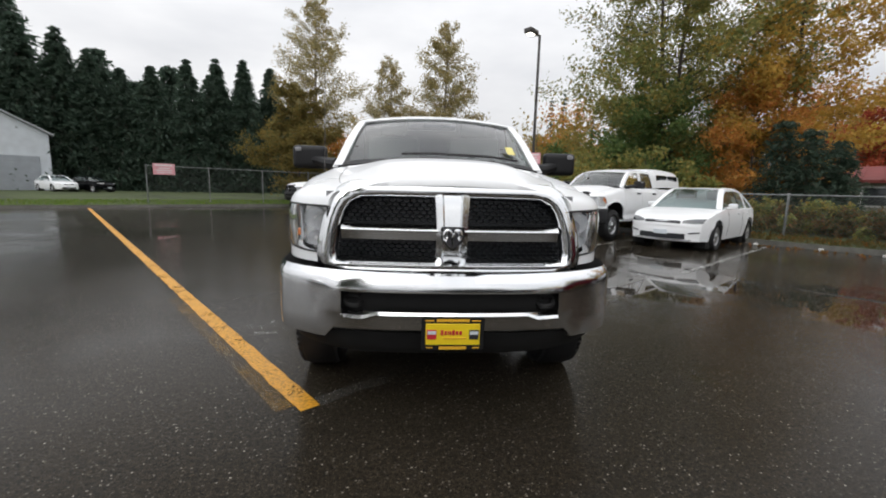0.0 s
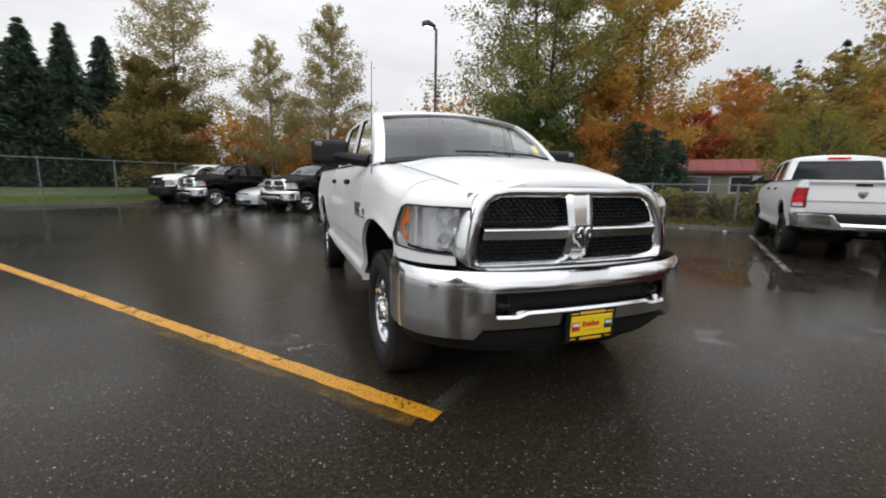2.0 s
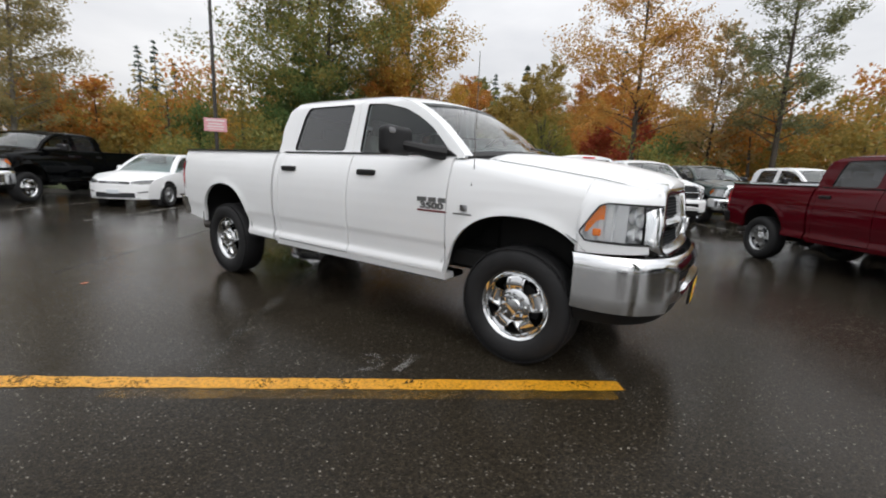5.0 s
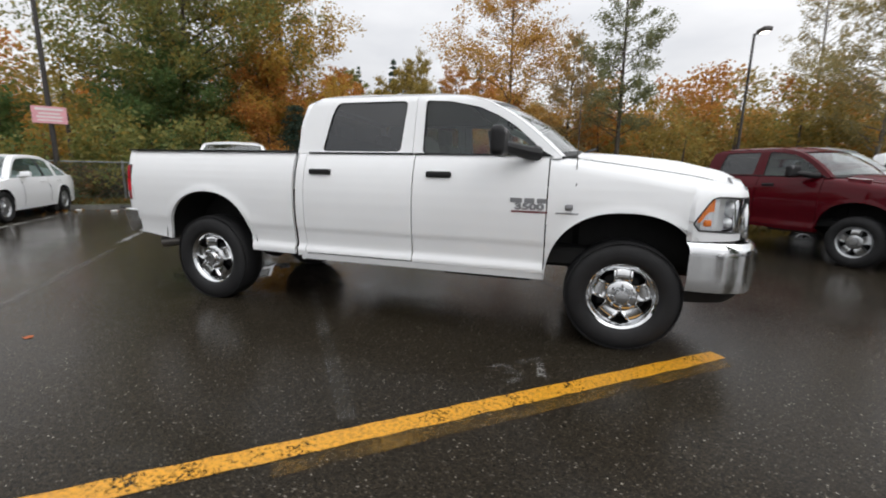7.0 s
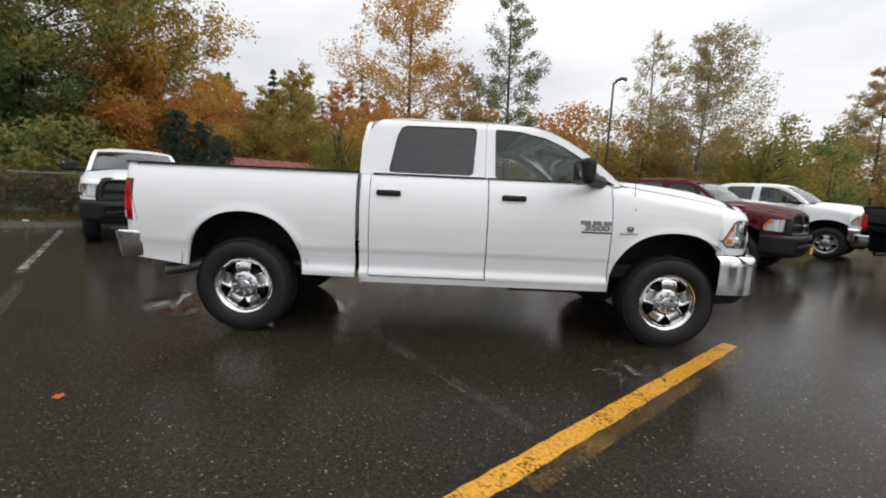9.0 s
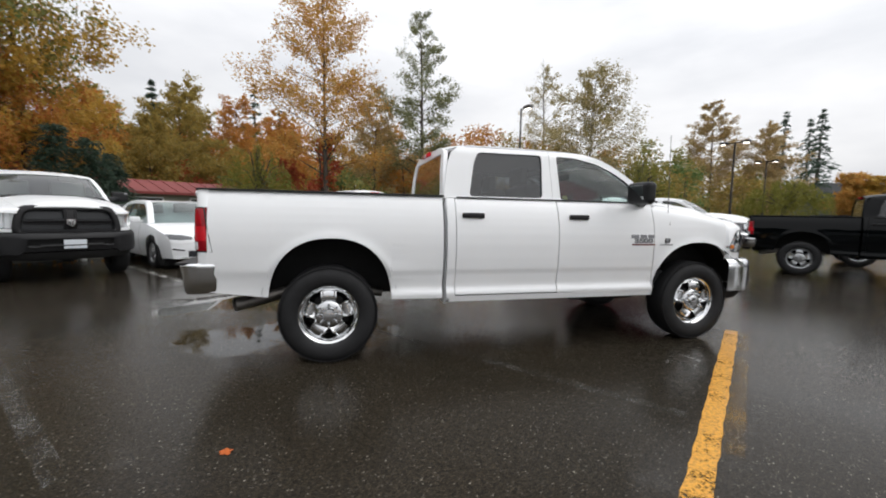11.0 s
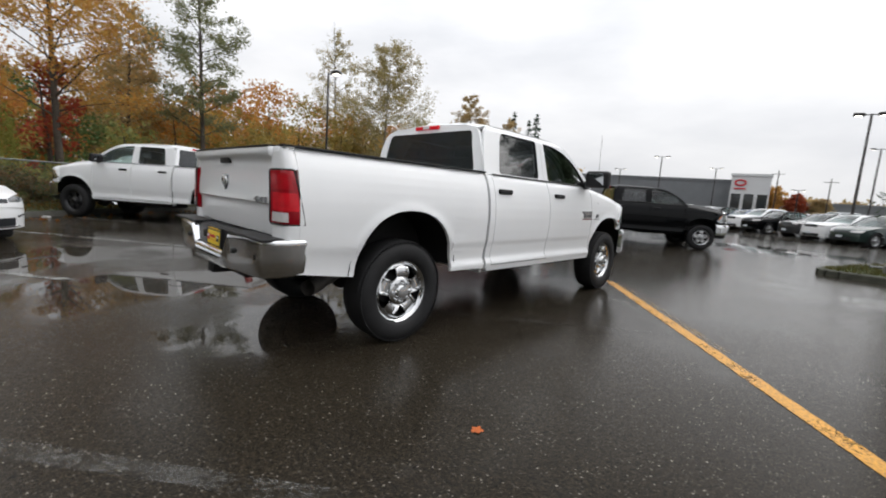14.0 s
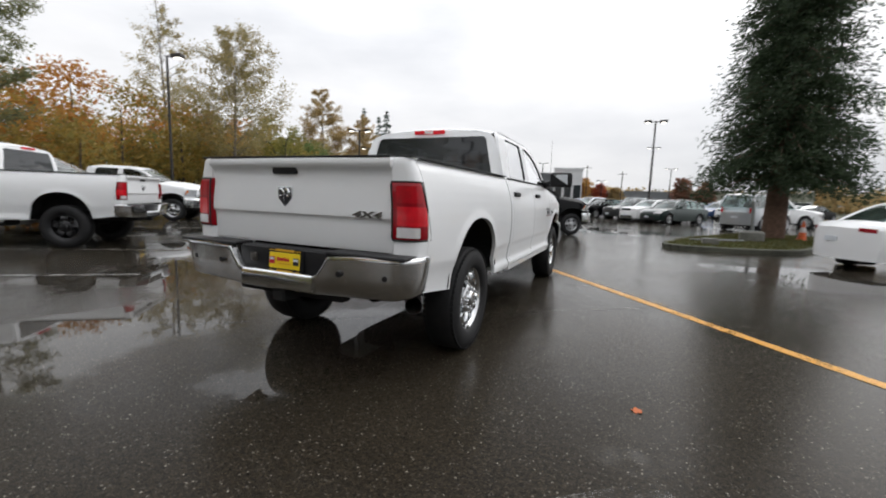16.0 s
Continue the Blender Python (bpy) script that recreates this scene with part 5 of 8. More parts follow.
def stripe(name, d0, n0, d1, n1, w, material, label, z=0.004):
    """A painted line on the lot, 4 mm proud of the asphalt, with ragged edges."""
    a, b = lot(d0, n0), lot(d1, n1)
    u = (b - a).normalized()
    s = Vector((-u.y, u.x, 0)) * (w / 2)
    k = max(2, int((b - a).length / 0.09))
    up, lo = [], []
    for i in range(k + 1):
        p = a.lerp(b, i / k)
        j = 0.012 * noise.noise(p * 9.0)
        up.append((p.x + s.x * (1 + j / w * 2), p.y + s.y * (1 + j / w * 2), z))
        j = 0.012 * noise.noise(p * 9.0 + Vector((7, 3, 1)))
        lo.append((p.x - s.x * (1 + j / w * 2), p.y - s.y * (1 + j / w * 2), z))
    ob = part(name, grid([lo, up]), material, smooth=0)
    tagged(ob, label, "road marking", kind="structure")
    return ob


stripe("line_yellow", -1.06, 0.10, -1.46, -22.3, 0.125, YELLOW_LINE, "worn yellow line painted on wet asphalt")
stripe("line_yellow_old", -1.172, 0.02, -1.235, -3.0, 0.11, YELLOW_OLD, "faded older yellow line beside the new one", 0.003)
stripe("line_stall", -0.99, 0.05, -0.50, 0.05, 0.11, WHITE_FAINT, "worn white stall line on asphalt")
stripe("line_stall", -0.48, 0.05, 3.2, 0.05, 0.10, WHITE_GHOST, "nearly worn away white stall line on asphalt")
stripe("line_stall", -0.97, -2.62, 4.6, -2.62, 0.10, WHITE_GHOST, "worn white stall line on asphalt")
stripe("line_stall", 1.25, -5.36, 4.8, -5.36, 0.11, WHITE_FAINT, "worn white stall line on asphalt")
for k in range(-4, 8):
    n = -0.12 - 2.68 * k
    stripe("line_stall", 5.4, n, 11.3, n, 0.10, WHITE_LINE, "worn white stall line on asphalt")
WHITE_NUMBER = worn_paint("worn_number_paint", (0.36, 0.35, 0.33), 0.45, 0.62, 0.55)
stall_no = text_mesh("37", 0.42, 0.0, 0.008)
nm = Matrix(((DY, DX, 0, 0), (-DX, DY, 0, 0), (0, 0, 1, 0), (0, 0, 0, 1)))
p = lot(-0.80, -1.42)
number = part("line_number", moved(stall_no, Matrix.Translation((p.x, p.y, 0.004)) @ nm @ Matrix.Diagonal((1.1, 0.85, 1, 1))), WHITE_NUMBER, smooth=0)
tagged(number, "worn white stall number 37 on asphalt", "road marking", kind="structure")

# kerbs and verges
CONCRETE = mat("wet_concrete", (0.13, 0.127, 0.112), 0.55, coat=0.4, noise_amt=0.3, noise_scale=7, bump=0.3, bump_scale=60)
GRASS_SOIL = mat("grass_soil", (0.045, 0.06, 0.018), 0.9, noise_amt=0.55, noise_scale=2.0, bump=0.6, bump_scale=30)


def kerb(name, pts, label, material=None):
    out = []
    for a, b in zip(pts, pts[1:]):
        v = (Vector(b) - Vector(a)).normalized()
        s = Vector((-v.y, v.x, 0))
        prof = [(-0.08, 0.0), (-0.075, 0.11), (-0.05, 0.135), (0.07, 0.14), (0.07, 0.0)]
        L = (Vector(b) - Vector(a)).length
        k = max(2, int(L / 1.5))
        out.append(grid([[Vector(a).lerp(Vector(b), i / k) + s * u + Vector((0, 0, z + 0.004 * noise.noise(Vector((i, u * 9, 2))))) for u, z in prof] for i in range(k + 1)]))
    ob = part(name, join(*out), material or CONCRETE, smooth=40)
    tagged(ob, label, "kerb", kind="structure")
    return ob


kerb("kerb_east", [lot(11.9, n) for n in (-22.6, 60)][::-1], "low wet concrete kerb along the lot")
kerb("kerb_north", [lot(d, -22.6) for d in (-75, 11.9)][::-1], "low wet concrete kerb along the lot")


def blades(area, count, h, seed, h_var=0.5):
    """Grass blades over area(rng) -> point."""
    rng = np.random.default_rng(seed)
    vs, fs = [], []
    for i in range(count):
        p = area(rng)
        a = rng.uniform(0, 6.28)
        hh = h * (1 - h_var * rng.random())
        w = 0.012 + 0.012 * rng.random()
        tip = (p[0] + rng.normal(0, 0.05), p[1] + rng.normal(0, 0.05), p[2] + hh)
        k = len(vs)
        vs += [(p[0] - w * math.cos(a), p[1] - w * math.sin(a), p[2]), (p[0] + w * math.cos(a), p[1] + w * math.sin(a), p[2]), tip]
        fs.append((k, k + 1, k + 2))
    return vs, fs


GRASS = leaf_material("grass_blades", [(0.08, 0.15, 0.018), (0.13, 0.22, 0.03), (0.17, 0.20, 0.04), (0.09, 0.18, 0.03)])
GRASS_DRY = leaf_material("dry_verge", [(0.10, 0.08, 0.03), (0.14, 0.09, 0.03), (0.06, 0.08, 0.02), (0.16, 0.08, 0.02)])


def verge(name, rows, label):
    ob = part(name, grid(rows), GRASS_SOIL, smooth=180)
    tagged(ob, label, "verge", kind="structure")


def bumpy(d, n, z):
    p = lot(d, n)
    return (p.x, p.y, z + 0.05 * noise.noise(Vector((p.x * 0.7, p.y * 0.7, 0))) + (0.25 * noise.noise(Vector((p.x * 0.1, p.y * 0.1, 3))) if abs(d) > 14 else 0))


verge("verge_east", [[bumpy(d, n, 0.13 if d < 12.2 else 0.14) for n in spaced(-26, 70, 80)] for d in (11.95, 12.2, 12.8, 13.6, 15, 18, 24, 34, 60)], "grass verge with fallen leaves behind the kerb")
verge("verge_north", [[bumpy(d, n, 0.13) for d in spaced(-75, 40, 80)] for n in (-22.65, -23.0, -24, -26, -30, -38, -60, -100)], "green grass verge behind the kerb")
g1 = part("verge_grass", blades(lambda r: (lambda p: (p.x, p.y, 0.12))(lot(r.uniform(12.0, 13.9), r.uniform(-13, 16))), 9000, 0.16, 3), GRASS_DRY, smooth=0)
tagged(g1, "rough autumn grass and leaf litter on the verge", "grass", kind="stuff")
g2 = part("lawn_grass", blades(lambda r: (lambda p: (p.x, p.y, 0.11))(lot(r.uniform(-22, 11), r.uniform(-29, -22.7))), 14000, 0.16, 4), GRASS, smooth=0)
tagged(g2, "green grass strip behind the kerb", "grass", kind="stuff")

# chain-link fences
GALV = mat("galvanised_steel", (0.22, 0.23, 0.23), 0.4, metal=0.7, noise_amt=0.2, noise_scale=10)
WIRE = mat("fence_wire", (0.10, 0.105, 0.10), 0.5, metal=0.6)


def fence(name, pts, h, z0, label, mesh_step=0.09, wires=True):
    """Posts, top rail and diagonal wires between the given post places."""
    F = empty(name)
    P = [Vector((p[0], p[1], z0)) for p in pts]
    for p in P:
        part("post", tube([p, p + Vector((0, 0, h + 0.06))], 0.032, 8), GALV, F)
    for a, b in zip(P, P[1:]):
        part("top_rail", tube([a + Vector((0, 0, h)), b + Vector((0, 0, h))], 0.02, 6), GALV, F)
        L = (b - a).length
        u = (b - a) / L
        vs, fs = [], []
        hh = h - 0.04
        s = -hh
        side = Vector((-u.y, u.x, 0)) * 0.0025
        while s < L:
            for sg in (1, -1):
                s0, s1 = max(s, 0.0), min(s + hh, L)
                za, zb = (s0 - s), (s1 - s)
                if sg < 0:
                    za, zb = hh - za, hh - zb
                p, q = a + u * s0 + Vector((0, 0, za + 0.02)), a + u * s1 + Vector((0, 0, zb + 0.02))
                w = Vector((0, 0, 0.0042))
                k = len(vs)
                vs += [tuple(p - w), tuple(p + w), tuple(q + w), tuple(q - w)]
                fs.append((k, k + 1, k + 2, k + 3))
            s += mesh_step
        wm = part("chain_link", (vs, fs), WIRE, F, smooth=0)
        tagged(wm, kind="stuff")
    tagged(F, label, "fence")
    return F


fence("chain_link_fence", [lot(13.6, -0.16 + 2.49 * k) for k in range(-6, 9)], 1.22, 0.14, "grey galvanised chain-link fence along the verge", 0.10)
fence("chain_link_fence", [lot(0.97 + 2.9 * k, -24.2) for k in range(0, 5)], 1.95, 0.13, "grey galvanised chain-link fence beside the grass", 0.16)

SIGN_PINK = mat("pink_sign", (0.66, 0.32, 0.35), 0.5, noise_amt=0.12, noise_scale=5)
SIGN_WHITE = mat("pale_sign_print", (0.68, 0.62, 0.62), 0.5)


def sign(at, w, h, bars):
    """Flat sign board with bars for its unreadable print; faces local -y."""
    S = empty("sign", at)
    part("board", box((0, 0, 0), (w, 0.012, h), 0.004, 1), SIGN_PINK, S)
    for i, (z, bw, bh) in enumerate(bars):
        part("print_bar", box((0, -0.008, z * h), (bw * w, 0.003, bh * h)), SIGN_WHITE, S)
    return tagged(S, "faded pink and white notice board with unreadable print", "sign")


p = lot(1.75, -24.14)
sign(pose(p.x, p.y, 1.93, 0, 0, 38), 0.98, 0.58, ((0.33, 0.8, 0.14), (0.08, 0.5, 0.10), (-0.12, 0.75, 0.10), (-0.32, 0.7, 0.08)))

# street lamps
POLE = mat("dark_pole_paint", (0.03, 0.026, 0.024), 0.45, coat=0.3, noise_amt=0.2, noise_scale=6)
LAMP_ON = mat("lit_lamp_lens", (0.9, 0.9, 0.85), 0.3, emit=(1.0, 0.95, 0.85), emit_strength=6.0)


def street_lamp(at, h, heads, label, arm=0.35, r=0.075, lower=None):
    """Square-armed lot lamp. heads: the bearings of its lamp heads in degrees."""
    S = empty("street_lamp", at)
    part("base", lathe_z([(0.26, 0), (0.26, 0.5), (0.23, 0.55), (0.0, 0.55)], 16), CONCRETE, S)
    part("pole", tube([(0, 0, 0.5), (0, 0, h)], [r, r * 0.72], 10), POLE, S)
    for a, drop in [(v, 0.08) for v in heads] + ([(v, lower[1]) for v in lower[0]] if lower else []):
        m = pose(0, 0, h - drop, 0, 0, a)
        hd = part("lamp_head", moved(join(box((arm / 2, 0, 0.02), (arm, 0.06, 0.06), 0.01, 1), moved(box((0, 0, 0), (0.56, 0.38, 0.20), 0.05, 2), pose(arm + 0.25, 0, 0.05, 0, -4))), m), POLE, S)
        part("lamp_lens", moved(box((arm + 0.26, 0, -0.055), (0.34, 0.22, 0.03), 0.012, 2), m), LAMP_ON, hd)
    return tagged(S, label, "street lamp")


def lathe_z(profile, seg=16):
    rows = [[(r * math.cos(2 * math.pi * k / seg), r * math.sin(2 * math.pi * k / seg), z) for k in range(seg)] for r, z in profile]
    return grid(rows, closed=True)


A_OUT = math.degrees(math.atan2(-DY, -DX))
street_lamp(pose(5.05, 15.7, 0.0), 7.95, [A_OUT], "tall dark single-headed lot lamp with a sign on its pole")
sign(pose(4.98, 15.60, 2.72, 0, 0, -40), 0.80, 0.50, ((0.33, 0.8, 0.14), (0.08, 0.6, 0.10), (-0.12, 0.75, 0.10), (-0.32, 0.7, 0.08)))
street_lamp(pose(20.2, -7.5, 0.0), 7.95, [A_OUT - 20], "tall dark single-headed lot lamp")
street_lamp(pose(21.5, -26.0, 0.0), 7.2, [20, 200], "tall twin-headed lot lamp before the woods", 0.5, 0.09)
street_lamp(pose(29.8, -39.8, 0.0), 7.4, [20, 200], "tall twin-headed lot lamp before the woods", 0.5, 0.09)
street_lamp(pose(-3.4, -31.8, 0.0), 8.0, [5, 185], "tall twin-headed lot lamp among parked cars", 0.32, 0.09)
street_lamp(pose(-4.82, -70.2, 0.0), 10.5, [5, 185], "tall twin-headed lot lamp among parked cars", 0.45, 0.12)
street_lamp(pose(17.6, -60.5, 0.0), 8.8, [20, 200], "tall twin-headed lot lamp among parked cars", 0.5, 0.1)
street_lamp(pose(17.3, -92.5, 0.0), 10.0, [20, 200], "tall twin-headed lot lamp far across the lot", 0.6, 0.12)
street_lamp(pose(33, -84, 0.0), 9.0, [20, 200], "tall twin-headed lot lamp far across the lot", 0.6, 0.12)
street_lamp(pose(4.2, -93.5, 0.0), 6.2, [20, 200], "twin-headed lot lamp far across the lot", 0.5, 0.10)
street_lamp(pose(-8.4, -80.6, 0.0), 7.9, [10, 190], "twin-headed lot lamp far across the lot", 0.5, 0.10)
street_lamp(pose(-22, -70, 0.0), 9.0, [20, 200], "tall twin-headed lot lamp far across the lot", 0.6, 0.12)

# ---- vehicles ----
tagged(pickup("pickup_truck", PAINT_WHITE, pose(0, 0, 0), detail=True), "white crew-cab heavy-duty pickup truck with chrome bumpers on wet asphalt", "pickup truck")
tagged(dealer_plate("dealer_plate", pose(0.005, -0.992, 0.547, 3), 0.318, 0.170), "yellow dealer plate in a black frame on the front bumper", "plate")
tagged(dealer_plate("dealer_plate", pose(-0.05, 4.916, 0.785, -4, 0, 180), 0.300, 0.155), "yellow dealer plate in a black frame on the rear bumper", "plate")


SEDAN = dict(wb=2.74, fo=0.92, ro=1.20, hw=0.925, sill=0.20, belt=0.95, roof=1.47, r=0.335,
             hood=((-0.92, 0.575), (-0.91, 0.635), (-0.88, 0.69), (-0.82, 0.745), (-0.72, 0.79), (-0.5, 0.845), (-0.1, 0.92), (0.5, 0.99), (3.0, 1.06), (3.55, 1.05), (3.78, 1.03), (3.88, 0.99), (3.94, 0.90)),
             ws=(0.42, 1.28), rw=(2.35, 3.30), top=0.60)
COUPE = dict(SEDAN, wb=2.95, ro=1.15, hood=((-0.92, 0.66), (-0.88, 0.86), (-0.6, 0.93), (0.0, 0.99), (0.6, 1.03), (3.2, 1.07), (3.7, 1.10), (4.0, 1.08), (4.1, 0.95)), ws=(0.65, 1.45), rw=(2.40, 3.30), roof=1.45, belt=0.97)
SUV = dict(wb=2.75, fo=0.85, ro=0.95, hw=0.93, sill=0.26, belt=1.10, roof=1.76, r=0.37,
           hood=((-0.85, 0.70), (-0.82, 0.95), (-0.5, 1.05), (0.0, 1.10), (0.6, 1.15), (3.0, 1.16), (3.55, 1.14), (3.70, 0.90)), ws=(0.55, 1.20), rw=(3.20, 3.62), top=0.66)


def car(name, paint, at, S, label, near=False, rims=None):
    """Low car body with separate glass, lamps, bumper openings, mirrors and wheels."""
    T = empty(name, at)
    hw, wb = S["hw"], S["wb"]
    y0, y1 = -S["fo"], S["wb"] + S["ro"]
    top = lambda y: interp(y, S["hood"])  # noqa: E731

    def plan(y):
        f = max(0.0, (0.15 - y) / (0.15 - y0))
        r = max(0.0, (y - wb) / (y1 - wb))
        return hw * (1 - 0.16 * f ** 2.2 - 0.12 * r ** 2.2)

    def sx(y, z):
        k = interp(z, [(0.15, 0.93), (0.30, 0.965), (0.55, 1.0), (0.80, 0.985), (1.0, 0.93), (1.2, 0.88)])
        x = plan(y) * k
        for yc in (0.0, wb):
            d = math.hypot(y - yc, z - S["r"])
            x += 0.012 * math.exp(-((d - S["r"] - 0.05) / 0.05) ** 2)
        return x

    def warp(p):
        x, y, z = p
        f = max(0.0, 1 - (y - y0) / 0.75)
        r = max(0.0, 1 - (y1 - y) / 0.75)
        a = (abs(x) / hw) ** 2.6
        return (x, y + 0.42 * f * a - 0.42 * r * a, z)

    R = S["r"] + 0.05
    zb = lambda y: max(S["sill"] + (0.02 if y0 + 0.3 < y < y1 - 0.3 else 0.03), arch_z(y, 0, R, S["sill"], R + S["r"] - S["sill"]) if abs(y) < R else 0, arch_z(y, wb, R, S["sill"], R + S["r"] - S["sill"]) if abs(y - wb) < R else 0)  # noqa: E731
    arc = 16 if near else 8
    ys = sorted(set([round(y0 + v, 3) for v in (0.008, 0.02, 0.04, 0.07, 0.11, 0.16)] + [round(v, 3) for v in spaced(y0, y1, 40 if near else 22)] + [round(c - R * math.cos(math.pi * k / arc), 3) for c in (0, wb) for k in range(arc + 1)]))
    rows = []
    for y in ys:
        zs = min(top(y) - 0.05, S["belt"])
        b = zb(y)
        col = [(-sx(y, b + (zs - b) * k / 8), y, b + (zs - b) * k / 8) for k in range(9)]
        xe = sx(y, zs)
        zt = top(y)
        col += [(-xe * (1 - t) ** 1.0 * (1 if t < 1 else 0), y, zs + (zt - zs) * (1 - (1 - t) ** 2.6)) for t in (0.06, 0.14, 0.3, 0.5, 0.75, 1.0)]
        rows.append([warp(p) for p in col])
    half = grid(rows)
    body = part("body", join(half, flip(half)), paint, T, smooth=50)

    def nose(x, z, off=0.0, rear=False):
        y = (y1 if rear else y0)
        p = warp((x, y, z))
        return (x, p[1] + (off if rear else -off), z)

    for rear in (False, True):
        y = y1 if rear else y0
        zt = top(y) - 0.0
        wd = lambda z: sx(y, min(z, zt))  # noqa: E731
        rws = []
        for z in spaced(S["sill"] + 0.03, zt, 9):
            rws.append([nose(u * wd(z) * (1.0 if z < zt - 0.03 else 0.97), z, 0.0 if 0.35 < z < zt - 0.05 else -0.01, rear) for u in spaced(-1, 1, 21)])
        part("rear_fascia" if rear else "front_fascia", grid(rws), paint, body, smooth=60)

    def patch(nm, x0, x1, za, zb_, material, rear=False, off=0.008, skew=0.0, parent=None):
        out = []
        for t in spaced(0, 1, 4):
            out.append([nose(x0 + (x1 - x0) * u, za + (zb_ - za) * t + skew * u, off, rear) for u in spaced(0, 1, 9)])
        return part(nm, grid(out, lambda p: (p[0], p[1] + (-0.02 if rear else 0.02), p[2])), material, parent or T)

    nz = top(y0)
    wf = sx(y0, 0.5)
    if S is SUV:
        patch("grille", -0.5, 0.5, 0.62, 0.82, MESH_BLACK)
        patch("lower_intake", -0.6, 0.6, 0.33, 0.48, MESH_BLACK)
        for sd in (-1, 1):
            patch("headlight", sd * 0.52, sd * wf * 0.99, 0.70, 0.86, WHITE_LENS, skew=0.04)
            patch("tail_light", sd * 0.62, sd * wf * 0.99, 0.86, 1.10, RED_LENS, True, 0.012)
    else:
        def shell(y, t, sd, lift=0.007):
            """A point a little above the rounded nose; t runs from the outer edge to the middle."""
            zs, zt = min(top(y) - 0.05, S["belt"]), top(y)
            p = warp((-sx(y, zs) * (1 - t), y, zs + (zt - zs) * (1 - (1 - t) ** 2.6)))
            return (-sd * p[0], p[1] - lift, p[2] + lift * 0.6)

        def nose_piece(nm, t0, t1, lo, hi, sd, material, lift=0.007, n=9):
            rws = [[shell(y0 + lo(t) + (hi(t) - lo(t)) * k / 3, t, sd, lift) for k in range(4)] for t in spaced(t0, t1, n)]
            return part(nm, grid(rws, lambda p: (p[0], p[1] + 0.015, p[2] - 0.012)), material, T)

        for sd in (-1, 1):
            hl = nose_piece("headlight", 0.0, 0.46, lambda t: 0.022 + 0.10 * max(0.0, 0.2 - t), lambda t: 0.055 + 0.36 * max(0.0, 0.46 - t) ** 1.1, sd, LENS_GREY if near else WHITE_LENS)
            nose_piece("grille", 0.50, 1.0, lambda t: 0.012, lambda t: 0.045, sd, MESH_BLACK)
            if near:
                nose_piece("grille_bar", 0.80, 1.0, lambda t: 0.026, lambda t: 0.033, sd, CHROME, 0.012)
                patch("fog_slot", sd * 0.56, sd * wf * 0.97, 0.395, 0.425, MESH_BLACK, off=0.006, skew=0.025)
        patch("lower_intake", -0.50, 0.50, 0.275, 0.40, MESH_BLACK)
        patch("chin_strip", -0.62, 0.62, 0.252, 0.268, PLASTIC if not near else CHROME, off=0.012)
        for sd in (-1, 1):
            patch("tail_light", sd * 0.52, sd * wf * 0.97, 0.83, 0.91, RED_DEEP, True, 0.008, skew=-0.02)
    patch("number_plate", -0.15, 0.15, 0.375, 0.475, PLATE_WHITE, off=0.024)
    patch("number_plate", -0.15, 0.15, 0.60, 0.70, PLATE_WHITE, True, 0.02)

    # glasshouse
    zb0, zr = S["belt"] - 0.02, S["roof"]
    xb, xt = hw * 0.895, S["top"]
    f0, f1 = S["ws"]
    r0, r1 = S["rw"]
    bulge = lambda t: (zr - 0.035 - zb0) * (1 - (1 - t) ** 1.35)  # noqa: E731
    def rail(y):
        """Height of the roof rail above the belt at y."""
        if y < f1:
            return zb0 + bulge(max(0.0, (y - f0) / (f1 - f0)))
        if y > r0:
            t = max(0.0, (r1 - y) / (r1 - r0))
            return zb0 + (zr - 0.035 - zb0) * (1 - (1 - t) ** (1.5 if S is not SUV else 3))
        return zr - 0.035 + 0.035 * math.sin((y - f1) / (r0 - f1) * math.pi) * 0.6
    gx = lambda z: xb + (xt - xb) * ((z - zb0) / (zr - zb0)) ** 1.15  # noqa: E731
    yy = spaced(f0, r1, 30)
    glass_rows = [[(-gx(zb0 + (rail(y) - 0.045 * (1 if rail(y) > zb0 + 0.1 else 0) - zb0) * t), y, zb0 + (max(rail(y) - 0.045, zb0) - zb0) * t) for t in spaced(0, 1, 4)] for y in yy]
    rail_rows = []
    for y in yy:
        z = rail(y)
        zl = max(z - 0.05, zb0)
        rail_rows.append([(-gx(zl) - 0.006, y, zl), (-gx(z) - 0.014, y, z + 0.004), (-gx(z) + 0.02, y, z + 0.03), (-gx(z) + 0.095, y, z + 0.038)])
    glass = grid(glass_rows)
    rails = grid(rail_rows, lambda p: (p[0] * 0.97, p[1], p[2] - 0.01))
    for d1, d2, sd in ((glass, rails, -1), (flip(glass), flip(rails), 1)):
        part("side_glass", d1, GLASS_FAR, T)
        rl = part("roof_rail", d2, paint, T)
        for yp, w in ((f1 + 0.72, 0.05), (r0 + 0.25, 0.07)):
            zt = rail(yp) - 0.03
            part("pillar", grid([[(sd * (gx(z) + 0.004), yp + a, z) for a in (-w, w)] for z in spaced(zb0, zt, 4)], inward(0.01)), PLASTIC if yp < r0 else paint, rl)
    for nm, a, b, rev in (("windshield", f0, f1, 1), ("back_window", r1, r0, -1)):
        rws = []
        for t in spaced(0, 0.90 if rev == 1 else 1, 8):
            y = a + (b - a) * t
            z = rail(y) + 0.012
            rws.append([(u * (gx(z) - 0.06), y - rev * 0.14 * (1 - t * 0.4) * (1 - u * u), z + 0.02 * (1 - u * u)) for u in spaced(-1, 1, 13)])
        part(nm, grid(rws), GLASS_FAR, T, smooth=180)
        edge = rws[-1]
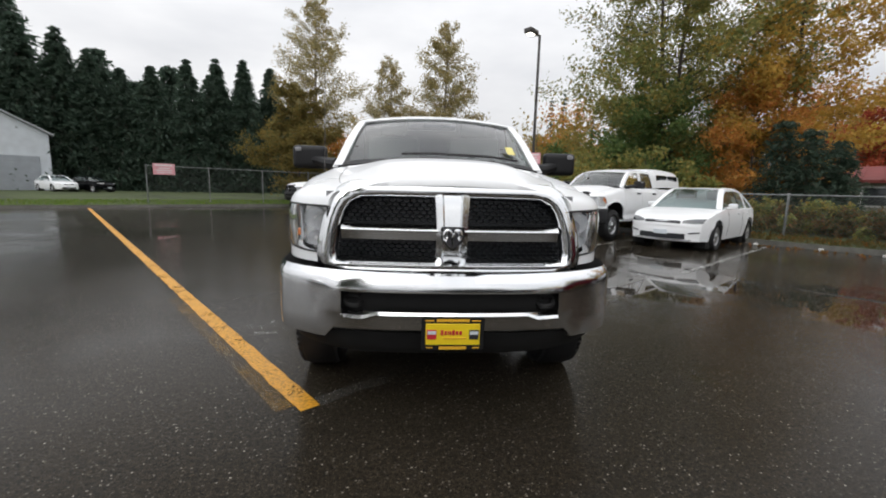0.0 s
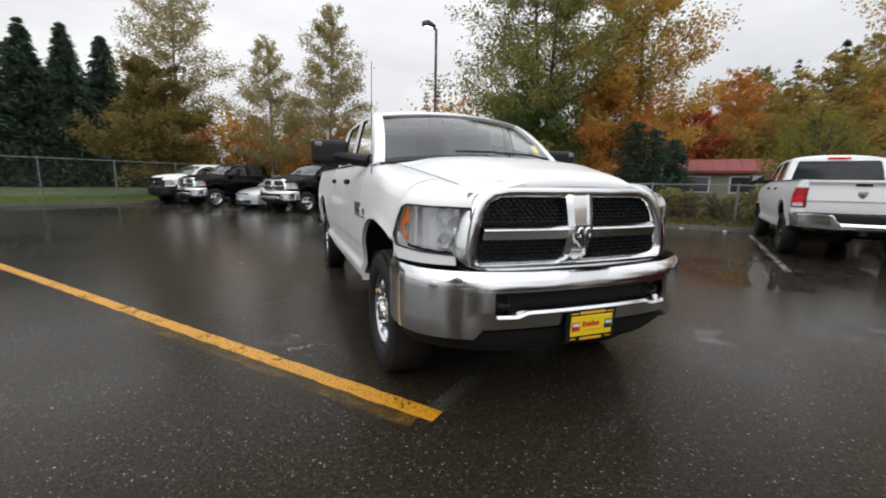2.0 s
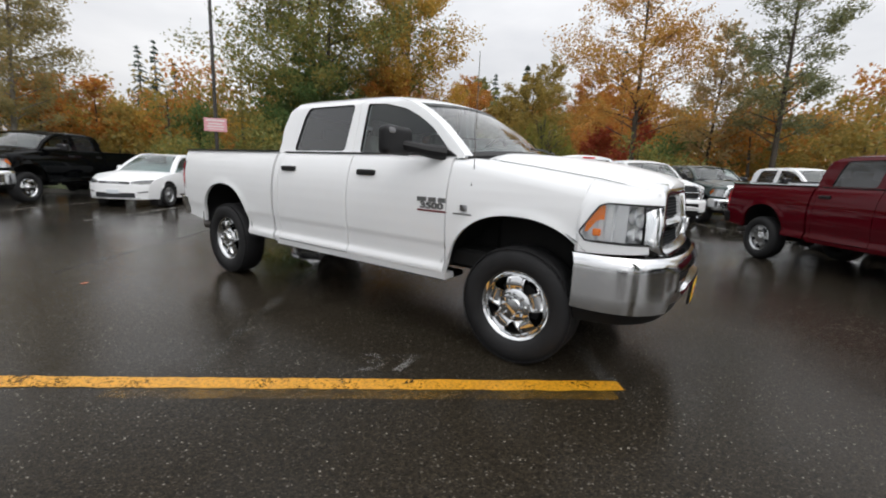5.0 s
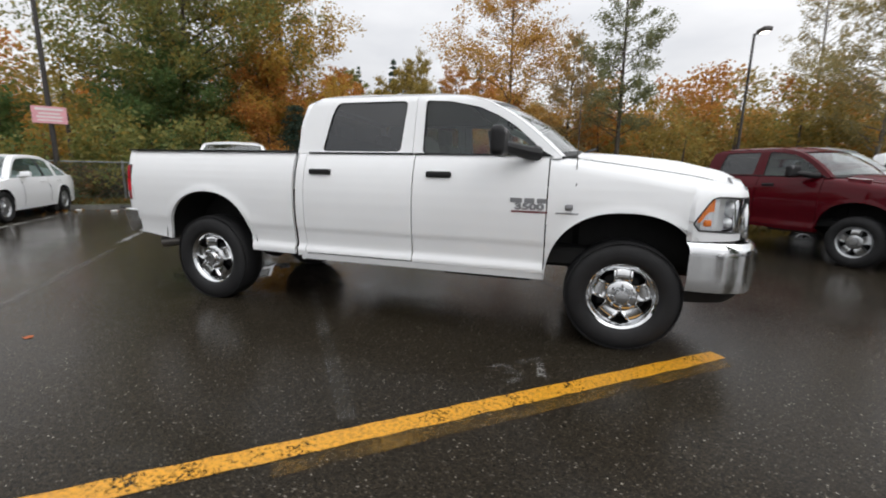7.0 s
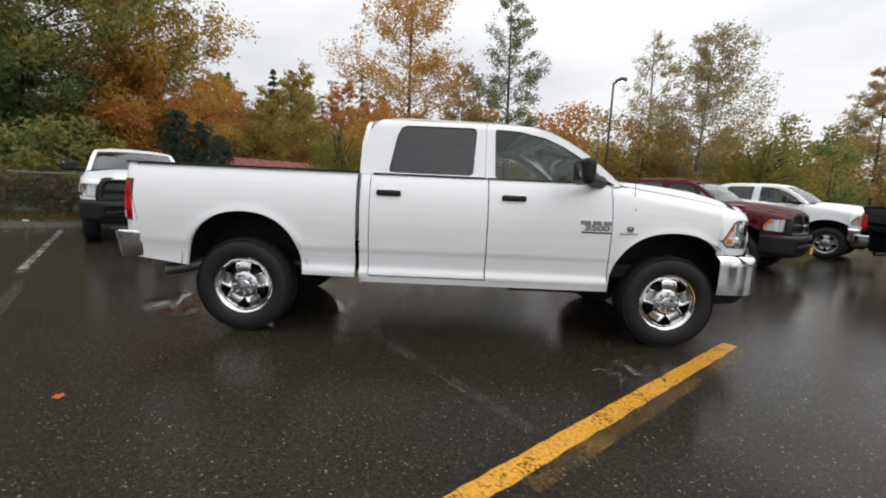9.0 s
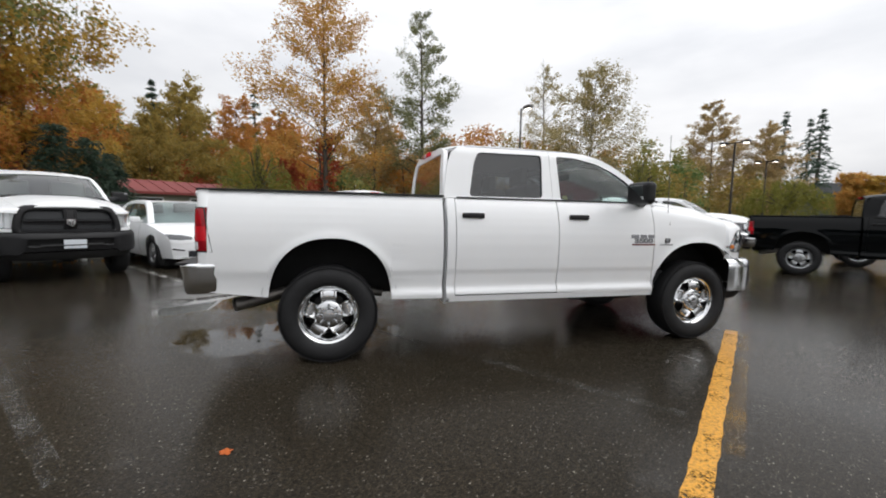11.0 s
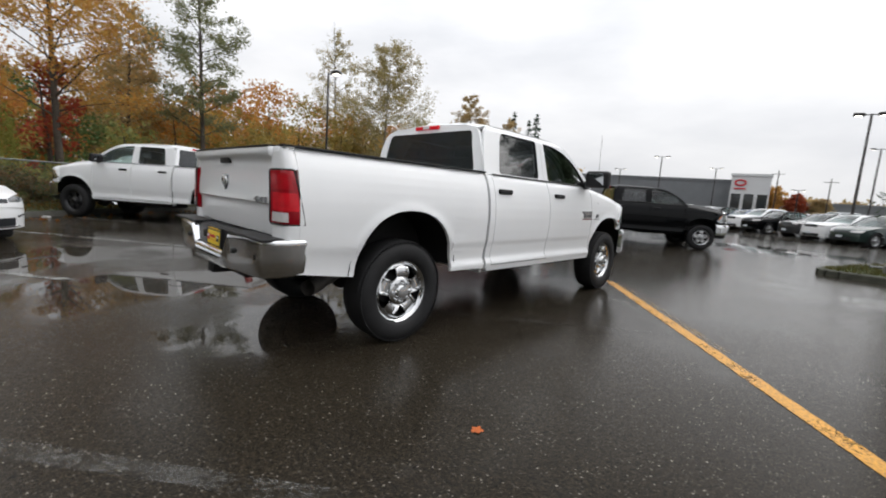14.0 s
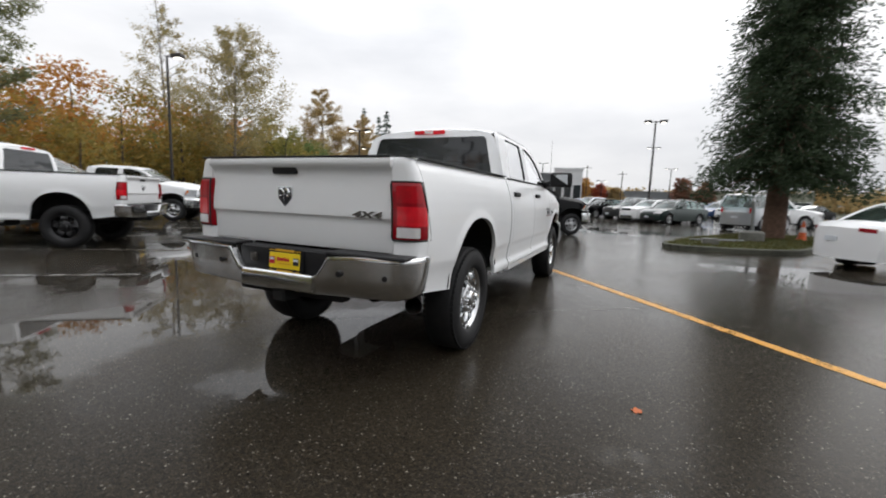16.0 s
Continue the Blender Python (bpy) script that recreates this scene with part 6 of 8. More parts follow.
        if rev == 1:
            fe = edge
        else:
            re_ = edge
    rws = []
    for t in spaced(0, 1, 9):
        rws.append([(fe[j][0] * 1.01, fe[j][1] + (re_[j][1] - fe[j][1]) * t, fe[j][2] + (re_[j][2] - fe[j][2]) * t + 0.03 * math.sin(t * math.pi) + 0.004) for j in range(13)])
    part("roof", grid(rws, lambda p: (p[0] * 0.98, p[1], p[2] - 0.02)), paint, T, smooth=60)
    part("dashboard", box((0, f0 + 0.35, zb0 - 0.02), (hw * 1.5, 0.5, 0.10), 0.03, 1), DASH, T)
    for sd in (-1, 1):
        part("seat", join(box((sd * 0.36, f1 + 0.45, zb0 - 0.05), (0.48, 0.16, 0.75), 0.05, 2), box((sd * 0.36, f1 + 0.5, zb0 + 0.36), (0.24, 0.09, 0.14), 0.03, 2)), SEAT, T)
        part("door_mirror", join(box((sd * (xb + 0.13), f0 + 0.45, zb0 + 0.10), (0.20, 0.10, 0.13), 0.04, 3), box((sd * (xb + 0.02), f0 + 0.42, zb0 + 0.06), (0.10, 0.05, 0.04), 0.01, 1)), paint, T)
        if near:
            for hy in (f1 + 0.42, f1 + 1.28):
                part("door_handle", box((sd * (sx(hy, 0.84) + 0.006), hy, 0.84), (0.03, 0.20, 0.03), 0.01, 2), paint, T)
            for hy in (f0 + 0.35, f1 + 0.72, wb - 0.12):
                part("door_seam", tube([(sd * (sx(hy, z) + 0.0005), hy + 0.04 * math.sin(z * 3), z) for z in spaced(S["sill"] + 0.1, S["belt"] - 0.04, 8)], 0.004, 4), TRIM, T)
    part("underbody", box((0, wb / 2, 0.33), (hw * 1.45, wb + 1.2, 0.22), 0.03, 1), UNDER, T)
    for yc in (0.0, wb):
        for sd in (-1, 1):
            part("wheel_well", box((sd * (hw - 0.22), yc, S["r"] + 0.02), (0.30, 2 * R - 0.02, S["r"] * 2), 0.05, 1), UNDER, T)
            wheel("wheel", T, (sd * (hw - 0.10), yc, S["r"] - 0.003), sd, r=S["r"], width=0.21, rim=S["r"] * 0.66, rim_mat=rims or ALLOY, detail=False, dish=0.02, mid=near)
    return tagged(T, label, "car")


LENS_GREY = mat("smoked_lens", (0.075, 0.08, 0.085), 0.12, coat=1.0, noise_amt=0.25, noise_scale=12)
GLASS_FAR = mat("dark_car_glass", (0.24, 0.33, 0.32), 0.03, trans=0.92, ior=1.12, coat=1.0)
BLACK_RIM = mat("black_rim", (0.02, 0.02, 0.022), 0.3, metal=0.4, coat=0.4)

car("sedan", PAINT_WHITE, facing(9.2, -1.6), SEDAN, "white sedan with a slim chrome grille bar parked by the kerb", near=True)
tagged(pickup("canopy_pickup", PAINT_WHITE, facing(8.95, -4.02), canopy=True, black_bumper=True, grille=PLASTIC, mirror=True, rims=ALLOY), "older white pickup with bed canopy and black front bumper", "pickup truck")
car("sedan", PAINT_WHITE, facing(8.9, -9.4), SEDAN, "white sedan parked beside dark pickups", near=True)
tagged(pickup("pickup_truck", PAINT_BLACK, facing(8.3, -12.7), mirror=True), "black pickup truck with chrome grille beside a sedan", "pickup truck", "row of parked pickups")
car("sedan", PAINT_SILVER, facing(8.8, -15.4), SEDAN, "silver sedan parked between dark pickups")
tagged(pickup("pickup_truck", PAINT_BLACK, facing(8.0, -18.4), mirror=True), "black pickup truck with chrome grille and bumper", "pickup truck", "row of parked pickups")
tagged(pickup("pickup_truck", PAINT_WHITE, facing(8.2, -21.5), black_bumper=True, grille=PLASTIC, rims=BLACK_RIM), "white pickup truck with black bumper at the row's end", "pickup truck", "row of parked pickups")
tagged(pickup("pickup_truck", PAINT_WHITE, facing(11.6, 3.65, False), rims=BLACK_RIM), "white pickup truck with black wheels parked nose to kerb", "pickup truck", "row of parked pickups")
tagged(dealer_plate("dealer_plate", facing(8.9, 6.05) @ pose(0.0, -0.995, 0.56, 3), 0.318, 0.170), "yellow dealer plate on a white pickup bumper", "plate")
tagged(pickup("pickup_truck", PAINT_WHITE, facing(8.9, 6.05), bumper=PAINT_WHITE), "white pickup truck with chrome grille and white bumper, nose out", "pickup truck", "row of parked pickups")
tagged(pickup("pickup_truck", PAINT_GREEN, facing(10.2, 9.1)), "dark pickup truck between white ones", "pickup truck", "row of parked pickups")
tagged(pickup("pickup_truck", PAINT_WHITE, facing(8.8, 11.8)), "white pickup truck parked nose out by the kerb", "pickup truck", "row of parked pickups")
maroon = tagged(pickup("pickup_truck", PAINT_MAROON, facing(0.45, 5.95) @ Matrix.Diagonal((0.98, 0.90, 0.93, 1)), mirror=True, rims=ALLOY, black_bumper=True, grille=PLASTIC), "maroon crew-cab pickup truck with alloy wheels", "pickup truck", "second row of pickups")
tagged(pickup("pickup_truck", PAINT_SILVER, facing(1.3, 8.3), mirror=False, rims=ALLOY), "silver pickup truck beside the maroon one", "pickup truck", "second row of pickups")
tagged(pickup("pickup_truck", PAINT_WHITE, facing(0.0, 11.2), mirror=True, rims=ALLOY), "white pickup truck in the second row", "pickup truck", "second row of pickups")
tagged(pickup("pickup_truck", PAINT_BLACK, facing(-5.75, 8.15) @ Matrix.Diagonal((0.98, 1.0, 0.96, 1)), mirror=False, rims=ALLOY), "black crew-cab pickup truck with alloy wheels", "pickup truck", "front row of pickups")
tagged(pickup("pickup_truck", PAINT_GREY, facing(-7.2, 11.7), mirror=False, rims=ALLOY), "grey pickup truck behind the black one", "pickup truck", "front row of pickups")
part("hood_badge", moved(box((0, 0, 0), (0.012, 0.30, 0.055), 0.005, 2), pose(-0.816, 0.128, 1.398, 4, -28, 4)), CHROME, maroon, "pale chrome badge strip")
tagged(dealer_plate("dealer_plate", facing(0.45, 5.95) @ pose(0.0, -0.945, 0.52, 3), 0.318, 0.170), "yellow dealer plate on the maroon pickup's black bumper", "plate")
for x, y, rz, paint, spec, lab in ((-32.4, 37.8, 60, PAINT_WHITE, SEDAN, "white car parked on the far grass"), (-30.2, 39.4, 70, PAINT_BLACK, COUPE, "black car parked on the far grass"), (-35.5, 33.0, 80, PAINT_BLACK, SUV, "black car beside the metal shed")):
    car("parked_car", paint, pose(x, y, 0.14, 0, 0, rz), spec, lab)

# distant rows across the lot
row_defs = [(n, k) for k, n in enumerate(spaced(16.6, 48.4, 13))]
stock = []
for paint, spec, word in ((PAINT_BLACK, COUPE, "black coupe"), (PAINT_WHITE, COUPE, "white coupe"), (PAINT_GREY, COUPE, "grey coupe"), (PAINT_GREEN, SEDAN, "dark green sedan"), (PAINT_SILVER, SUV, "silver sport utility vehicle"), (PAINT_BLUE, SEDAN, "blue sedan")):
    stock.append((paint, spec, word))
made = {}
order = (3, 1, 2, 0, 1, 5, 0, 1, 3, 2, 4, 3, 1)
for r_i, (d, rot) in enumerate(((-17.6, False), (-34.0, False), (-50.0, True))):
    for i, (n, k) in enumerate(row_defs):
        s_i = order[(i + 3 * r_i) % len(order)]
        paint, spec, word = stock[s_i]
        m = facing(d - 0.4 * (i % 3), n + (1.3 if r_i % 2 else 0) + (6 * r_i), rot) @ pose(0, 0, 0, 0, 0, 9) @ Matrix.Diagonal((1.03, 1.03, 1.09, 1))
        if s_i in made:
            tagged(copy_thing(made[s_i], m), group="rows of cars across the lot")
        else:
            made[s_i] = tagged(car("lot_car", paint, m, spec, word + " in a row across the wet lot"), group="rows of cars across the lot")
car("sport_utility", PAINT_SILVER, pose(-9.45, -23.0, 0, 0, 0, -36) @ Matrix.Diagonal((1.05, 1.04, 1.13, 1)), SUV, "silver sport utility vehicle seen from behind near the island tree", near=True)
car("sport_utility", PAINT_WHITE, pose(-13.0, -28.9, 0, 0, 0, 254) @ Matrix.Diagonal((1.03, 1.03, 1.12, 1)), SUV, "white sport utility vehicle behind the island tree")
car("sedan", PAINT_WHITE, pose(-9.8, -6.1, 0, 0, 0, -70), SEDAN, "white sedan seen from behind beside the island", near=True)


# ---- planting ----
CONE_ORANGE = mat("cone_orange", (0.70, 0.13, 0.03), 0.5, noise_amt=0.15, noise_scale=8)
CONE, BLOCK = (-7.95, -12.5), (-4.3, -7.5)
UTILITY = ((-84.4, 100, 9.6), (-88.6, 100, 8.3))
BARK = mat("bark", (0.075, 0.062, 0.05), 0.9, noise_amt=0.35, noise_scale=9, bump=0.7, bump_scale=25)
BARK_PALE = mat("pale_bark", (0.20, 0.18, 0.155), 0.85, noise_amt=0.4, noise_scale=6, bump=0.5, bump_scale=20)
L_BIRCH = leaf_material("yellow_green_leaves", [(0.29, 0.27, 0.13), (0.38, 0.32, 0.14), (0.47, 0.34, 0.13), (0.31, 0.28, 0.14), (0.42, 0.36, 0.19)])
L_GREENGOLD = leaf_material("green_gold_leaves", [(0.149, 0.196, 0.063), (0.218, 0.230, 0.069), (0.333, 0.287, 0.081), (0.172, 0.207, 0.069), (0.414, 0.287, 0.069)])
L_ORANGE = leaf_material("orange_leaves", [(0.575, 0.230, 0.052), (0.483, 0.230, 0.057), (0.632, 0.310, 0.063), (0.414, 0.230, 0.057), (0.575, 0.196, 0.052)])
L_GOLD = leaf_material("golden_leaves", [(0.598, 0.368, 0.069), (0.517, 0.310, 0.063), (0.460, 0.322, 0.069), (0.632, 0.414, 0.092)])
L_AMBER = leaf_material("amber_leaves", [(0.62, 0.35, 0.08), (0.56, 0.28, 0.07), (0.50, 0.32, 0.09), (0.64, 0.40, 0.10), (0.56, 0.25, 0.06)])
L_RED = leaf_material("red_leaves", [(0.45, 0.08, 0.04), (0.36, 0.07, 0.04), (0.48, 0.13, 0.05), (0.3, 0.09, 0.045)])
L_GREEN = leaf_material("green_leaves", [(0.091, 0.167, 0.053), (0.139, 0.227, 0.075), (0.198, 0.241, 0.077), (0.077, 0.131, 0.046)])
L_OLIVE = leaf_material("olive_leaves", [(0.276, 0.230, 0.069), (0.356, 0.265, 0.069), (0.425, 0.287, 0.069), (0.241, 0.218, 0.069)])
L_DARK = leaf_material("dark_needles", [(0.04, 0.072, 0.048), (0.055, 0.09, 0.06), (0.068, 0.1, 0.07), (0.046, 0.076, 0.056)])
L_NEEDLE = leaf_material("green_needles", [(0.04, 0.062, 0.034), (0.05, 0.076, 0.04), (0.058, 0.084, 0.044), (0.044, 0.066, 0.038)])
L_BRAMBLE = leaf_material("bramble_leaves", [(0.063, 0.091, 0.033), (0.122, 0.103, 0.041), (0.199, 0.107, 0.043), (0.094, 0.122, 0.045), (0.278, 0.130, 0.053)])
L_TAN = leaf_material("tan_leaves", [(0.46, 0.32, 0.15), (0.40, 0.32, 0.16), (0.52, 0.36, 0.16), (0.36, 0.30, 0.15), (0.56, 0.33, 0.13)])
L_SAGE = leaf_material("grey_green_leaves", [(0.17, 0.20, 0.10), (0.22, 0.235, 0.12), (0.27, 0.26, 0.12), (0.19, 0.22, 0.11)])
L_RUSSET = leaf_material("russet_leaves", [(0.26, 0.10, 0.07), (0.20, 0.09, 0.06), (0.30, 0.14, 0.08), (0.17, 0.10, 0.07)])
L_DUSK = leaf_material("dark_olive_leaves", [(0.165, 0.148, 0.048), (0.22, 0.18, 0.052), (0.29, 0.20, 0.055), (0.14, 0.135, 0.05)])
L_WILLOW = leaf_material("willow_leaves", [(0.2, 0.2, 0.04), (0.26, 0.24, 0.05), (0.17, 0.19, 0.04)])


def leaf_quads(centres, size, rng, flat=0.35, aspect=0.62, droop=None):
    """One small kite-shaped leaf or leaf cluster at each centre, as (verts, faces)."""
    c = np.asarray(centres, float)
    n = len(c)
    u = rng.normal(size=(n, 3))
    if droop is not None:
        u = u * flat + np.asarray(droop)
    u /= np.linalg.norm(u, axis=1)[:, None]
    v = np.cross(u, rng.normal(size=(n, 3)))
    v /= np.linalg.norm(v, axis=1)[:, None]
    s = size * rng.uniform(0.55, 1.25, (n, 1))
    bend = np.cross(u, v) * s * 0.18
    pts = np.stack([c - u * s * 0.5, c - v * s * aspect * 0.5 + bend, c + u * s * 0.55, c + v * s * aspect * 0.5 + bend], 1).reshape(-1, 3)
    faces = np.arange(4 * n).reshape(-1, 4)
    return pts, faces


def quick_part(name, pts, faces, material, parent=None, label=""):
    me = bpy.data.meshes.new(name)
    me.vertices.add(len(pts))
    me.vertices.foreach_set("co", np.asarray(pts, np.float32).ravel())
    me.loops.add(faces.size)
    me.loops.foreach_set("vertex_index", faces.astype(np.int32).ravel())
    me.polygons.add(len(faces))
    me.polygons.foreach_set("loop_start", np.arange(0, faces.size, 4, dtype=np.int32))
    me.materials.append(material)
    me.update(calc_edges=True)
    ob = new(name, me)
    ob.parent = parent
    if label:
        ob["label"] = label
    return ob


def deciduous(name, at, h, spread, leaves, count, label, seed, size=0.20, bark=None, low=0.18, upright=0.55, gap=0.0, trunks=1, z0=0.1, taper=0.75, limbs=44):
    """Tapered trunk, ascending limbs, twigs and a crown of many small leaves with an uneven outline."""
    rng = np.random.default_rng(seed)
    T = empty(name, pose(at[0], at[1], z0))
    wood, twig_pts = [], []
    for tk in range(trunks):
        lean = rng.normal(0, 0.02 + 0.06 * (trunks > 1), 2)
        top = h * (0.97 if tk == 0 else 0.8)
        tp = [Vector((lean[0] * h * t + 0.15 * math.sin(3 * t + seed) * t, lean[1] * h * t + 0.12 * math.cos(4 * t + seed) * t, top * t)) for t in spaced(0, 1, 9)]
        tp[0].z = -0.3
        r0 = 0.009 * h + 0.04
        wood.append(tube(tp, [r0 * (1 - 0.95 * t ** 0.8) + 0.006 for t in spaced(0, 1, 9)], 8))
        for k in (5, 6, 7):
            twig_pts.append((tp[k], tp[k + 1], 0.35 * spread * (8 - k) / 3))
        n = int(limbs / trunks) + 6
        for k in range(n):
            t = low + (0.96 - low) * (k + rng.random()) / n
            i = min(int(t * 8), 7)
            b = tp[i].lerp(tp[i + 1], t * 8 - i)
            a = k * 2.4 + rng.uniform(-0.5, 0.5)
            rise = (t - low) / (1 - low)
            prof = (1 - rise) ** taper * (0.50 + 0.50 * math.sin(min(1.0, rise / 0.32) * math.pi / 2))
            L = spread * prof * rng.uniform(0.62, 1.12) + 0.25
            up = upright * rng.uniform(0.7, 1.2) * (0.65 + 0.7 * rise)
            d = Vector((math.cos(a), math.sin(a), up)).normalized()
            sag = rng.uniform(-0.16, 0.10)
            pts = [b + d * L * q + Vector((0, 0, sag * L * q * q)) for q in (0, 0.35, 0.7, 1.0)]
            rr = r0 * (1 - 0.9 * t) * 0.34
            wood.append(tube(pts, [rr, rr * 0.7, rr * 0.4, 0.004], 4))
            for q in rng.uniform(0.18, 1.0, 6):
                c = pts[0].lerp(pts[-1], q)
                e = c + Vector((rng.normal(0, 0.6) + d.x * 0.6, rng.normal(0, 0.6) + d.y * 0.6, rng.uniform(-0.1, 0.7))).normalized() * L * 0.34
                wood.append(tube([c, e], [rr * 0.3 * (1.2 - q), 0.004], 3, False))
                twig_pts.append((c, e, L))
            twig_pts.append((pts[1], pts[-1], L))
    part("trunk", join(*wood), bark or BARK, T, smooth=60)
    Ls = np.array([t[2] for t in twig_pts])
    idx = rng.choice(len(twig_pts), count, p=(Ls ** 1.15 + 0.1) / (Ls ** 1.15 + 0.1).sum())
    q = rng.random(count) ** 0.8
    A = np.array([tuple(t[0]) for t in twig_pts])
    B = np.array([tuple(t[1]) for t in twig_pts])
    c = A[idx] + (B[idx] - A[idx]) * (0.1 + 1.0 * q)[:, None] + rng.normal(size=(count, 3)) * (0.05 + 0.05 * Ls[idx])[:, None]
    if gap:
        keep = np.array([noise.noise(Vector(p) * 0.55 + Vector((seed, 0, 0))) > gap for p in c])
        c = c[keep]
    pts, faces = leaf_quads(c, size, rng)
    quick_part("crown", pts, faces, leaves, T)
    return tagged(T, label, "tree")


def conifer(name, at, h, r, leaves, label, seed, z0=0.1, levels=26, per=9, low=0.06, size=0.5, dense=14, droop=0.35, taper=1.0, scatter=0.07, girth=1.0, bark=None):
    """Straight trunk with whorls of drooping, needled boughs."""
    rng = np.random.default_rng(seed)
    T = empty(name, pose(at[0], at[1], z0))
    wood = [tube([(0, 0, -0.3), (0.02 * h * 0.1, 0, h * 0.5), (0, 0, h * 0.98)], [(0.016 * h + 0.04) * girth, 0.010 * h * girth, 0.01], 9)]
    cs, us = [], []
    for k in range(levels):
        t = low + (1 - low) * (k + rng.uniform(-0.3, 0.3)) / levels
        t = min(max(t, low), 0.99)
        prof = (1 - t) ** taper
        R = r * prof + 0.12
        for j in range(per):
            a = rng.uniform(0, 2 * math.pi)
            L = R * rng.uniform(0.6, 1.15)
            d = np.array([math.cos(a), math.sin(a), 0.0])
            base = np.array([0, 0, h * t])
            m = max(3, int(dense * (0.3 + 0.7 * prof)))
            q = rng.random(m) ** 0.65
            p = base + d * (L * q)[:, None] + rng.normal(size=(m, 3)) * (0.04 + scatter * L)
            p[:, 2] += 0.10 * L * q - droop * L * q ** 2
            cs.append(p)
            us.append(np.tile(d + np.array([0, 0, -0.45]), (m, 1)))
            if j % 3 == 0 and L > 0.6:
                wood.append(tube([tuple(base), tuple(base + d * L * 0.5 + np.array([0, 0, 0.02 * L])), tuple(base + d * L * 0.92 + np.array([0, 0, (0.1 - droop) * L * 0.8]))], [0.02 + 0.006 * L, 0.012 + 0.004 * L, 0.005], 4, False))
    part("trunk", join(*wood), bark or BARK, T, smooth=60)
    pts, faces = leaf_quads(np.concatenate(cs), size, rng, flat=0.5, aspect=0.30, droop=np.concatenate(us))
    quick_part("crown", pts, faces, leaves, T)
    return tagged(T, label, "tree")


def shrubs(name, places, leaves, per, size, seed, label, kind="stuff", category="shrubs", stems=True):
    """Many rounded, lumpy masses of leaves over stems. places: x, y, z, half width, height."""
    rng = np.random.default_rng(seed)
    cs, wood = [], []
    for x, y, z, w, h in places:
        lumps = max(6, int(12 + 5 * w))
        up = rng.random(lumps)
        taper = 0.55 * w * (1 - 0.65 * up ** 1.6)
        lc = np.stack([rng.normal(0, 1, lumps) * taper, rng.normal(0, 1, lumps) * taper, h * (0.12 + 0.76 * up)], 1)
        lr = rng.uniform(0.20, 0.40, lumps) * min(w, h * 0.8)
        n = int(per * (0.6 + 0.4 * rng.random()))
        i = rng.integers(0, lumps, n)
        v = rng.normal(size=(n, 3))
        v /= np.linalg.norm(v, axis=1)[:, None]
        p = lc[i] + v * (lr[i] * rng.uniform(0.35, 1.05, n))[:, None]
        p[:, 2] = np.maximum(p[:, 2], 0.02) + z
        p[:, 0] += x
        p[:, 1] += y
        cs.append(p)
        if stems and h > 2.5:
            wood.append(tube([(x, y, z), (x + rng.normal(0, 0.2), y + rng.normal(0, 0.2), z + h * 0.75)], [0.02 * h + 0.02, 0.02], 5, False))
    pts, faces = leaf_quads(np.concatenate(cs), size, rng)
    if wood:
        ob = tagged(empty(name), label, category, kind=kind)
        part("stem", join(*wood), BARK, ob)
        quick_part("foliage", pts, faces, leaves, ob)
    else:
        ob = tagged(quick_part(name, pts, faces, leaves), label, category, kind=kind)
    return ob


def willow(at, h, r, count, label, seed, size):
    """Short trunk under a dome of hanging strands of narrow leaves."""
    rng = np.random.default_rng(seed)
    T = empty("willow_tree", pose(at[0], at[1], 0.1))
    wood = [tube([(0, 0, -0.3), (0.05, 0, h * 0.35), (0, 0.05, h * 0.75)], [0.05 * h, 0.04 * h, 0.02], 8)]
    cs = []
    strands = 110
    for k in range(strands):
        a, q = rng.uniform(0, 2 * math.pi), rng.random() ** 0.6
        x, y, z = r * q * math.cos(a), r * q * math.sin(a), h * (1.0 - 0.42 * q ** 2.2) * rng.uniform(0.86, 1.0)
        drop = min(z - 0.15, h * rng.uniform(0.3, 0.75))
        if k % 5 == 0:
            wood.append(tube([(0, 0, h * 0.45), (x * 0.6, y * 0.6, z * 0.95), (x, y, z)], [0.014 * h, 0.008 * h, 0.006], 4, False))
        t = rng.random(count // strands)
        p = np.stack([x * (1 + 0.10 * t), y * (1 + 0.10 * t), z - drop * t], 1)
        cs.append(p + rng.normal(size=p.shape) * (0.03 * r + 0.02))
    part("trunk", join(*wood), BARK, T, smooth=60)
    c = np.concatenate(cs)
    pts, faces = leaf_quads(c, size, rng, flat=0.4, aspect=0.32, droop=np.tile((0.0, 0.0, -1.0), (len(c), 1)))
    quick_part("crown", pts, faces, L_WILLOW, T)
    return tagged(T, label, "tree")


def bearing(ex, ey, az, dist):
    return ex + dist * math.cos(radians(az)), ey + dist * math.sin(radians(az))


# trees that can be told apart
deciduous("birch_tree", (-8.0, 30.7), 16.0, 4.3, L_BIRCH, 22000, "tall thin birch with sparse yellowing leaves", 11, 0.14, BARK_PALE, 0.25, 0.8)
deciduous("maple_tree", (-9.0, 29.6), 8.6, 3.6, L_DUSK, 28000, "broad low tree with olive and golden leaves", 12, 0.18, None, 0.06, 0.35, taper=0.5)
deciduous("birch_tree", (1.5, 28.4), 13.0, 4.4, L_BIRCH, 24000, "birch with sparse yellow-green autumn leaves", 13, 0.135, BARK_PALE, 0.16, 0.75)
deciduous("birch_tree", (-2.2, 30.5), 11.2, 3.6, L_BIRCH, 18000, "smaller birch with sparse yellow leaves", 14, 0.135, BARK_PALE, 0.16, 0.75)
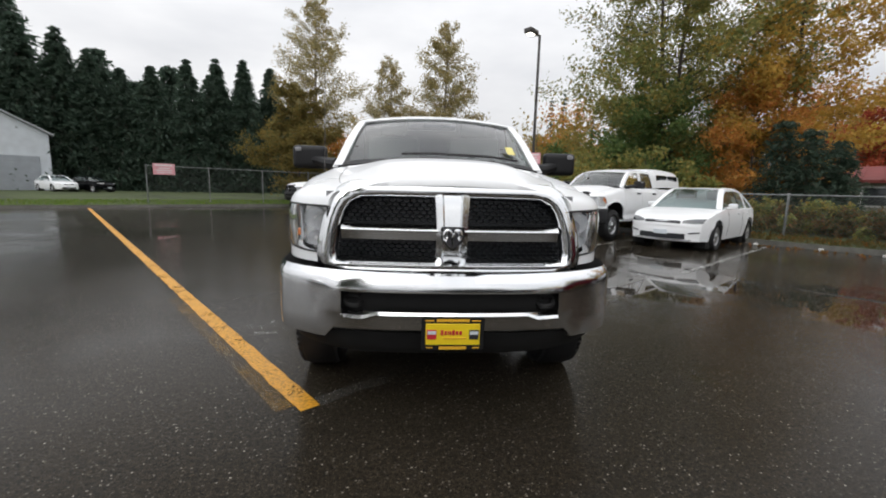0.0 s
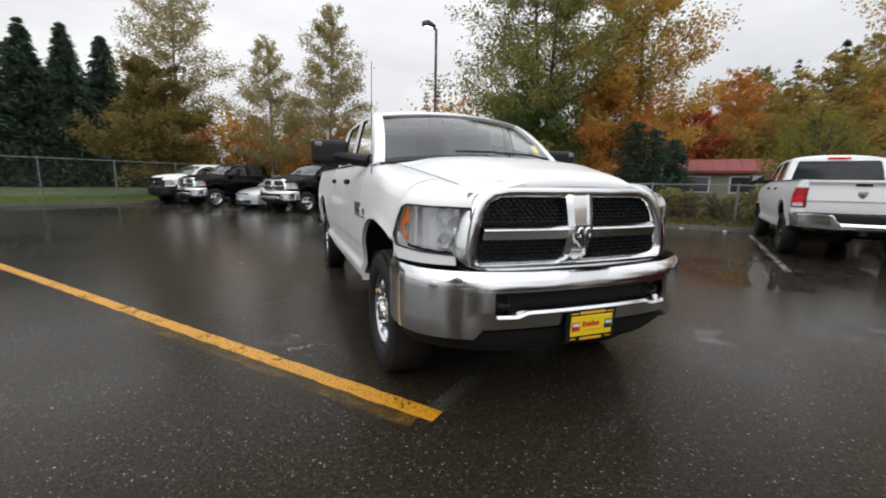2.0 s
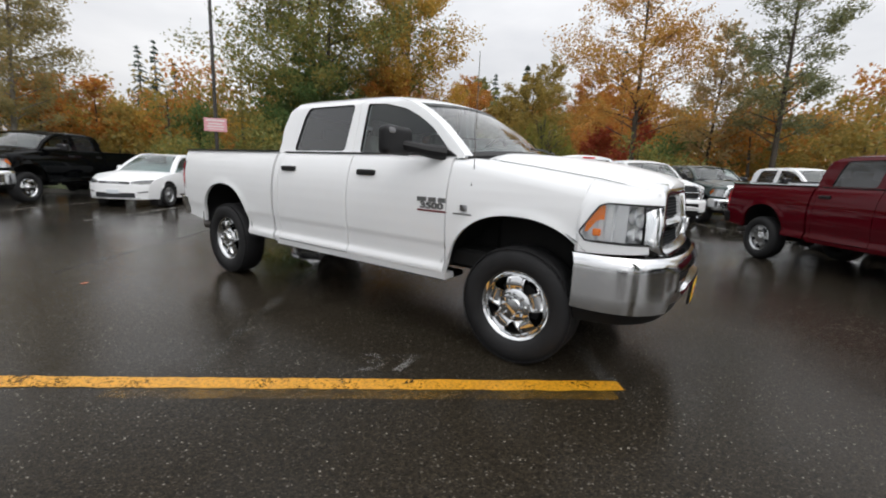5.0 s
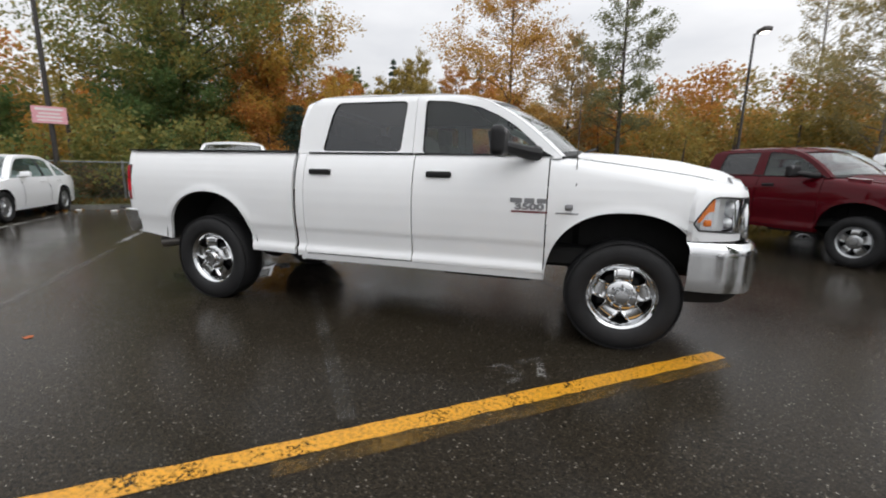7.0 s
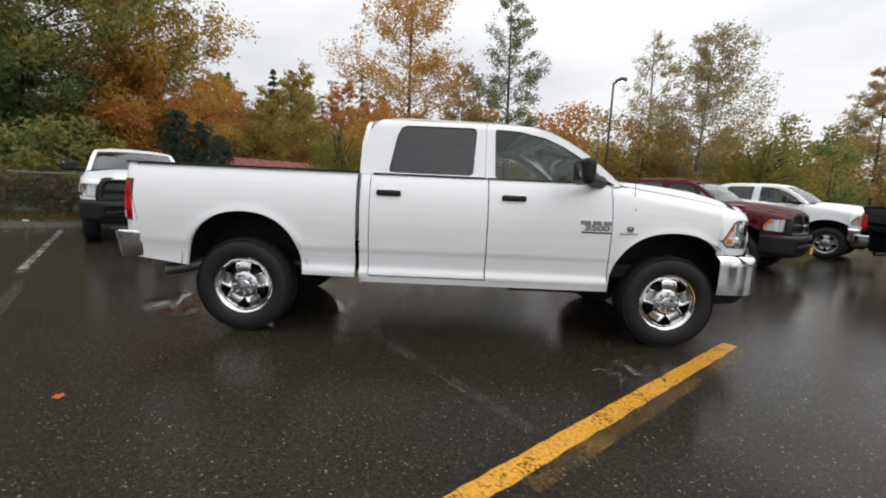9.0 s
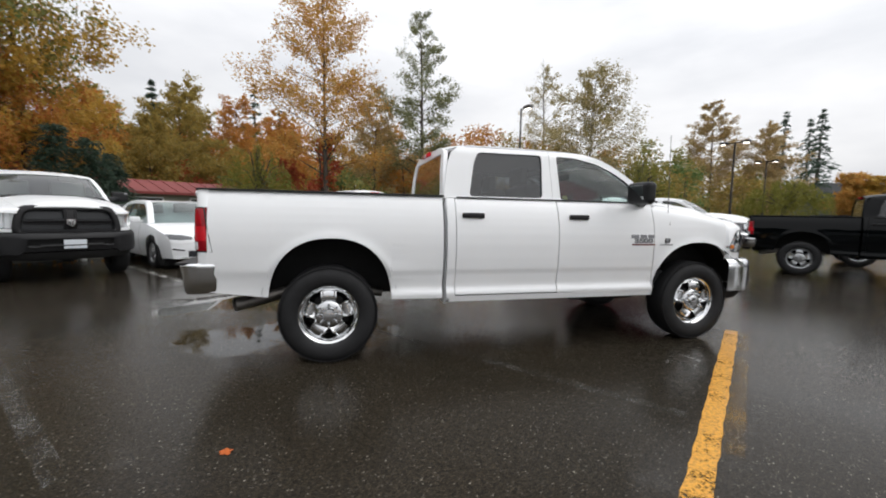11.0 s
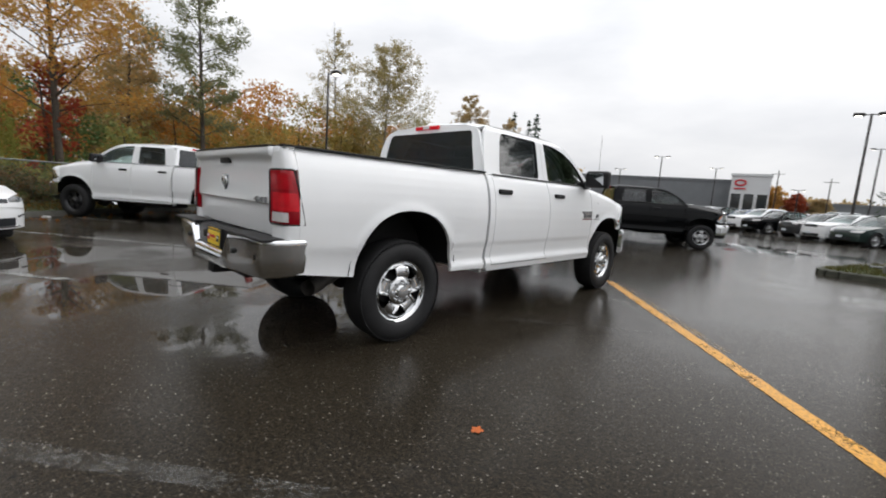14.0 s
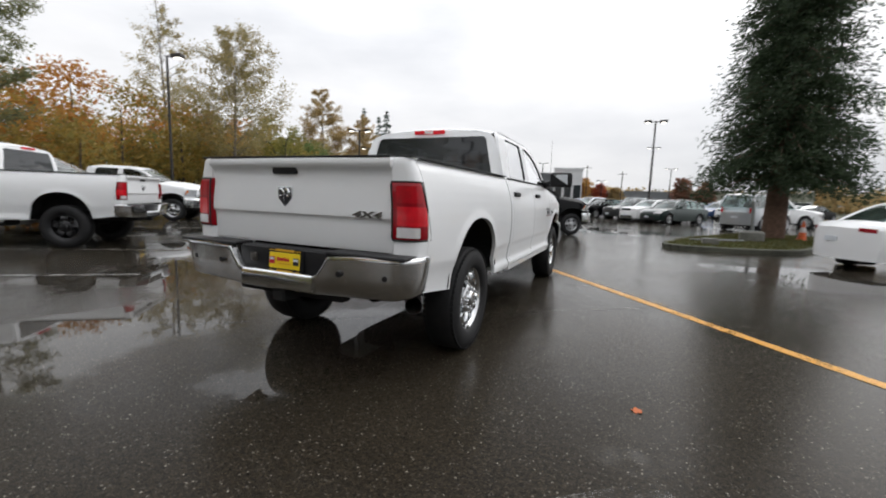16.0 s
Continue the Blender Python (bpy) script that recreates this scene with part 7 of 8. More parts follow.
deciduous("poplar_tree", (14.6, 21.4), 18.5, 7.2, L_GREENGOLD, 48000, "large poplar with green and golden leaves", 15, 0.185, None, 0.14, 0.6, trunks=2, taper=0.42, limbs=60)
deciduous("poplar_tree", (19.1, 17.6), 16.5, 4.9, L_GOLD, 30000, "tall poplar turning gold and orange", 16, 0.185, None, 0.12, 0.6, taper=0.55)
deciduous("maple_tree", (16.5, 17.0), 7.4, 3.2, L_ORANGE, 13000, "orange and red maple behind the fence", 17, 0.15, None, 0.08, 0.45, taper=0.5)
deciduous("maple_tree", (13.3, 20.4), 7.4, 3.8, L_GREEN, 24000, "dense green broadleaf tree behind the fence", 18, 0.175, None, 0.04, 0.3, taper=0.5)
deciduous("cottonwood_tree", (24.8, 4.4), 17.0, 6.0, L_AMBER, 27000, "tall cottonwood with sparse golden-orange leaves", 19, 0.16, None, 0.2, 0.75, gap=-0.16, taper=0.6)
deciduous("poplar_tree", (27.3, -2.7), 16.6, 3.9, L_SAGE, 20500, "slender poplar with grey-green leaves", 20, 0.15, None, 0.2, 0.7, gap=-0.16, taper=0.7)
deciduous("birch_tree", (35.8, -17.5), 17.8, 4.4, L_BIRCH, 14500, "tall birch losing its yellow leaves", 21, 0.165, BARK_PALE, 0.2, 0.8, gap=-0.1, taper=0.8)
deciduous("birch_tree", (26.8, -16.6), 13.6, 5.0, L_BIRCH, 22000, "broad birch with sparse yellow-green leaves", 22, 0.15, BARK_PALE, 0.2, 0.75, taper=0.55)
deciduous("maple_tree", (45.9, -49.9), 19.2, 6.4, L_TAN, 26000, "broad tree turning tan and orange far off", 23, 0.23, None, 0.12, 0.5, taper=0.7)
deciduous("maple_tree", (40, -53.5), 15.0, 5.0, L_TAN, 17000, "tan and golden tree far across the lot", 24, 0.23, None, 0.12, 0.5, taper=0.6)
# the orange trees here get paler amber and tan leaves: distance haze put into colour
for az, h, w, leaves, seed, label in ((-84.1, 8.2, 3.0, L_AMBER, 201, "orange tree far beside the white showroom"), (-85.8, 6.4, 2.6, L_RED, 202, "red tree far across the lot"), (-87.6, 5.6, 2.4, L_TAN, 203, "orange tree far across the lot"), (-95.0, 8.4, 3.4, L_RUSSET, 204, "russet tree far across the lot"), (-97.4, 7.4, 3.0, L_RUSSET, 205, "russet tree far across the lot")):
    deciduous("maple_tree", bearing(-3.1, 6.2, az, 124), h, w, leaves, 5000, label, seed, 0.42, None, 0.1, 0.45, taper=0.5)
conifer("fir_tree", (66, -90), 25, 5.0, L_DARK, "dark thinly branched fir standing far off", 25, levels=26, per=6, low=0.25, size=1.0, dense=8)
conifer("fir_tree", (63, -92.9), 23, 5.0, L_DARK, "dark thinly branched fir standing far off", 29, levels=26, per=6, low=0.25, size=1.0, dense=8)
conifer("fir_tree", (57.5, -88), 23.5, 5.5, L_DARK, "dark fir standing far off", 26, levels=28, size=1.0, dense=10)
deciduous("maple_tree", (29.3, -52.0), 6.6, 2.4, L_AMBER, 10000, "round golden tree far across the lot", 27, 0.26, None, 0.06, 0.5, taper=0.4)
deciduous("maple_tree", (27.3, -53.2), 6.2, 2.2, L_GOLD, 8000, "round golden tree far across the lot", 30, 0.26, None, 0.06, 0.5, taper=0.4)
willow((17.8, 7.5), 4.5, 1.7, 9000, "drooping yellow-green willow behind the fence", 28, 0.13)
willow(bearing(-4.5, 1.5, -36.5, 38), 6.2, 2.8, 9000, "drooping yellow-green willow beyond the white pickups", 29, 0.20)
willow(bearing(-4.3, 4.5, -54.2, 58), 5.6, 4.0, 8000, "yellow-green willow far across the lot", 32, 0.30)

deciduous("maple_tree", (40.0, 18.0), 12.5, 6.0, L_OLIVE, 14400, "broad olive and gold tree behind the red roof", 81, 0.252, None, 0.1, 0.5)
deciduous("maple_tree", (36.5, 24.0), 12.0, 5.5, L_ORANGE, 12800, "broad orange tree behind the red roof", 82, 0.252, None, 0.1, 0.5)
deciduous("maple_tree", (42.0, 9.5), 11.5, 5.5, L_ORANGE, 12800, "tall orange tree beyond the fence", 83, 0.252, None, 0.1, 0.5)
deciduous("maple_tree", (44.0, 27.0), 13.5, 6.0, L_GREENGOLD, 12800, "tall green and gold tree behind the red roof", 84, 0.266, None, 0.1, 0.5)
deciduous("maple_tree", lot(37.5, 0.5)[:2], 8.0, 3.6, L_RED, 14400, "red maple beyond the red roof", 85, 0.178, None, 0.1, 0.5)
deciduous("maple_tree", bearing(-4.5, 4.16, 5.5, 33), 5.0, 2.4, L_RED, 9600, "small red maple beyond the fence", 86, 0.163, None, 0.1, 0.5)
deciduous("maple_tree", lot(38.5, 6.5)[:2], 9.0, 4.2, L_OLIVE, 14400, "olive tree beyond the red roof", 87, 0.192, None, 0.1, 0.5)

deciduous("maple_tree", (30.5, 0.8), 12.0, 4.2, L_TAN, 12000, "tan maple beside the tall cottonwood", 88, 0.18, None, 0.12, 0.5)

conifer("fir_tree", bearing(-4.5, 4.2, 19.9, 62), 17.0, 3.0, L_DARK, "dark fir rising above the autumn woods", 89, levels=30, per=10, size=0.6, dense=16)
deciduous("maple_tree", bearing(-4.5, 4.2, 11.6, 60), 15.6, 4.8, L_ORANGE, 13000, "tall orange tree above the red roof", 90, 0.27, None, 0.1, 0.6, taper=0.45)
deciduous("maple_tree", bearing(-4.5, 4.2, 16.3, 62), 17.0, 4.8, L_OLIVE, 14000, "tall round olive tree above the red roof", 96, 0.27, None, 0.1, 0.6, taper=0.35)

# island with its conifer
L_MOSS = leaf_material("mossy_grass", [(0.075, 0.085, 0.02), (0.10, 0.105, 0.03), (0.12, 0.095, 0.035), (0.065, 0.075, 0.02)])
isl = rounded([(-2.9, -6.4), (-5.0, -6.55), (-6.3, -7.2), (-8.3, -11.0), (-9.8, -15.0), (-7.0, -15.6), (-4.0, -10.0)], 0.8, 5)
kerb("kerb_island", [Vector((x, y, 0)) for x, y in isl + isl[:1]], "low mossy kerb round the planted island", mat("mossy_kerb", (0.060, 0.062, 0.045), 0.8, noise_amt=0.4, noise_scale=6, bump=0.4, bump_scale=40))
ob = part("island_soil", fan([(x, y, 0.12) for x, y in isl]), GRASS_SOIL, smooth=0)
tagged(ob, "mossy grass and soil of the planted island", "verge", kind="structure")


def in_isl(r):
    while True:
        x, y = r.uniform(-9.8, -2.9), r.uniform(-15.6, -6.4)
        hit = False
        for (x1, y1), (x2, y2) in zip(isl, isl[1:] + isl[:1]):
            if (y1 > y) != (y2 > y) and x < (x2 - x1) * (y - y1) / (y2 - y1) + x1:
                hit = not hit
        if hit:
            return (x, y, 0.11)


tagged(part("island_grass", blades(in_isl, 7000, 0.10, 8), L_MOSS, smooth=0), "short mossy grass on the island", "grass", kind="stuff")
BARK_CEDAR = mat("cedar_bark", (0.115, 0.068, 0.048), 0.9, noise_amt=0.4, noise_scale=9, bump=0.9, bump_scale=22)
conifer("cedar_tree", (-7.08, -12.56), 15.6, 2.98, L_NEEDLE, "dense dark green cedar on the island", 31, z0=0.11, levels=58, per=23, low=0.135, size=0.17, dense=125, droop=0.34, taper=0.78, scatter=0.045, girth=1.35, bark=BARK_CEDAR)
B = empty("lamp_stub", pose(-5.9, -10.2, 0.11))
part("footing", lathe_z([(0.36, 0.0), (0.36, 0.30), (0.30, 0.36), (0.0, 0.37)], 18), CONCRETE, B)
part("post", tube([(0, 0, 0.35), (0.05, 0, 1.35)], 0.06, 8), GALV, B)
tagged(B, "grey metal post on a round concrete footing", "post")
tagged(part("fallen_pole", tube([(-3.9, -8.6, 0.16), (-5.5, -9.3, 0.17)], 0.04, 8), GALV), "grey metal pole lying on the island", "pole")

C = empty("traffic_cone", pose(*CONE, 0.11))
part("cone_base", box((0, 0, 0.02), (0.36, 0.36, 0.04), 0.012, 2), CONE_ORANGE, C)
part("cone_body", lathe_z([(0.14, 0.03), (0.10, 0.28), (0.055, 0.55), (0.028, 0.70), (0.0, 0.71)], 18), CONE_ORANGE, C)
part("cone_band", lathe_z([(0.105, 0.30), (0.075, 0.48), (0.070, 0.48), (0.100, 0.30)], 18), SIGN_WHITE, C, "pale reflective band")
tagged(C, "orange traffic cone with a pale band beside the cedar", "traffic cone")
tagged(part("concrete_block", box((*BLOCK, 0.20), (0.42, 0.34, 0.22), 0.03, 2), CONCRETE), "broken concrete block on the island", "block")
for az, dist, h in UTILITY:
    x, y = bearing(-2.4, 6.7, az, dist)
    U = empty("utility_pole", pose(x, y, 0, 0, 0, az))
    part("pole", tube([(0, 0, -0.3), (0, 0, h)], [0.12, 0.08], 8), BARK, U)
    part("cross_arm", box((0, 0, h - 0.6), (0.10, 2.0, 0.09)), BARK, U)
    tagged(U, "weathered wooden utility pole far across the lot", "utility pole", "utility poles")

# background woods, bands by colour
rng = np.random.default_rng(77)


def band(name, leaves, n, az0, az1, r0, r1, h0, h1, w, per, size, seed, label, cx=-2.0, cy=1.0):
    r = np.random.default_rng(seed)
    pl = []
    for i in range(n):
        az = az0 + (az1 - az0) * (i + r.random()) / n
        d = r.uniform(r0, r1)
        x, y = bearing(cx, cy, az, d)
        dd = DX * x + DY * y
        if dd < 15.5 and az > -50:
            d += (15.5 - dd) / 0.75
            x, y = bearing(cx, cy, az, d)
        ww, hh = w * r.uniform(0.7, 1.3), r.uniform(h0, h1)
        dd, nn = DX * x + DY * y, DY * x - DX * y
        if dd < 36.0 and -6.0 < nn < 12.0:       # open ground before the red-roofed house
            if r.random() < 0.5 or dd < 24:
                continue
            x, y = lot(37 + r.uniform(0, 5), nn)[:2]
        pl.append((x, y, 0.0, ww, hh))
    return shrubs(name, pl, leaves, per, size, seed, label, category="woods")


band("woods", L_ORANGE, 16, -42, 78, 30, 50, 6, 11, 3.2, 2000, 0.29, 41, "autumn woods of orange trees behind the lot")
band("woods", L_OLIVE, 26, -48, 80, 26, 48, 5, 9, 3.2, 2000, 0.27, 42, "autumn woods of olive and gold trees")
band("woods", L_RED, 6, 2, 50, 28, 42, 5, 8, 2.4, 2175, 0.26, 43, "red maples among the autumn woods")
band("woods", L_GREEN, 15, -45, 75, 24, 45, 4, 7.5, 3.0, 2000, 0.26, 44, "green trees among the autumn woods")
band("woods", L_OLIVE, 26, -50, 60, 55, 85, 10, 15, 4.2, 1800, 0.48, 45, "wooded rise of olive trees far behind the lot")
band("woods", L_ORANGE, 20, -20, 60, 55, 85, 10, 16, 4.0, 1800, 0.48, 46, "wooded rise of orange trees far behind the lot")
band("woods", L_GREENGOLD, 18, -55, 55, 60, 90, 10, 15, 4.2, 1800, 0.48, 47, "wooded rise of green and gold trees")
band("woods", L_GOLD, 10, 60, 100, 34, 48, 5, 9, 3.0, 2320, 0.27, 48, "golden trees behind the parked pickups")
band("woods", L_DUSK, 9, 68, 104, 36, 44, 4.5, 7.5, 2.8, 2400, 0.27, 52, "dark olive scrub behind the parked pickups")
band("woods", L_ORANGE, 13, 66, 100, 33, 40, 5, 8, 2.8, 2400, 0.27, 53, "orange scrub behind the parked pickups")
band("woods", L_GOLD, 9, 60, 84, 40, 48, 4.5, 7.0, 2.6, 4200, 0.22, 54, "dense golden trees behind the lot lamp")
band("woods", L_ORANGE, 8, 58, 80, 44, 52, 5.5, 8.0, 2.6, 4200, 0.22, 55, "dense orange trees behind the lot lamp")
band("woods", L_OLIVE, 10, -44, -2, 31, 40, 4.5, 7.0, 2.8, 3800, 0.23, 56, "dense olive trees behind the white pickups")
band("woods", L_AMBER, 9, -40, 2, 34, 42, 5.0, 8.0, 2.8, 3800, 0.23, 57, "dense amber trees behind the white pickups")
band("woods", L_OLIVE, 12, -52, -40, 62, 88, 4, 7, 5, 1900, 0.42, 49, "low olive woods beyond the lot")
band("far_woods", L_TAN, 22, -114, -83, 150, 210, 6, 9, 8, 700, 1.4, 50, "thin line of autumn trees far beyond the lot")
band("far_woods", L_BRAMBLE, 30, -125, -60, 160, 230, 4, 8, 9, 500, 1.5, 51, "thin line of brown trees far beyond the lot")
for i, (az, d, h) in enumerate(((70.5, 95, 22), (69, 98, 24), (67.2, 96, 20), (12, 85, 25), (9, 90, 22), (17, 90, 20), (28, 88, 22), (57, 92, 20), (22, 84, 19))):
    x, y = bearing(-2, 1, az, d)
    conifer("fir_tree", (x, y), h, 3.6, L_DARK, "dark fir rising above the autumn woods", 60 + i, levels=24, per=7, size=0.9, dense=9)
hill = []
for k in range(16):
    p = lot(42 + rng.uniform(0, 9), -10 + 2.6 * k + rng.uniform(-1, 1))
    hill.append((p.x, p.y, 0.1, rng.uniform(2.4, 3.6), rng.uniform(7.5, 11.5)))
shrubs("woods", hill[0::3], L_ORANGE, 2600, 0.30, 91, "orange trees on the rise behind the red roof", category="woods")
shrubs("woods", hill[1::3], L_OLIVE, 2600, 0.30, 92, "olive trees on the rise behind the red roof", category="woods")
shrubs("woods", hill[2::3], L_GREEN, 2600, 0.30, 93, "dark green trees on the rise behind the red roof", category="woods")
near_house = []
for k, (d, n, h, r) in enumerate(((22.0, -1.9, 4.7, 1.5), (21.6, -0.9, 4.2, 1.4), (22.3, 0.0, 3.6, 1.2))):
    conifer("spruce_tree", tuple(lot(d, n)[:2]), h, r, L_DARK, "dark blue-green spruce beyond the fence", 140 + k, levels=22, per=12, low=0.03, size=0.22, dense=26, taper=0.6)
for n, far in ((-3.4, 26.5), (4.8, 20.0), (5.9, 20.4), (7.0, 20.2), (9.8, 26.0)):
    p = lot(far + rng.uniform(-0.5, 0.5), n)
    near_house.append((p.x, p.y, 0.1, rng.uniform(0.9, 1.5), rng.uniform(1.9, 2.9)))
shrubs("shrubs", near_house, L_OLIVE, 1500, 0.20, 94, "olive shrubs before the red-roofed house")
brambles = []
for n in spaced(-14.5, 16, 46):
    p = lot(14.6 + rng.uniform(-0.35, 0.9), n + rng.uniform(-0.3, 0.3))
    brambles.append((p.x, p.y, 0.1, rng.uniform(0.7, 1.2), rng.uniform(0.8, 1.7) if not -4 < n < 8 else rng.uniform(0.7, 1.15)))
shrubs("brambles", brambles, L_BRAMBLE, 900, 0.13, 71, "tangled brambles turning brown behind the fence")
hedge = []
for n in spaced(-13, 12, 18):
    p = lot(16.3 + rng.uniform(-0.5, 1.2), n)
    hedge.append((p.x, p.y, 0.1, rng.uniform(1.3, 2.0), rng.uniform(2.2, 3.8) if not -4 < n < 8 else rng.uniform(0.9, 1.35)))
shrubs("hedge_shrubs", hedge, L_GREENGOLD, 1800, 0.17, 72, "tall green and gold shrubs behind the fence")
for i, (az, h) in enumerate(((140, 17.5), (137, 17.0), (133.8, 18.2), (130.7, 17.6), (127.9, 16.9), (125.6, 15.2), (123.1, 13.9), (120.4, 14.4), (117.0, 15.7), (114.1, 16.5), (111.2, 16.7), (108.2, 16.8), (105.3, 15.0))):
    x, y = bearing(-0.2, -3.0, az, 62 + rng.uniform(-1.5, 1.5))
    conifer("fir_tree", (x, y), h, rng.uniform(3.9, 4.6), L_DARK, "dark green fir in a dense row", 100 + i, levels=42, per=18, low=0.01, size=0.62, dense=30, droop=0.5, taper=0.8)
for i in range(11):
    az = 140.5 - 3.2 * i + rng.uniform(-0.6, 0.6)
    x, y = bearing(-0.2, -3.0, az, rng.uniform(70, 76))
    conifer("fir_tree", (x, y), rng.uniform(14, 18) + (5 if az > 129 else 0), rng.uniform(6.6, 8.0), L_DARK, "dark green fir in a dense row", 130 + i, levels=30, per=14, low=0.01, size=1.05, dense=18, taper=0.6)

# fallen leaves and litter
L_FALLEN = leaf_material("fallen_leaves", [(0.30, 0.10, 0.015), (0.20, 0.08, 0.02), (0.25, 0.15, 0.03), (0.12, 0.06, 0.02)])
lob = []
for k in range(20):
    a = 2 * math.pi * k / 20
    lob.append((0.036 * (0.62 + 0.38 * abs(math.cos(2.5 * a))) * math.cos(a), 0.036 * (0.62 + 0.38 * abs(math.cos(2.5 * a))) * math.sin(a), 0.005 + 0.003 * math.sin(3 * a)))
leaf = part("maple_leaf", fan(lob), mat("orange_leaf", (0.45, 0.10, 0.012), 0.5, noise_amt=0.2, noise_scale=40))
leaf.location = (-2.19, 4.30, 0)
tagged(leaf, "single orange maple leaf on the wet asphalt", "leaf")
cen = []
for i in range(420):
    p = lot(11.75 - abs(rng.normal(0, 0.5)), rng.uniform(-12, 15))
    cen.append((p.x, p.y, 0.012))
for i in range(900):
    p = lot(rng.uniform(12.05, 14.5), rng.uniform(-13, 16))
    cen.append((p.x, p.y, 0.19))
pts, faces = leaf_quads(cen, 0.10, rng)
tagged(quick_part("leaf_litter", pts, faces, L_FALLEN), "fallen autumn leaves scattered along the kerb", "leaves", kind="stuff")
PAPER = mat("pale_litter", (0.62, 0.62, 0.60), 0.6)
for d, n in ((11.6, -0.4), (11.72, 0.9), (11.55, 2.0), (12.1, -6.2), (11.3, -8.1), (11.0, -7.2), (11.55, -3.2)):
    q = lot(d, n)
    lit = part("litter", moved(box((0, 0, 0.03), (0.16, 0.10, 0.05), 0.02, 2), pose(q.x, q.y, 0.0 if d < 11.8 else 0.13, 0, 0, d * 50)), PAPER)
    tagged(lit, "crumpled pale litter by the kerb", "litter", "litter along the kerb")

# ---- buildings ----
METAL_WALL = mat("pale_metal_cladding", (0.50, 0.53, 0.56), 0.5, noise_amt=0.12, noise_scale=1.5)
METAL_DARK = mat("roller_door", (0.27, 0.29, 0.31), 0.5, noise_amt=0.1, noise_scale=2)
ROOF_RED = mat("red_metal_roof", (0.21, 0.045, 0.042), 0.7, noise_amt=0.15, noise_scale=1.5)
ROOF_GREY = mat("grey_metal_roof", (0.30, 0.31, 0.32), 0.45, noise_amt=0.1, noise_scale=1.5)
GREY_WALL = mat("grey_wall", (0.17, 0.18, 0.19), 0.7, noise_amt=0.1, noise_scale=0.6)
WHITE_WALL = mat("white_wall", (0.62, 0.63, 0.64), 0.6, noise_amt=0.06, noise_scale=0.6)
CREAM_WALL = mat("grey_olive_wall", (0.25, 0.25, 0.20), 0.7, noise_amt=0.12, noise_scale=1.0)
WIN_DARK = mat("dark_window", (0.03, 0.035, 0.04), 0.1, coat=1.0)


def gabled(name, at, w, L, eave, ridge, wall, roof, label, doors=(), windows=()):
    """Gabled shed or house: local x across the gable, y along the ridge."""
    H = empty(name, at)
    poly = [(-w / 2, 0), (w / 2, 0), (w / 2, eave), (0, ridge), (-w / 2, eave)]
    part("wall", prism(poly, 0, L, "y"), wall, H, smooth=0)
    for sd in (-1, 1):
        s = (ridge - eave) / (w / 2)
        rf = [(sd * (w / 2 + 0.4), eave - 0.4 * s + 0.06), (0, ridge + 0.06), (0, ridge + 0.22), (sd * (w / 2 + 0.4), eave - 0.4 * s + 0.22)]
        r = part("roof", prism(rf, -0.35, L + 0.35, "y"), roof, H, smooth=0)
        for k in range(int(L / 0.8)):
            y = 0.4 + 0.8 * k
            part("seam", prism([(sd * (w / 2 + 0.4), eave - 0.4 * s + 0.22), (0, ridge + 0.22), (0, ridge + 0.27), (sd * (w / 2 + 0.4), eave - 0.4 * s + 0.27)], y, y + 0.05, "y"), roof, r, smooth=0)
    for x, dw, dh in doors:
        d = part("door", box((x, -0.04, dh / 2), (dw, 0.08, dh), 0.01, 1), METAL_DARK, H)
        for k in range(6):
            part("slat", box((x, -0.09, dh * (k + 0.5) / 6), (dw - 0.1, 0.03, dh / 6 - 0.04), 0.01, 1), METAL_DARK, d)
    for sd, y, z, ww, wh in windows:
        wd = part("window", box((sd * (w / 2 + 0.02), y, z), (0.08, ww + 0.2, wh + 0.2), 0.01, 1), WHITE_WALL, H)
        part("pane", box((sd * (w / 2 + 0.05), y, z), (0.06, ww, wh)), WIN_DARK, wd)
    return tagged(H, label, "building")


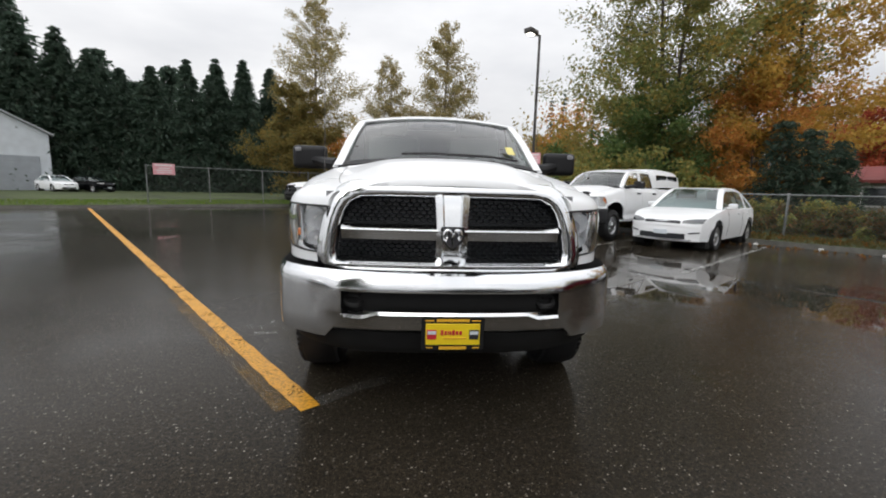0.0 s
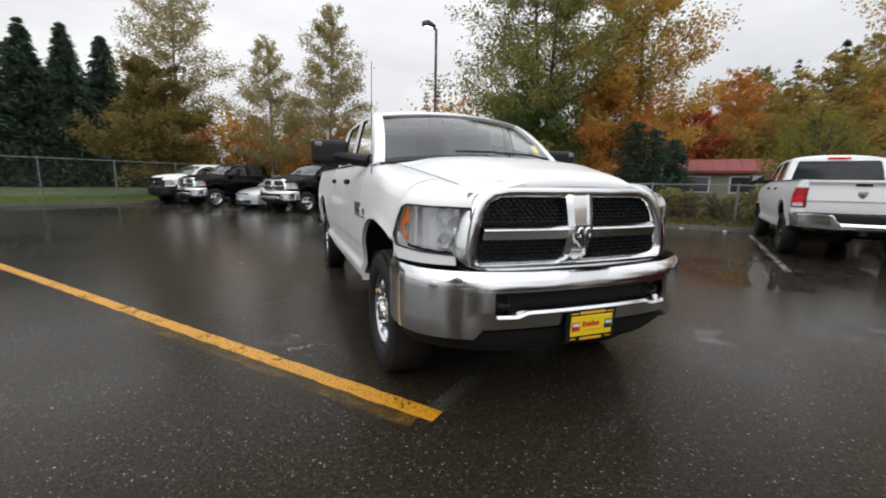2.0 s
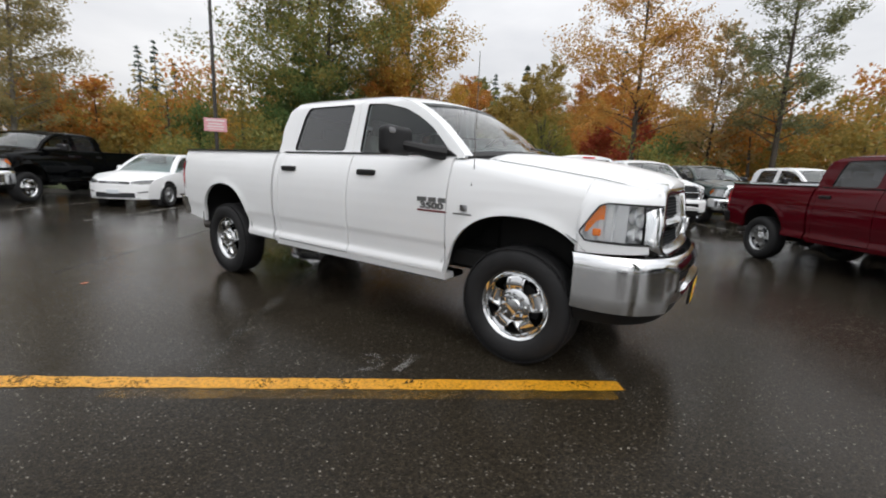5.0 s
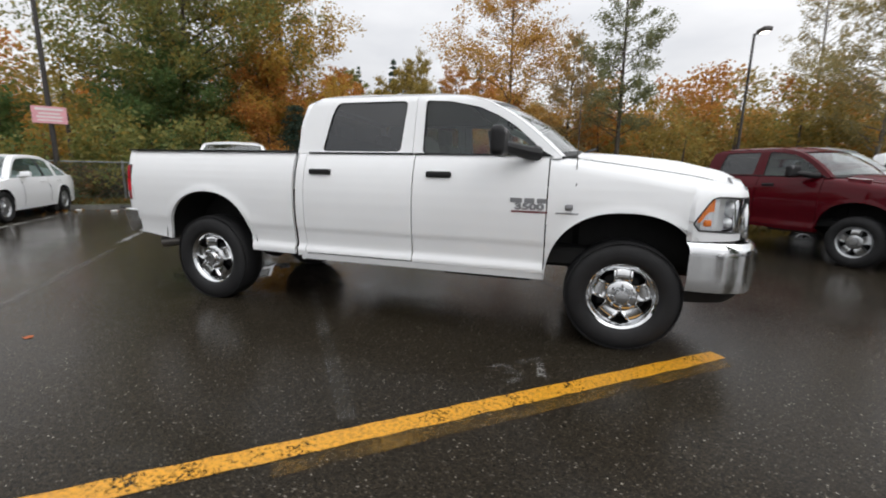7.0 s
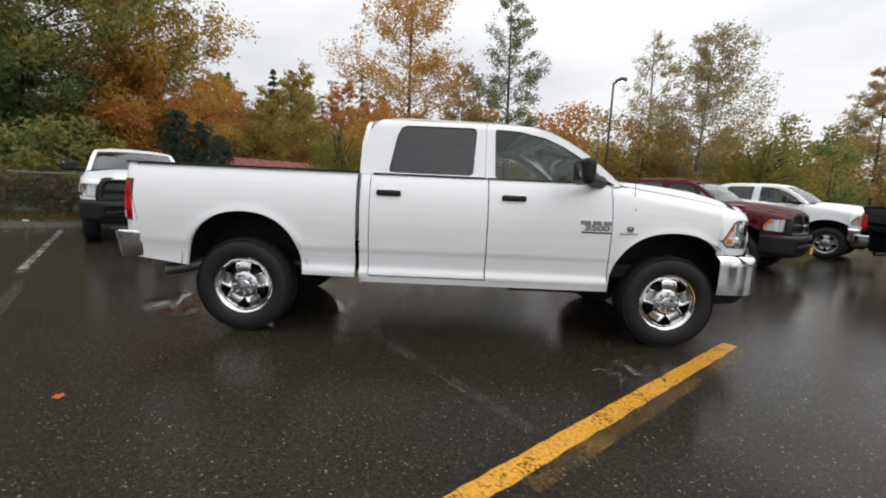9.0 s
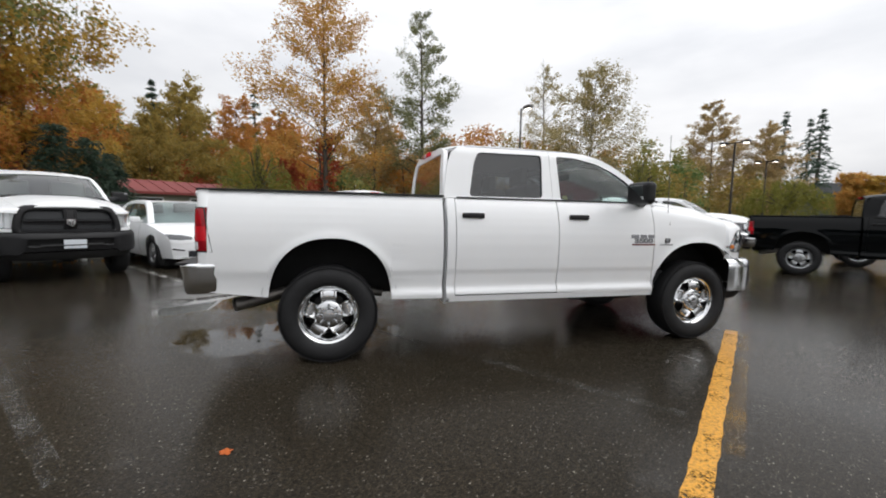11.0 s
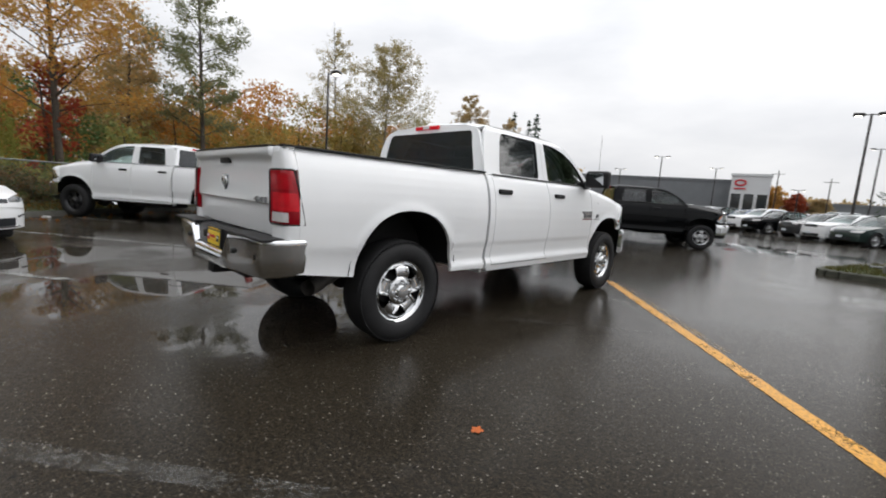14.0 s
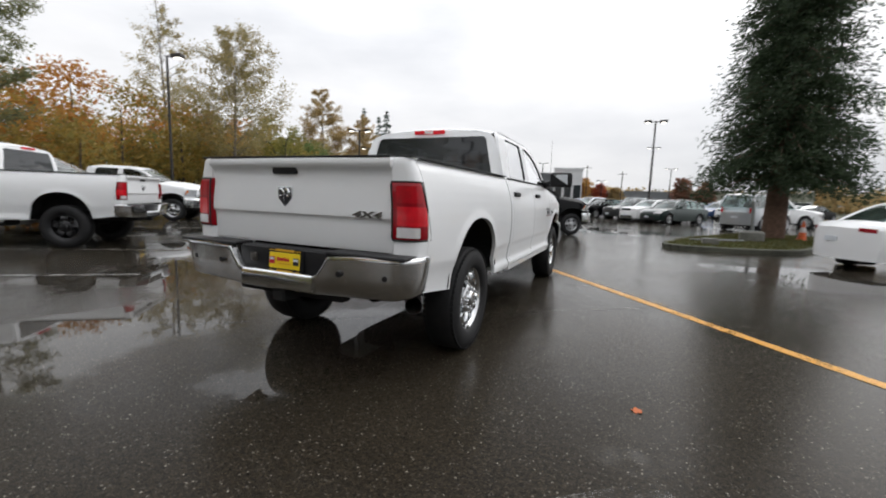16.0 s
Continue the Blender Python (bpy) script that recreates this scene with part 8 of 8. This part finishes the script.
gabled("metal_shed", pose(*bearing(-0.2, -3.0, 134.6, 57), 0, 0, 0, 44.5), 11, 18, 5.6, 8.6, METAL_WALL, ROOF_GREY, "pale metal shed with roller doors", ((-3.4, 3.4, 3.4), (3.0, 3.4, 3.4)))
gabled("red_roofed_house", pose(*lot(32.0, -0.9, 0.1), 0, 0, -142.2), 5.5, 11.0, 2.1, 2.85, CREAM_WALL, ROOF_RED, "low grey-olive house with a red metal roof", (), tuple((sd, y, 1.35, 1.3, 0.9) for sd in (-1, 1) for y in (2, 4.5, 7.5, 10.5)))


def block(name, at, w, L, h, wall, label, panes=0):
    H = empty(name, at)
    part("wall", box((0, 0, h / 2), (w, L, h)), wall, H, smooth=0)
    part("parapet", join(box((0, -L / 2, h), (w + 0.3, 0.35, 0.5)), box((0, L / 2, h), (w + 0.3, 0.35, 0.5)), box((w / 2, 0, h), (0.35, L, 0.5)), box((-w / 2, 0, h), (0.35, L, 0.5))), wall, H, smooth=0)
    for k in range(panes):
        x = -w / 2 + w * (k + 0.5) / panes
        f = part("window", box((x, L / 2 + 0.02, h * 0.36), (w / panes * 0.85, 0.1, h * 0.5)), WHITE_WALL, H, smooth=0)
        part("pane", box((x, L / 2 + 0.06, h * 0.36), (w / panes * 0.75, 0.08, h * 0.44)), WIN_DARK, f, smooth=0)
    return tagged(H, label, "building")


x, y = bearing(-4, 6, -66.5, 125)
block("warehouse", pose(x, y, 0, 0, 0, 22), 58, 30, 8.3, GREY_WALL, "long grey flat-roofed warehouse far across the lot")
x, y = bearing(-3.1, 6.2, -81.7, 112)
D = block("showroom", pose(x, y, 0, 0, 0, 8), 6.6, 12, 9.2, WHITE_WALL, "tall white showroom block with dark windows below", 3)
ringp = [(1.7 + 0.9 * math.cos(2 * math.pi * k / 28), 6.12, 7.6 + 0.55 * math.sin(2 * math.pi * k / 28)) for k in range(29)]
part("emblem", tube(ringp, 0.16, 6, False), RED_PRINT, D, "plain red oval emblem")
part("emblem_bar", box((1.7, 6.08, 6.4), (2.0, 0.1, 0.3)), RED_PRINT, D)
x, y = bearing(-4, 6, -90, 150)
block("far_store", pose(x, y, 0, 0, 0, 5), 40, 20, 5.0, GREY_WALL, "low grey store far across the lot", 8)
x, y = bearing(-4, 6, -100, 140)
block("far_store", pose(x, y, 0, 0, 0, -5), 30, 18, 5.0, CREAM_WALL, "low tan store far across the lot", 6)
